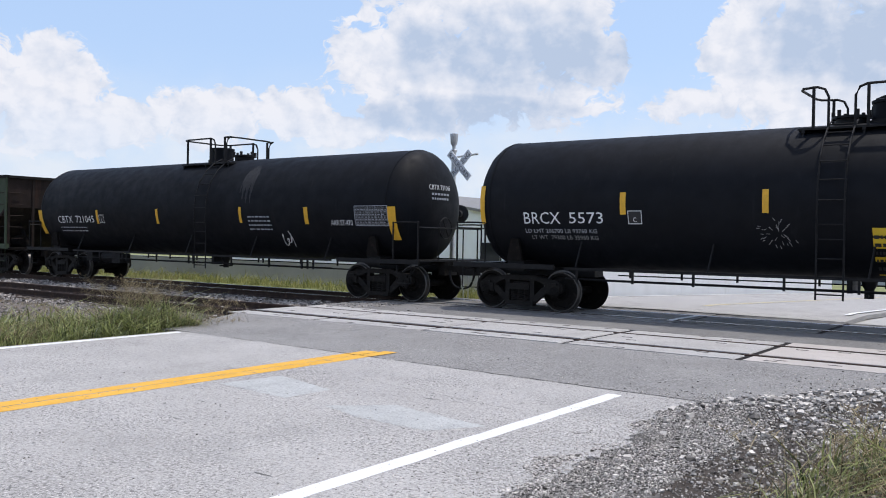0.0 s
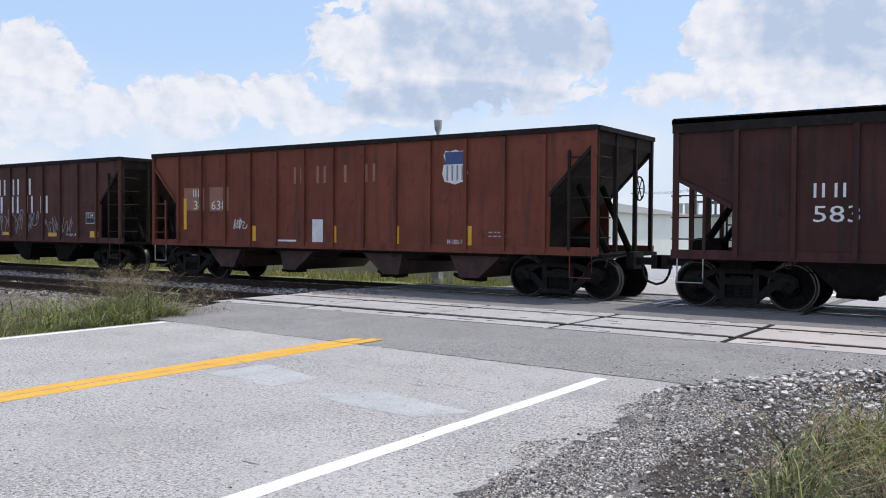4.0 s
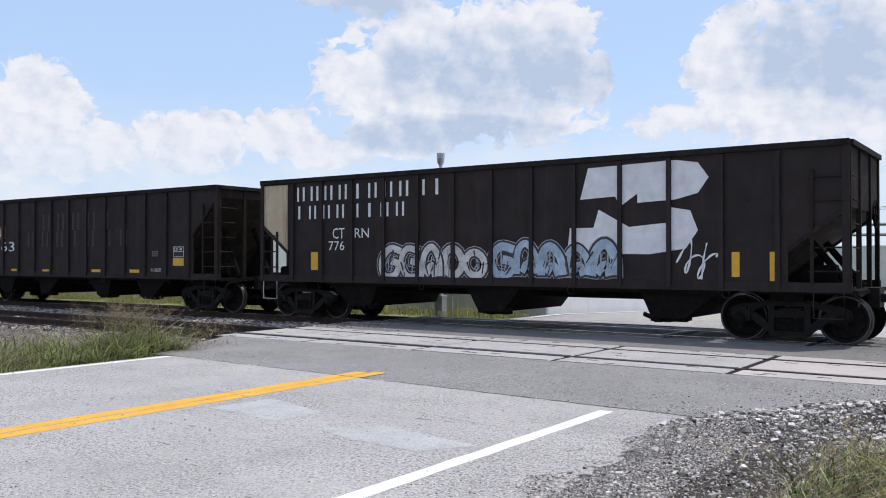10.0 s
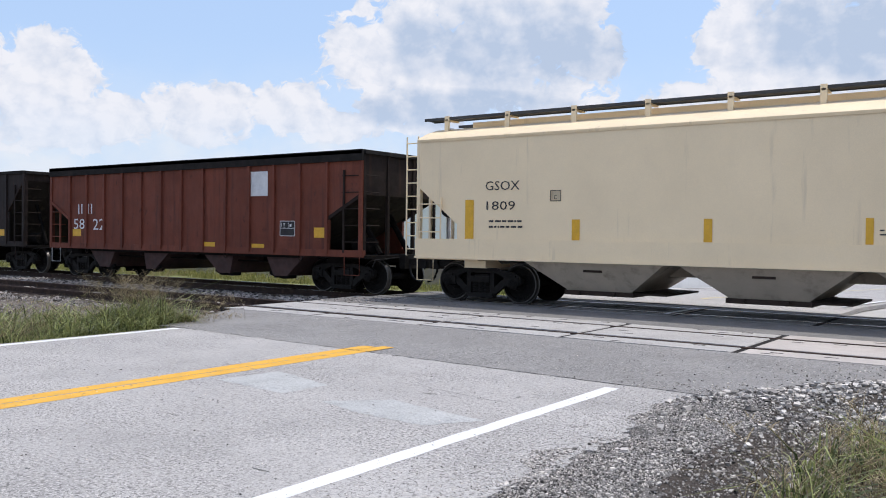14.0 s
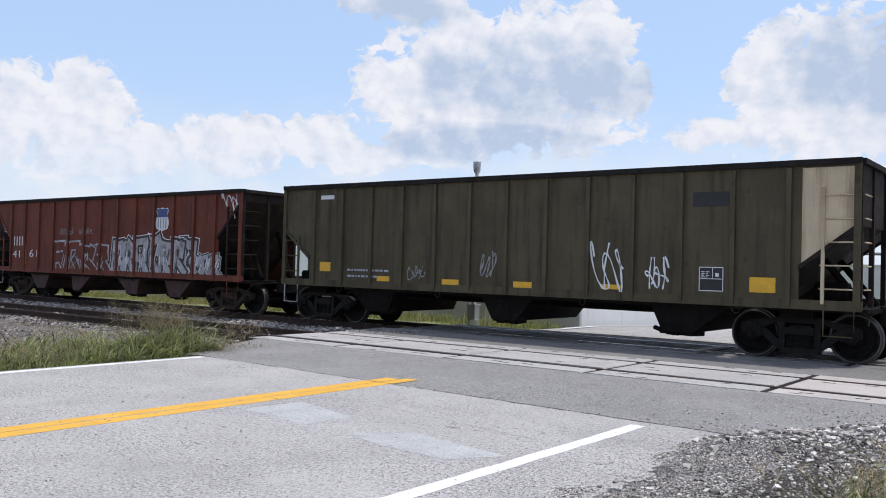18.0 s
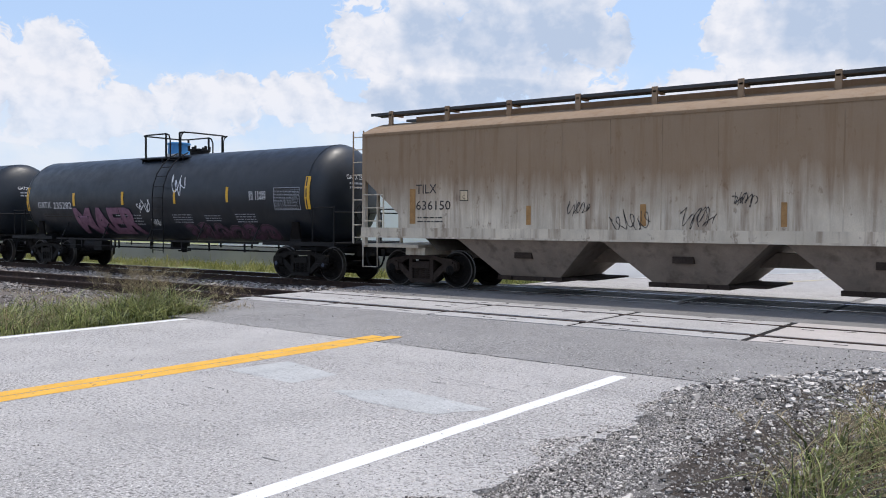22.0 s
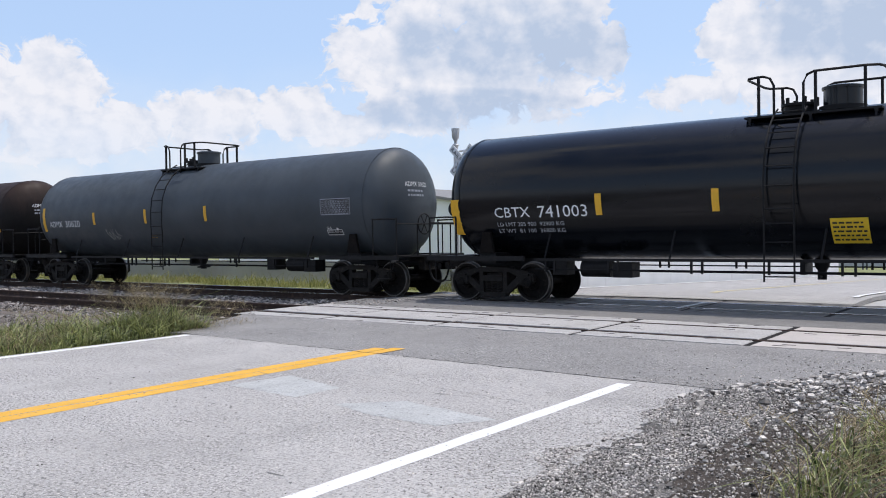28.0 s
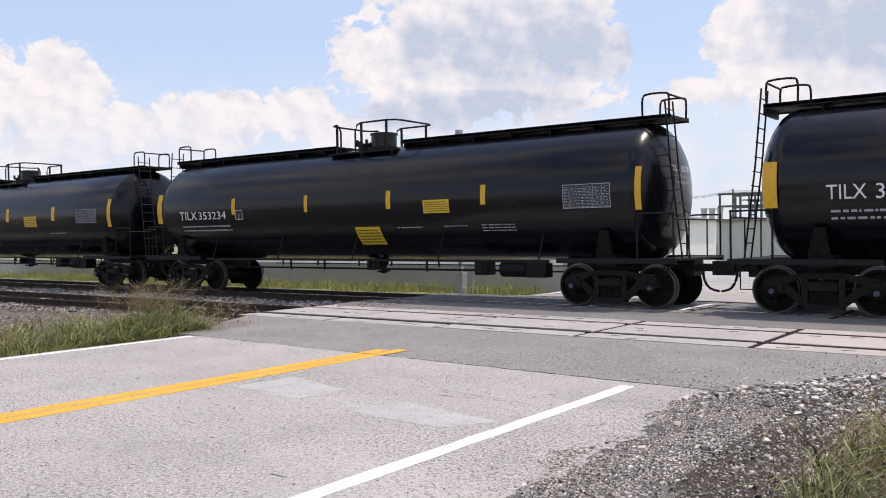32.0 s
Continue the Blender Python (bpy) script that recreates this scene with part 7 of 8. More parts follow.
    if style == "walk":
        for sg in (1, -1):
            w = Shape()
            xa, xb = sorted((sg * (end - 0.95), x1 if sg > 0 else x0))
            w.box(xa, xb, -0.55, 0.55, top + 0.05, top + 0.10)
            for y in (-0.55, 0.51):
                w.box(xa, xb, y, y + 0.04, top + 0.02, top + 0.12)
            x = xa
            while x < xb:
                w.box(x - 0.03, x + 0.03, -0.45, 0.45, top - 0.1, top + 0.05)
                x += 1.1
            part("walkway", w, steel, car)
            e = Shape()
            xe = sg * (end - 1.0)
            for y in (-0.5, 0.5):
                e.tube(curve_pts([(xe, y, top + 0.08), (xe, y, top + 0.50), (xe - sg * 0.1, y, top + 0.58), (xe - sg * 0.5, y, top + 0.58), (xe - sg * 0.6, y, top + 0.48), (xe - sg * 0.6, y, top + 0.08)], 4), 0.024, 6)
            e.tube([(xe, -0.5, top + 0.54), (xe, 0.5, top + 0.54)], 0.022, 6)
            part("end_hoop", e, steel, car)
            ld = Shape()
            for y in (-0.22, 0.22):
                ld.tube([(sg * (end - 0.98), y - 0.55, top + 0.4), (sg * (end - 0.85), y - 0.55, zc + 0.4), (sg * (end - 0.62), y - 0.55, 1.08)], 0.02, 5)
            for i in range(11):
                fr = i / 11
                zz = top + 0.2 - fr * (top - 0.9)
                xx = sg * (end - 0.97 + 0.35 * fr)
                ld.tube([(xx, -0.80, zz), (xx, -0.30, zz)], 0.013, 5)
            part("end_ladder", ld, steel, car)
    else:
        brake_wheel(car, end - 0.6, -0.2, 1.9, steel)
    add_trucks(car, half, centre, "dark", cap)
    add_couplers(car, end, TRUCK)
    add_marks(car, MARKS.get(key, ""), skin_round(R, zc), key, 0.0)
    # the same marks again, small, on the head

    def skin_head(u, z, off):
        q = min(0.98, math.hypot(u, z - zc) / R)
        return (tank_half - depth + depth * math.sqrt(1 - q * q) + off, u, z)
    words = [ln.split()[0].split(":")[1] for ln in MARKS.get(key, "").split("\n") if ln.startswith("T:")][:2]
    if words:
        me = oriented(lettering(" ".join(words), 0.92, 0.13), skin_head, -0.48, zc + 0.42, 0.008)
        me.materials.append(SPRAY["white"])
        part("head_lettering", me, None, car, "small white lettering on the tank head")
        pr, rng = Shape(), random.Random(key + "head")
        for i in range(2):
            u = -0.40
            while u < 0.25:
                w = rng.uniform(0.05, 0.13)
                patch(pr, skin_head, u, zc + 0.28 - 0.12 * i, u + w, zc + 0.335 - 0.12 * i, 0.008, 0, 1)
                u += w + 0.035
        tagged(part("head_print", pr, SPRAY["pale"], car), kind="stuff")
    return car


def hopper_car(key, label, centre, half, paint, under, end=None, form="ribbed", notch=(3.4, 2.3, 1.1), cream="", steel="dark", band=None):
    car = thing("hopper_car", label, "hopper car", "cars of the freight train", at=pose(centre, TRACK_Y, 0))
    end = end or half + 2.0
    B, Y, Z0, Z1 = half + 1.15, 1.54, 1.05, 3.68
    zh, zl, dx = notch
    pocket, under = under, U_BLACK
    for sg in (-1, 1):
        s = Shape()
        a, b = (-0.02, 0.03) if sg > 0 else (-0.03, 0.02)
        s.prism([(-B + dx, Z0), (B - dx, Z0), (B - dx, zl), (B, zh), (B, Z1), (-B, Z1), (-B, zh), (-B + dx, zl)], sg * Y + a, sg * Y + b)
        part("side_sheet", s, paint, car)
    if cream:
        for c in cream:
            k = -1 if c == "l" else 1
            s = Shape()
            pts = [(k * (B - 1.0), zl + 0.10), (k * (B - 0.02), zh + 0.03), (k * (B - 0.02), Z1 - 0.06), (k * (B - 1.0), Z1 - 0.06)]
            s.prism(pts if k > 0 else pts[::-1], -Y - 0.042, -Y - 0.028)
            part("cream_end_panel", s, CREAM, car, "cream painted end panel")
    n = 13
    for sg in (-1, 1):
        for i in range(n):
            x = min(6.32, B - 1.22) * (2 * i / (n - 1) - 1)
            r = Shape()
            y = sg * (Y + 0.058)
            r.prism([(x - 0.045, Z0), (x + 0.045, Z0), (x + 0.045, Z1 - 0.05), (x - 0.045, Z1 - 0.05)], y - 0.04, y + 0.04)
            part("side_post", r, paint, car)
        c = Shape()
        c.box(-B - 0.02, B + 0.02, sg * (Y + 0.02) - 0.08, sg * (Y + 0.02) + 0.08, Z1 - 0.02, Z1 + 0.09)
        if form == "banded":
            c.box(-B - 0.03, B + 0.03, sg * (Y + 0.06) - 0.04, sg * (Y + 0.06) + 0.04, Z1 - 0.20, Z1 + 0.06)
        part("top_chord", c, band or SOOT, car)
        d = Shape()
        d.box(-B - 0.05, B + 0.05, sg * (Y + 0.01) - 0.05, sg * (Y + 0.01) + 0.05, Z0 - 0.06, Z0 + 0.12)
        part("side_sill", d, paint, car)
        for k in (1, -1):
            fl = Shape()
            fl.prism([(k * (B - dx), zl - 0.04), (k * (B - dx), zl + 0.06), (k * B, zh + 0.06), (k * B, zh - 0.04)][::-k], sg * (Y + 0.02) - 0.05, sg * (Y + 0.02) + 0.05)
            part("corner_flange", fl, ENDSOOT if k > 0 else paint, car)
    for k in (1, -1):
        cp = Shape()
        cp.box(*sorted((k * (B - 0.10), k * (B + 0.02))), -Y - 0.075, -Y - 0.02, Z0, Z1)
        for i in range(14):
            cp.lathe([(-Y - 0.075, 0.016), (-Y - 0.092, 0.014), (-Y - 0.092, 0.0)], "y", (k * (B - 0.04), 0, Z0 + 0.12 + i * 0.185), 6)
        part("corner_post", cp, paint, car)
    for x in (-B + 2.2, -2.0, 2.0, B - 2.2):
        lp = Shape()
        lp.tube([(x + 0.07 * math.cos(a * math.pi / 6), -Y - 0.03, Z0 - 0.12 + 0.08 * math.sin(a * math.pi / 6)) for a in range(12)], 0.014, 5, closed=True)
        part("roping_ring", lp, ENDSOOT, car)
    for sg in (1, -1):
        e = Shape()
        e.face([(sg * B, -Y, zh + 0.02), (sg * B, Y, zh + 0.02), (sg * (B - (zh - 1.0) / max(0.5, (zh - zl)) * dx), Y, 1.0), (sg * (B - (zh - 1.0) / max(0.5, (zh - zl)) * dx), -Y, 1.0)], 1)
        e.box(*sorted((sg * (B - 0.04), sg * B)), -Y, Y, zh, Z1)
        part("slope_sheet", e, [ENDSOOT if sg > 0 else paint, SLOPE], car)
        t = Shape()
        t.box(*sorted((sg * (B - 0.06), sg * (B + 0.08))), -Y, Y, Z1 - 0.02, Z1 + 0.08)
        part("end_chord", t, band or SOOT, car)
        for y in (-Y + 0.03, -0.55, 0.55, Y - 0.03):
            p = Shape()
            p.box(*sorted((sg * (B - 0.05), sg * (B + 0.035))), y - 0.045, y + 0.045, Z0, Z1)
            part("end_post", p, ENDSOOT if sg > 0 else paint, car)
        for y in (-0.62, 0.62):
            br = Shape()
            br.tube([(sg * (B - 0.05 - 0.5 * (dx - 0.9)), y, 1.05), (sg * (B - dx * 0.8), y, zl + 0.25 * (zh - zl))], 0.075, 6)
            part("end_brace", br, under, car)
        f = Shape()
        f.box(*sorted((sg * (B - 1.6), sg * (B + 0.15))), -Y, Y, 0.95, 1.03)
        f.box(*sorted((sg * (half - 0.3), sg * (half + 0.3))), -1.3, 1.3, 0.80, 0.96)
        part("end_floor", f, under, car)
        # grab irons across the open corner
        rungs = 5 if sg > 0 else 3
        tone = CREAM if sg > 0 and "r" in cream else ENDSOOT if sg > 0 else paint
        for i in range(rungs):
            z = 1.38 + 0.43 * i
            gsh = Shape()
            gsh.tube([(sg * (B + 0.02), -Y - 0.06, z), (sg * (B - 0.68), -Y - 0.06, z)], 0.015, 5)
            part("grab_iron", gsh, tone, car)
            gsh = Shape()
            gsh.tube([(sg * (B + 0.07), -Y + 0.02, z), (sg * (B + 0.07), -Y + 0.55, z)], 0.015, 5)
            part("grab_iron", gsh, tone, car)
        gsh = Shape()
        gsh.box(*sorted((sg * (B - 0.65), sg * (B - 0.59))), -Y - 0.075, -Y - 0.035, 1.1, 3.25 if sg > 0 else 2.35)
        part("ladder_stile", gsh, tone, car)
        stirrup(car, sg * (B - 0.08), sg * (B - 0.6), -Y - 0.04, 0.52, 1.02, GALV if sg < 0 else paint)
    ladder(car, -B + 0.08, -B + 0.6, Y + 0.09, 1.15, 3.6, 7, paint, 0.02)
    brake_wheel(car, B + 0.12, 0.5, 2.5, under)
    bx = Shape()
    bx.lathe([(B - 0.95, 0.0), (B - 0.95, 0.22), (B - 0.35, 0.22), (B - 0.35, 0.0)], "x", (0, -0.7, 1.28), 14)
    part("brake_cylinder", bx, under, car)
    bx = Shape()
    bx.prism([(-B + 0.25, 1.03), (-B + 0.8, 1.03), (-B + 0.8, 1.32), (-B + 0.7, 1.4), (-B + 0.32, 1.4), (-B + 0.25, 1.34)], -1.1, -0.6)
    part("valve_box", bx, under, car)
    fl = Shape()
    fl.box(-half - 0.6, half + 0.6, -0.2, 0.2, 0.74, 1.0)
    part("centre_sill", fl, under, car)
    fl = Shape()
    fl.box(-half + 1.2, half - 1.2, -Y + 0.02, Y - 0.02, 0.92, 1.06)
    part("floor_frame", fl, under, car)
    pockets = [(-0.80, 0.72, -0.45, 0.22), (3.5, 5.2, 3.78, 4.45), (-5.15, -3.45, -4.4, -3.72)] if zh < 2.58 else [(0.8, 2.2, 1.55, 2.05), (-2.1, -0.72, -1.95, -1.5), (3.55, 5.1, 3.88, 4.4), (-5.1, -3.6, -4.5, -3.95)]
    for i, (ta, tb, ba, bb) in enumerate(pockets):
        h = Shape()
        h.prism([(ba, 0.40), (bb, 0.40), (tb, 1.0), (ta, 1.0)], -1.44, 1.44)
        part("hopper_pocket", h, pocket, car)
        g = Shape()
        rng = random.Random(key + str(i))
        k = 1 if ba < 0 else -1
        for j in range(6):
            x = ba + (bb - ba) * j / 5 + rng.uniform(-0.06, 0.06)
            g.box(x - 0.08, x + 0.07, -1.35 + rng.uniform(-0.05, 0.05), -1.1, 0.31 + rng.uniform(0, 0.05), 0.42)
        g.tube([(bb if k > 0 else ba, -1.36, 0.40), ((bb + 0.2) if k > 0 else (ba - 0.2), -1.36, 0.47)], 0.05, 6)
        g.tube([(ba, -1.2, 0.36), (bb, -1.2, 0.36)], 0.045, 6)
        tagged(part("outlet_gate", g, U_BLACK, car), kind="stuff")
    for y, z in ((-1.2, 0.78), (0.9, 0.72)):
        rod = Shape()
        rod.tube([(-half + 1.3, y, z), (half - 1.3, y, z)], 0.016, 5)
        part("brake_rod", rod, under, car)
    add_trucks(car, half, centre, steel)
    add_couplers(car, end, TRUCK)
    add_marks(car, MARKS.get(key, ""), skin_flat(Y + 0.03), key, 0.0)
    return car


def covered_hopper_car(key, label, centre, half, paint, pit, B, end, steel="dark", hoppers=4, sill_z=1.04):
    car = thing("covered_hopper_car", label, "covered hopper", "cars of the freight train", at=pose(centre, TRACK_Y, 0))
    Y, Z0, Z1, ZR = 1.58, 1.5, 3.89, 4.28
    zh, zl, dx = 2.75, 1.85, 1.15
    for sg in (-1, 1):
        s = Shape()
        rows = []
        zs = [Z0, 1.9, 2.4, 3.0, 3.5, Z1]
        bul = [0.0, 0.03, 0.05, 0.05, 0.02, -0.02]
        xs = [-B, -B + dx] + [(-B + dx) + (2 * B - 2 * dx) * i / 14 for i in range(1, 14)] + [B - dx, B]
        y = sg * Y
        s.prism([(-B + dx, Z0), (B - dx, Z0), (B - dx, zl), (B, zh), (B, Z1), (-B, Z1), (-B, zh), (-B + dx, zl)], *sorted((y, y - sg * 0.03)))
        part("side_sheet", s, paint, car)
        k = Shape()
        k.box(-B - 0.05, B + 0.05, *sorted((y + sg * 0.05, y - sg * 0.10)), sill_z, Z0)
        k.box(-B - 0.05, B + 0.05, *sorted((y + sg * 0.09, y - sg * 0.04)), sill_z - 0.012, sill_z + 0.03)
        part("side_sill", k, paint, car)
        for i in range(1, 16):
            if sill_z < 1.2:
                continue
            x = -B + dx + (2 * B - 2 * dx) * i / 16
            w = Shape()
            w.box(x - 0.012, x + 0.012, *sorted((y, y + sg * 0.006)), Z0, Z1 - 0.06)
            part("panel_seam", w, paint, car)
        v = Shape()
        prof = [(1.60, Z1 - 0.06), (1.62, Z1), (1.56, Z1 + 0.05), (1.2, Z1 + 0.20), (0.8, Z1 + 0.32), (0.35, ZR), (0.0, ZR)]
        v.grid([[(x, sg * yy, zz) for yy, zz in prof] for x in (-B - 0.02, B + 0.02)], 0, True)
        part("roof_sheet", v, paint, car)
    for y0, y1 in ((-0.95, -0.55), (0.55, 0.95)):
        rw = Shape()
        rw.box(-B - 0.3, B + 0.35, y0, y1, 4.45, 4.48)
        for y in (y0, y1):
            rw.box(-B - 0.3, B + 0.35, y - 0.012, y + 0.012, 4.43, 4.50)
        part("roof_walkway", rw, WALK, car, "dark steel grating walkway")
    nb = 12
    for i in range(nb):
        x = -B + 0.4 + (2 * B - 0.8) * i / (nb - 1)
        for sg in (-1, 1):
            b = Shape()
            b.box(x - 0.06, x + 0.06, *sorted((sg * 1.0, sg * 0.94)), Z1 + 0.2, 4.52)
            b.box(x - 0.04, x + 0.04, *sorted((sg * 1.0, sg * 0.5)), 4.40, 4.44)
            part("walkway_bracket", b, paint, car)
    hat = Shape()
    hat.box(-B + 0.8, B - 0.8, -0.42, 0.42, ZR - 0.02, ZR + 0.12)
    part("hatch_cover", hat, paint, car)
    for sg in (1, -1):
        e = Shape()
        e.box(*sorted((sg * B, sg * (B - 0.03))), -Y, Y, zh, Z1)
        e.face([(sg * (B - 0.015), yy, zz) for yy, zz in [(-1.6, Z1), (1.6, Z1), (1.2, Z1 + 0.20), (0.8, Z1 + 0.32), (0.35, ZR), (-0.35, ZR), (-0.8, Z1 + 0.32), (-1.2, Z1 + 0.20)]])
        part("end_sheet", e, paint, car)
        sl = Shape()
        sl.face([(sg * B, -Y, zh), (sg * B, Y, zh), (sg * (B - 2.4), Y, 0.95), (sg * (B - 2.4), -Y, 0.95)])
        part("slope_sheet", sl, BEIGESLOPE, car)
        for y in (-Y + 0.05, Y - 0.05):
            p = Shape()
            p.box(*sorted((sg * (B - 0.05), sg * (B + 0.05))), y - 0.055, y + 0.055, 1.04, Z1 + 0.02)
            part("end_post", p, paint, car)
        for y in (-0.5, 0.5):
            p = Shape()
            p.box(*sorted((sg * (B + 0.40), sg * (B + 0.46))), y - 0.04, y + 0.04, 1.04, 3.6)
            part("end_post", p, paint, car)
        f = Shape()
        f.box(*sorted((sg * (B - 1.7), sg * (end - 0.55))), -Y + 0.1, Y - 0.1, 1.00, 1.08)
        f.box(*sorted((sg * (half - 0.3), sg * (half + 0.3))), -1.3, 1.3, 0.82, 1.0)
        part("end_floor", f, paint, car)
        ladder(car, *sorted((sg * (B + 0.03), sg * (B + 0.38))), -Y + 0.02, 1.08, Z1 + (0.35 if sg > 0 else 0.1), 9, paint, 0.016)
        ladder(car, *sorted((sg * (B - 0.05), sg * (B - 0.72))), -Y - 0.07, 1.5, 2.5, 3, paint, 0.016)
        stirrup(car, sg * (B - 0.02), sg * (B - 0.5), -Y - 0.05, 0.5, 1.1, paint)
    brake_wheel(car, B + 0.2, -0.9, 2.2, U_BLACK)
    gear = Shape()
    gear.lathe([(B - 0.85, 0.0), (B - 0.85, 0.2), (B - 0.2, 0.2), (B - 0.2, 0.0)], "x", (0, -0.6, 1.4), 14)
    part("brake_cylinder", gear, paint, car)
    gear = Shape()
    gear.prism([(B + 0.05, 1.3), (B + 0.35, 1.3), (B + 0.35, 1.9), (B + 0.28, 2.0), (B + 0.05, 2.0)], -1.05, -0.75)
    part("brake_housing", gear, paint, car)
    sill = Shape()
    sill.box(-half - 0.8, half + 0.8, -0.2, 0.2, 0.74, 1.04)
    part("centre_sill", sill, pit, car)
    span = half - 1.3
    w = 2 * span / hoppers
    for i in range(hoppers):
        cx = -span + w * (i + 0.5)
        h = Shape()
        a, z1 = w * 0.47, 0.40
        top = [(cx - a, -1.54, sill_z + 0.02), (cx + a, -1.54, sill_z + 0.02), (cx + a, 1.54, sill_z + 0.02), (cx - a, 1.54, sill_z + 0.02)]
        bw = w * 0.21
        bot = [(cx - bw, -1.05, z1), (cx + bw, -1.05, z1), (cx + bw, 1.05, z1), (cx - bw, 1.05, z1)]
        for j in range(4):
            q = (j + 1) % 4
            h.face([bot[j], bot[q], top[q], top[j]])
        h.face(bot)
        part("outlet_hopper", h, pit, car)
        g = Shape()
        g.box(cx - bw - 0.06, cx + bw + 0.06, -1.10, 1.10, 0.30, 0.40)
        g.box(cx + bw, cx + bw + 0.75, -0.98, 0.98, 0.35, 0.39)
        for x in (cx - bw * 0.6, cx + bw * 0.5):
            g.lathe([(-1.10, 0.05), (-1.20, 0.05), (-1.20, 0.0)], "y", (x, 0, 0.35), 8)
        g.box(cx - 0.22, cx + 0.22, -1.40, -1.26, 0.82, 0.96)
        part("outlet_gate", g, RUSTTRUCK, car)
    add_trucks(car, half, centre, steel)
    add_couplers(car, end, TRUCK)
    add_marks(car, MARKS.get(key, ""), skin_flat(Y + 0.002), key, 0.0)
    return car


WALK = material("walkway_grating", (0.05, 0.052, 0.055), 0.7, vary=0.2)
P_MATTE = material("matte_black_tank", (0.0045, 0.0055, 0.0082), 0.65, vary=0.25, scale=1.2, dirt=(0.022, 0.022, 0.026), amount=0.10, streak=1, bump=0.03, spec=0.17)
P_BLUE = material("blue_black_tank", (0.0048, 0.0064, 0.0092), 0.5, spec=0.35, vary=0.2, scale=1.0, dirt=(0.05, 0.055, 0.06), amount=0.15, streak=1, bump=0.05)
P_SLATE = material("slate_tank", (0.0105, 0.0155, 0.0225), 0.45, spec=0.5, vary=0.2, scale=1.0, dirt=(0.03, 0.034, 0.04), amount=0.2, streak=1, bump=0.05)
P_GREY = material("grey_tank", (0.050, 0.061, 0.072), 0.5, spec=0.35, vary=0.15, scale=1.0, dirt=(0.06, 0.062, 0.065), amount=0.2, streak=1, bump=0.05)
P_DGREY = material("dark_grey_tank", (0.044, 0.051, 0.060), 0.5, vary=0.15, scale=1.0, dirt=(0.04, 0.042, 0.045), amount=0.2, streak=1, bump=0.05)
P_BROWN = material("sooty_brown_tank", (0.009, 0.008, 0.008), 0.6, vary=0.25, scale=1.2, bump=0.05, top_dust=((0.036, 0.021, 0.017), 2.6, 3.8, 0.85), spec=0.17)
P_GLOSS = material("gloss_black_tank", (0.0035, 0.0046, 0.0068), 0.20, vary=0.12, scale=0.6, dirt=(0.014, 0.016, 0.02), amount=0.05, streak=1, bump=0.004, grain=12, spec=0.34)
H_GREEN = material("green_hopper", (0.046, 0.066, 0.038), 0.7, vary=0.22, scale=1.0, dirt=(0.022, 0.027, 0.02), amount=0.44, streak=1, bump=0.1, flake=(0.030, 0.020, 0.013), flaked=0.5, spec=0.28)
H_OLIVE = material("olive_hopper", (0.084, 0.071, 0.041), 0.75, vary=0.22, scale=1.0, dirt=(0.035, 0.026, 0.018), amount=0.54, streak=1, bump=0.1, flake=(0.045, 0.022, 0.013), flaked=0.5, spec=0.28)
H_DGREEN = material("dark_green_hopper", (0.062, 0.074, 0.036), 0.75, vary=0.22, scale=1.0, dirt=(0.026, 0.022, 0.016), amount=0.56, streak=1, bump=0.1, flake=(0.05, 0.026, 0.014), flaked=0.5, spec=0.28)
H_SOOT = material("sooty_maroon_hopper", (0.062, 0.024, 0.021), 0.75, vary=0.22, scale=0.8, dirt=(0.022, 0.017, 0.017), amount=0.59, streak=1, bump=0.1, flake=(0.018, 0.012, 0.012), flaked=0.5, spec=0.28)
H_RED = material("oxide_red_hopper", (0.172, 0.050, 0.030), 0.7, vary=0.22, scale=0.9, dirt=(0.06, 0.026, 0.022), amount=0.44, streak=1, bump=0.1, flake=(0.045, 0.022, 0.018), flaked=0.5, spec=0.28)
H_OXIDE = material("dark_oxide_hopper", (0.152, 0.043, 0.026), 0.75, vary=0.22, scale=0.9, dirt=(0.05, 0.024, 0.02), amount=0.44, streak=1, bump=0.1, flake=(0.045, 0.02, 0.016), flaked=0.5, spec=0.28)
H_MAROON = material("maroon_hopper", (0.128, 0.038, 0.032), 0.7, vary=0.22, scale=0.9, dirt=(0.045, 0.024, 0.022), amount=0.49, streak=1, bump=0.1, flake=(0.03, 0.016, 0.015), flaked=0.5, spec=0.28)
H_BROWN = material("brown_hopper", (0.088, 0.034, 0.027), 0.7, vary=0.22, scale=0.9, dirt=(0.03, 0.02, 0.019), amount=0.49, streak=1, bump=0.1, flake=(0.022, 0.014, 0.013), flaked=0.5, spec=0.28)
H_BLACK = material("black_brown_hopper", (0.024, 0.0185, 0.0175), 0.75, vary=0.22, scale=0.9, dirt=(0.05, 0.03, 0.024), amount=0.34, streak=1, bump=0.1, flake=(0.06, 0.03, 0.02), flaked=0.5, spec=0.28)
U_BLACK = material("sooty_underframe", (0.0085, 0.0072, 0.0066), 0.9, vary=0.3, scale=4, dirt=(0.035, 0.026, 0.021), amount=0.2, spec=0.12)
U_RED = material("red_underframe", (0.055, 0.026, 0.022), 0.8, vary=0.3, scale=3, dirt=(0.03, 0.02, 0.018), amount=0.4)
SLOPE = material("dusty_slope_sheet", (0.036, 0.030, 0.026), 0.85, vary=0.3, scale=2, dirt=(0.11, 0.085, 0.065), amount=0.28, bump=0.15, spec=0.2)
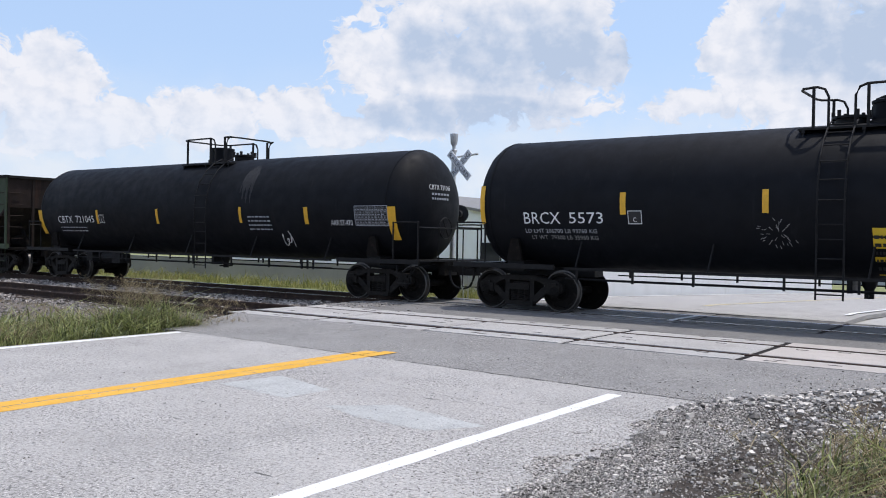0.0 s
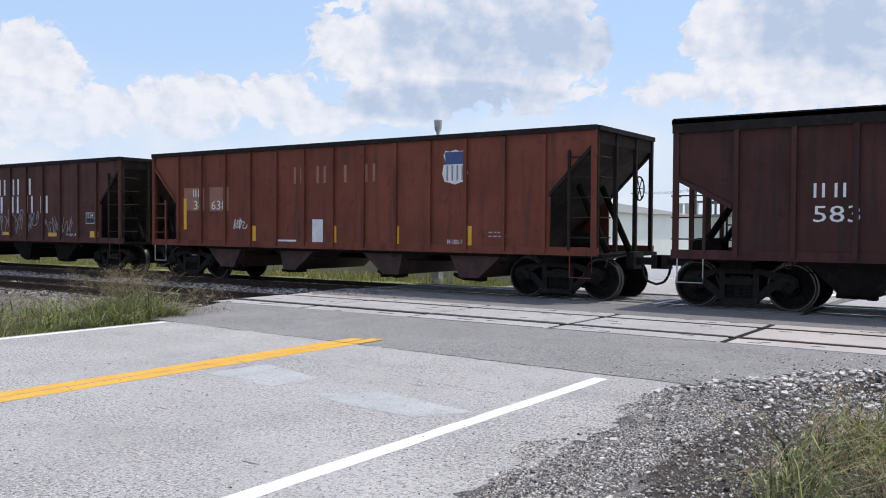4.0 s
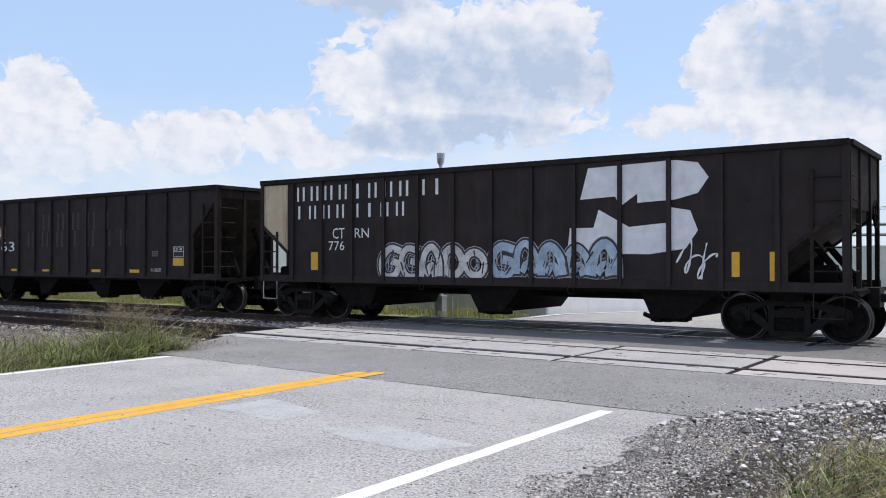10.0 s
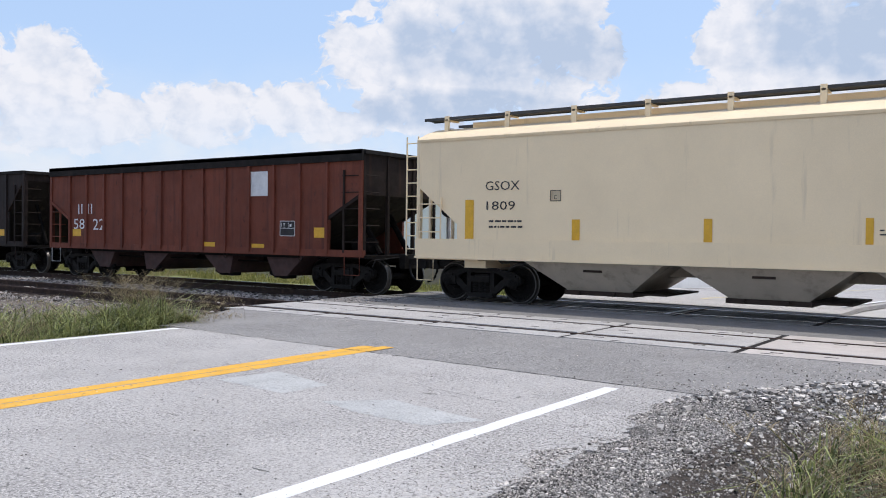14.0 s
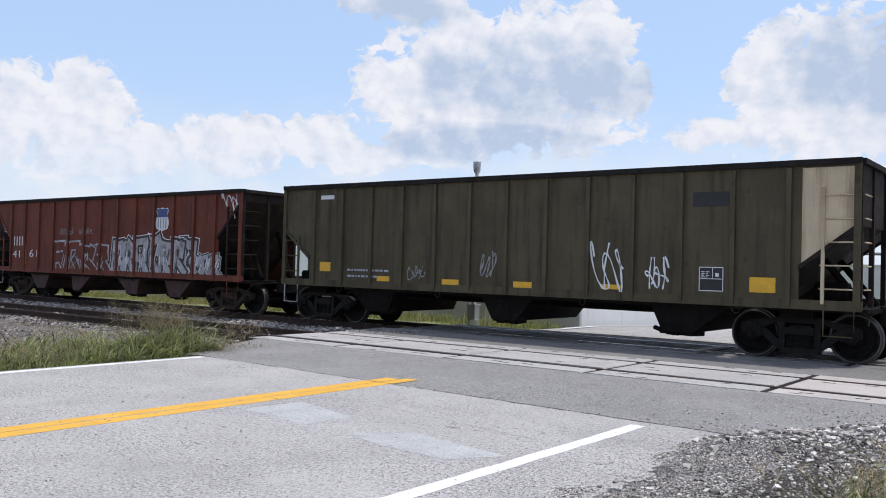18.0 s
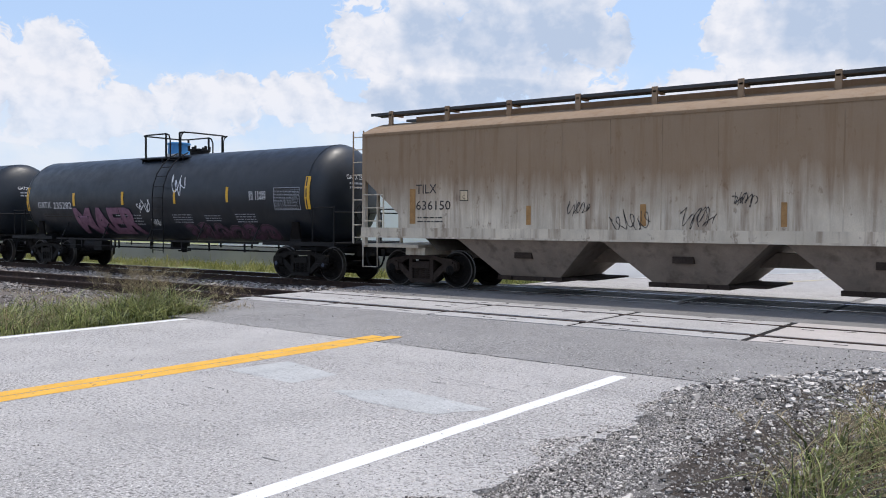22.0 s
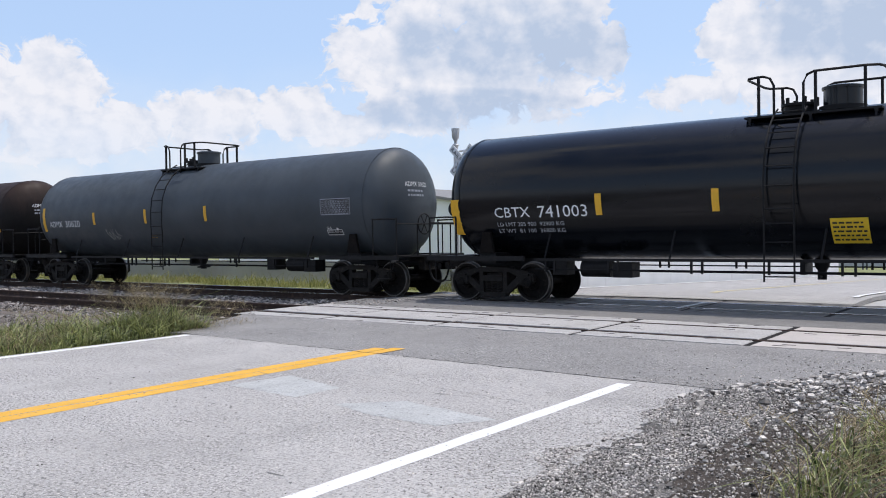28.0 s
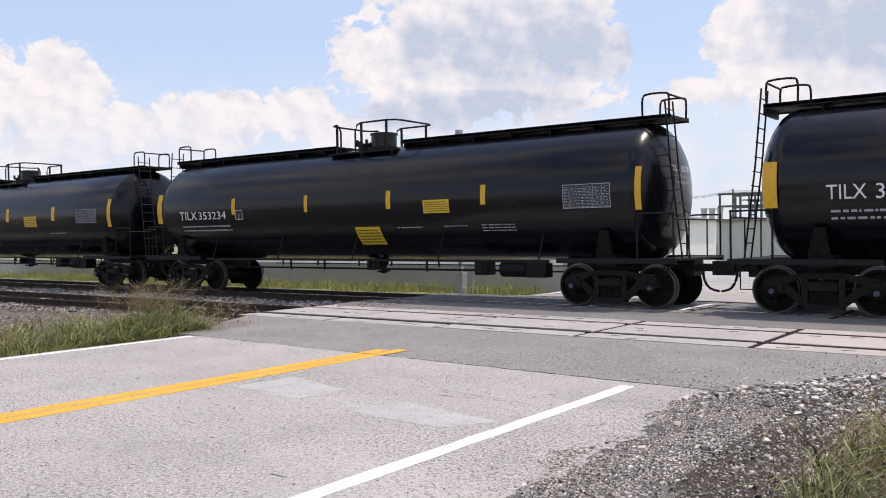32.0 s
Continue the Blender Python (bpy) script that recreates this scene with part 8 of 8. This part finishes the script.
ENDSOOT = material("sooty_car_end", (0.024, 0.017, 0.0145), 0.85, vary=0.35, scale=2, dirt=(0.07, 0.035, 0.022), amount=0.3, streak=1, bump=0.1, spec=0.2)
SOOT = material("sooty_top_edge", (0.022, 0.020, 0.019), 0.9, vary=0.35, scale=3, dirt=(0.06, 0.045, 0.035), amount=0.2, spec=0.15)
C_BEIGE = material("beige_hopper", (0.90, 0.735, 0.49), 0.55, vary=0.05, scale=0.8, dirt=(0.42, 0.34, 0.22), amount=0.1, streak=1, bump=0.05)
# beige darkened so that the shade under the car ends is in its colour
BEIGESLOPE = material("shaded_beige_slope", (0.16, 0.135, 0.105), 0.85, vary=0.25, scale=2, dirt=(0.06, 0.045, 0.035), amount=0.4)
# dirty beige, toned down to hold the shade below the car body
C_BEIGEPIT = material("shaded_beige_outlets", (0.46, 0.40, 0.32), 0.7, vary=0.12, scale=2, dirt=(0.15, 0.12, 0.09), amount=0.3)
C_RUSTY = material("stained_beige_hopper", (0.60, 0.535, 0.43), 0.8, vary=0.18, scale=0.8, dirt=(0.17, 0.10, 0.055), amount=0.52, streak=1, bump=0.1, top_dust=((0.235, 0.147, 0.078), 1.75, 2.75, 0.85), flake=(0.14, 0.085, 0.05), flaked=0.55)
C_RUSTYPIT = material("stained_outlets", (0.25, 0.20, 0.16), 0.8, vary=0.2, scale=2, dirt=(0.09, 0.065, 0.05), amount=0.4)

UP, CN, MPN = (3.40, 2.30, 1.1), (2.55, 1.75, 1.05), (2.6, 2.0, 1.15)


def build_train():
    tank_car("A", "matte black tank car with white lettering", -2.95, 7.45, 1.505, 2.490, P_MATTE, (-1.4, 0.95), (-0.85, -0.38), 9.55)
    tank_car("B", "matte black tank car with scuffed grey patches", -22.19, 7.49, 1.500, 2.485, P_MATTE, (-0.93, 1.4), (0.68, 1.2), 9.62)
    hopper_car("C", "green open hopper car with cream end and white graffiti", -40.15, 6.4, H_GREEN, U_BLACK, 8.42, notch=CN, cream="l")
    hopper_car("D", "sooty dark maroon open hopper car with faded round emblem", -56.95, 6.4, H_SOOT, U_BLACK, 8.4, form="banded", notch=MPN)
    hopper_car("E", "oxide red open hopper car with blue shield emblem", -73.62, 6.27, H_RED, U_RED, 8.3, notch=UP)
    hopper_car("F", "brown open hopper car with rows of white painted blocks", -90.32, 6.47, H_BROWN, U_BLACK, 8.45, notch=UP)
    hopper_car("G", "olive open hopper car with fat white graffiti", -107.14, 6.43, H_OLIVE, U_BLACK, 8.4, notch=CN, cream="l")
    hopper_car("H", "dark green open hopper car with cream end panel", -124, 6.46, H_DGREEN, U_BLACK, 8.45, notch=CN, cream="r")
    hopper_car("I", "dark green open hopper car with white scrawled graffiti", -140.92, 6.47, H_DGREEN, U_BLACK, 8.45, notch=CN, cream="l")
    hopper_car("J", "black-brown open hopper car with large white emblem", -157.73, 6.38, H_BLACK, U_BLACK, 8.38, notch=CN, cream="l")
    hopper_car("K", "sooty black open hopper car with rusty patches", -174.7, 6.44, H_BLACK, U_BLACK, 8.45, notch=UP)
    hopper_car("L", "maroon open hopper car with dark top band", -191.34, 6.2, H_MAROON, U_BLACK, 8.2, form="banded", notch=MPN, band=H_SOOT)
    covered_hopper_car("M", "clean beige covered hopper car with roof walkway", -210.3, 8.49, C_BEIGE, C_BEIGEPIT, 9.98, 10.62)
    hopper_car("N", "rusty red open hopper car with white numbers", -229.35, 6.11, H_RED, U_RED, 8.2, form="banded", notch=MPN)
    hopper_car("O", "sooty black open hopper car with worn painted blocks", -245.94, 6.38, H_BLACK, U_BLACK, 8.4, notch=UP)
    hopper_car("Q", "sooty black open hopper car with blue graffiti", -262.72, 6.42, H_BLACK, U_BLACK, 8.42, notch=UP)
    hopper_car("S", "olive open hopper car with cream ladder end", -279.5, 6.4, H_OLIVE, U_BLACK, 8.4, notch=CN, cream="r")
    hopper_car("T", "oxide red open hopper car with silver graffiti", -296.46, 6.38, H_OXIDE, U_RED, 8.45, notch=UP, steel="rusty")
    tank_car("U", "blue-black tank car with white data table", -314.34, 7.22, 1.440, 2.425, P_BLUE, (-0.34, 1.6), (0.6, 1.2), 9.42)
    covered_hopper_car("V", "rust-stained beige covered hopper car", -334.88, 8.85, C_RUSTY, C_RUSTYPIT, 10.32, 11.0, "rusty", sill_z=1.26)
    tank_car("X", "slate tank car with purple graffiti and blue valve housing", -354.69, 6.66, 1.435, 2.420, P_SLATE, (-1.09, 1.27), (0.5, 1.04), 8.84, can=BLUECAN, cap="blue")
    tank_car("Y", "slate tank car with yellow placard and blue valve housing", -372.28, 6.56, 1.465, 2.450, P_SLATE, (-1.55, 0.96), (-1.0, -0.42), 8.75, can=BLUECAN)
    tank_car("Z", "sooty brown tank car with white leaf emblem", -390.69, 7.47, 1.490, 2.475, P_BROWN, (-1.39, 0.95), (-0.3, 0.25), 9.65)
    tank_car("a", "dark grey tank car with teal graffiti", -409.68, 7.16, 1.435, 2.420, P_DGREY, (-0.58, 1.43), (0.53, 1.08), 9.35)
    tank_car("b", "glossy black tank car with yellow placard", -428.62, 7.44, 1.500, 2.485, P_GLOSS, (-1.54, 0.95), (-0.97, -0.42), 9.6)
    tank_car("c", "grey tank car with worn paint", -447.6, 7.3, 1.505, 2.490, P_GREY, (-1.51, 0.5), (-1.04, -0.48), 9.44)
    tank_car("d", "sooty brown tank car with pale leaf emblem", -466.58, 7.39, 1.510, 2.495, P_BROWN, (-0.55, 1.38), (0.39, 0.94), 9.55)
    for key, x, h in (("e", -485.61, 7.26), ("g", -504.52, 7.28), ("i", -523.3, 7.27)):
        tank_car(key, "glossy black tank car with full-length top walkway", x, h, 1.53, 2.53, P_GLOSS, (-1.25, 1.08), None, 9.43, style="walk", cap="blue")


build_train()


# ---- movement ----
def travelled(t):
    """Metres that the train has rolled since the start."""
    return 14.49 * t + 0.02195 * t * t + 0.0000833 * t ** 3


def motions():
    for ob in [o for o in scene.objects if o.parent is None and o.name.split(".")[0] in ("tank_car", "hopper_car", "covered_hopper_car")]:
        x0 = ob.matrix_basis.translation.x
        walk(ob, [(t, pose(x0 + travelled(t), TRACK_Y, 0)) for t in range(0, 33)])
    for ws, dx, centre in ROLLERS:
        # the wheels turn while their car is near the crossing
        times = [k / FPS for k in range(0, 32 * FPS + 1) if -50 < centre + travelled(k / FPS) < 14]
        if not times:
            continue
        first = travelled(times[0])
        rows = [(t, pose(dx, 0, 0.457, 0, math.degrees((travelled(t) - first) / 0.457), 0)) for t in times]
        if times[0] > 0:
            rows.insert(0, (0.0, rows[0][1]))
        if times[-1] < 32:
            rows.append((32.0, rows[-1][1]))
        walk(ws, rows)


motions()
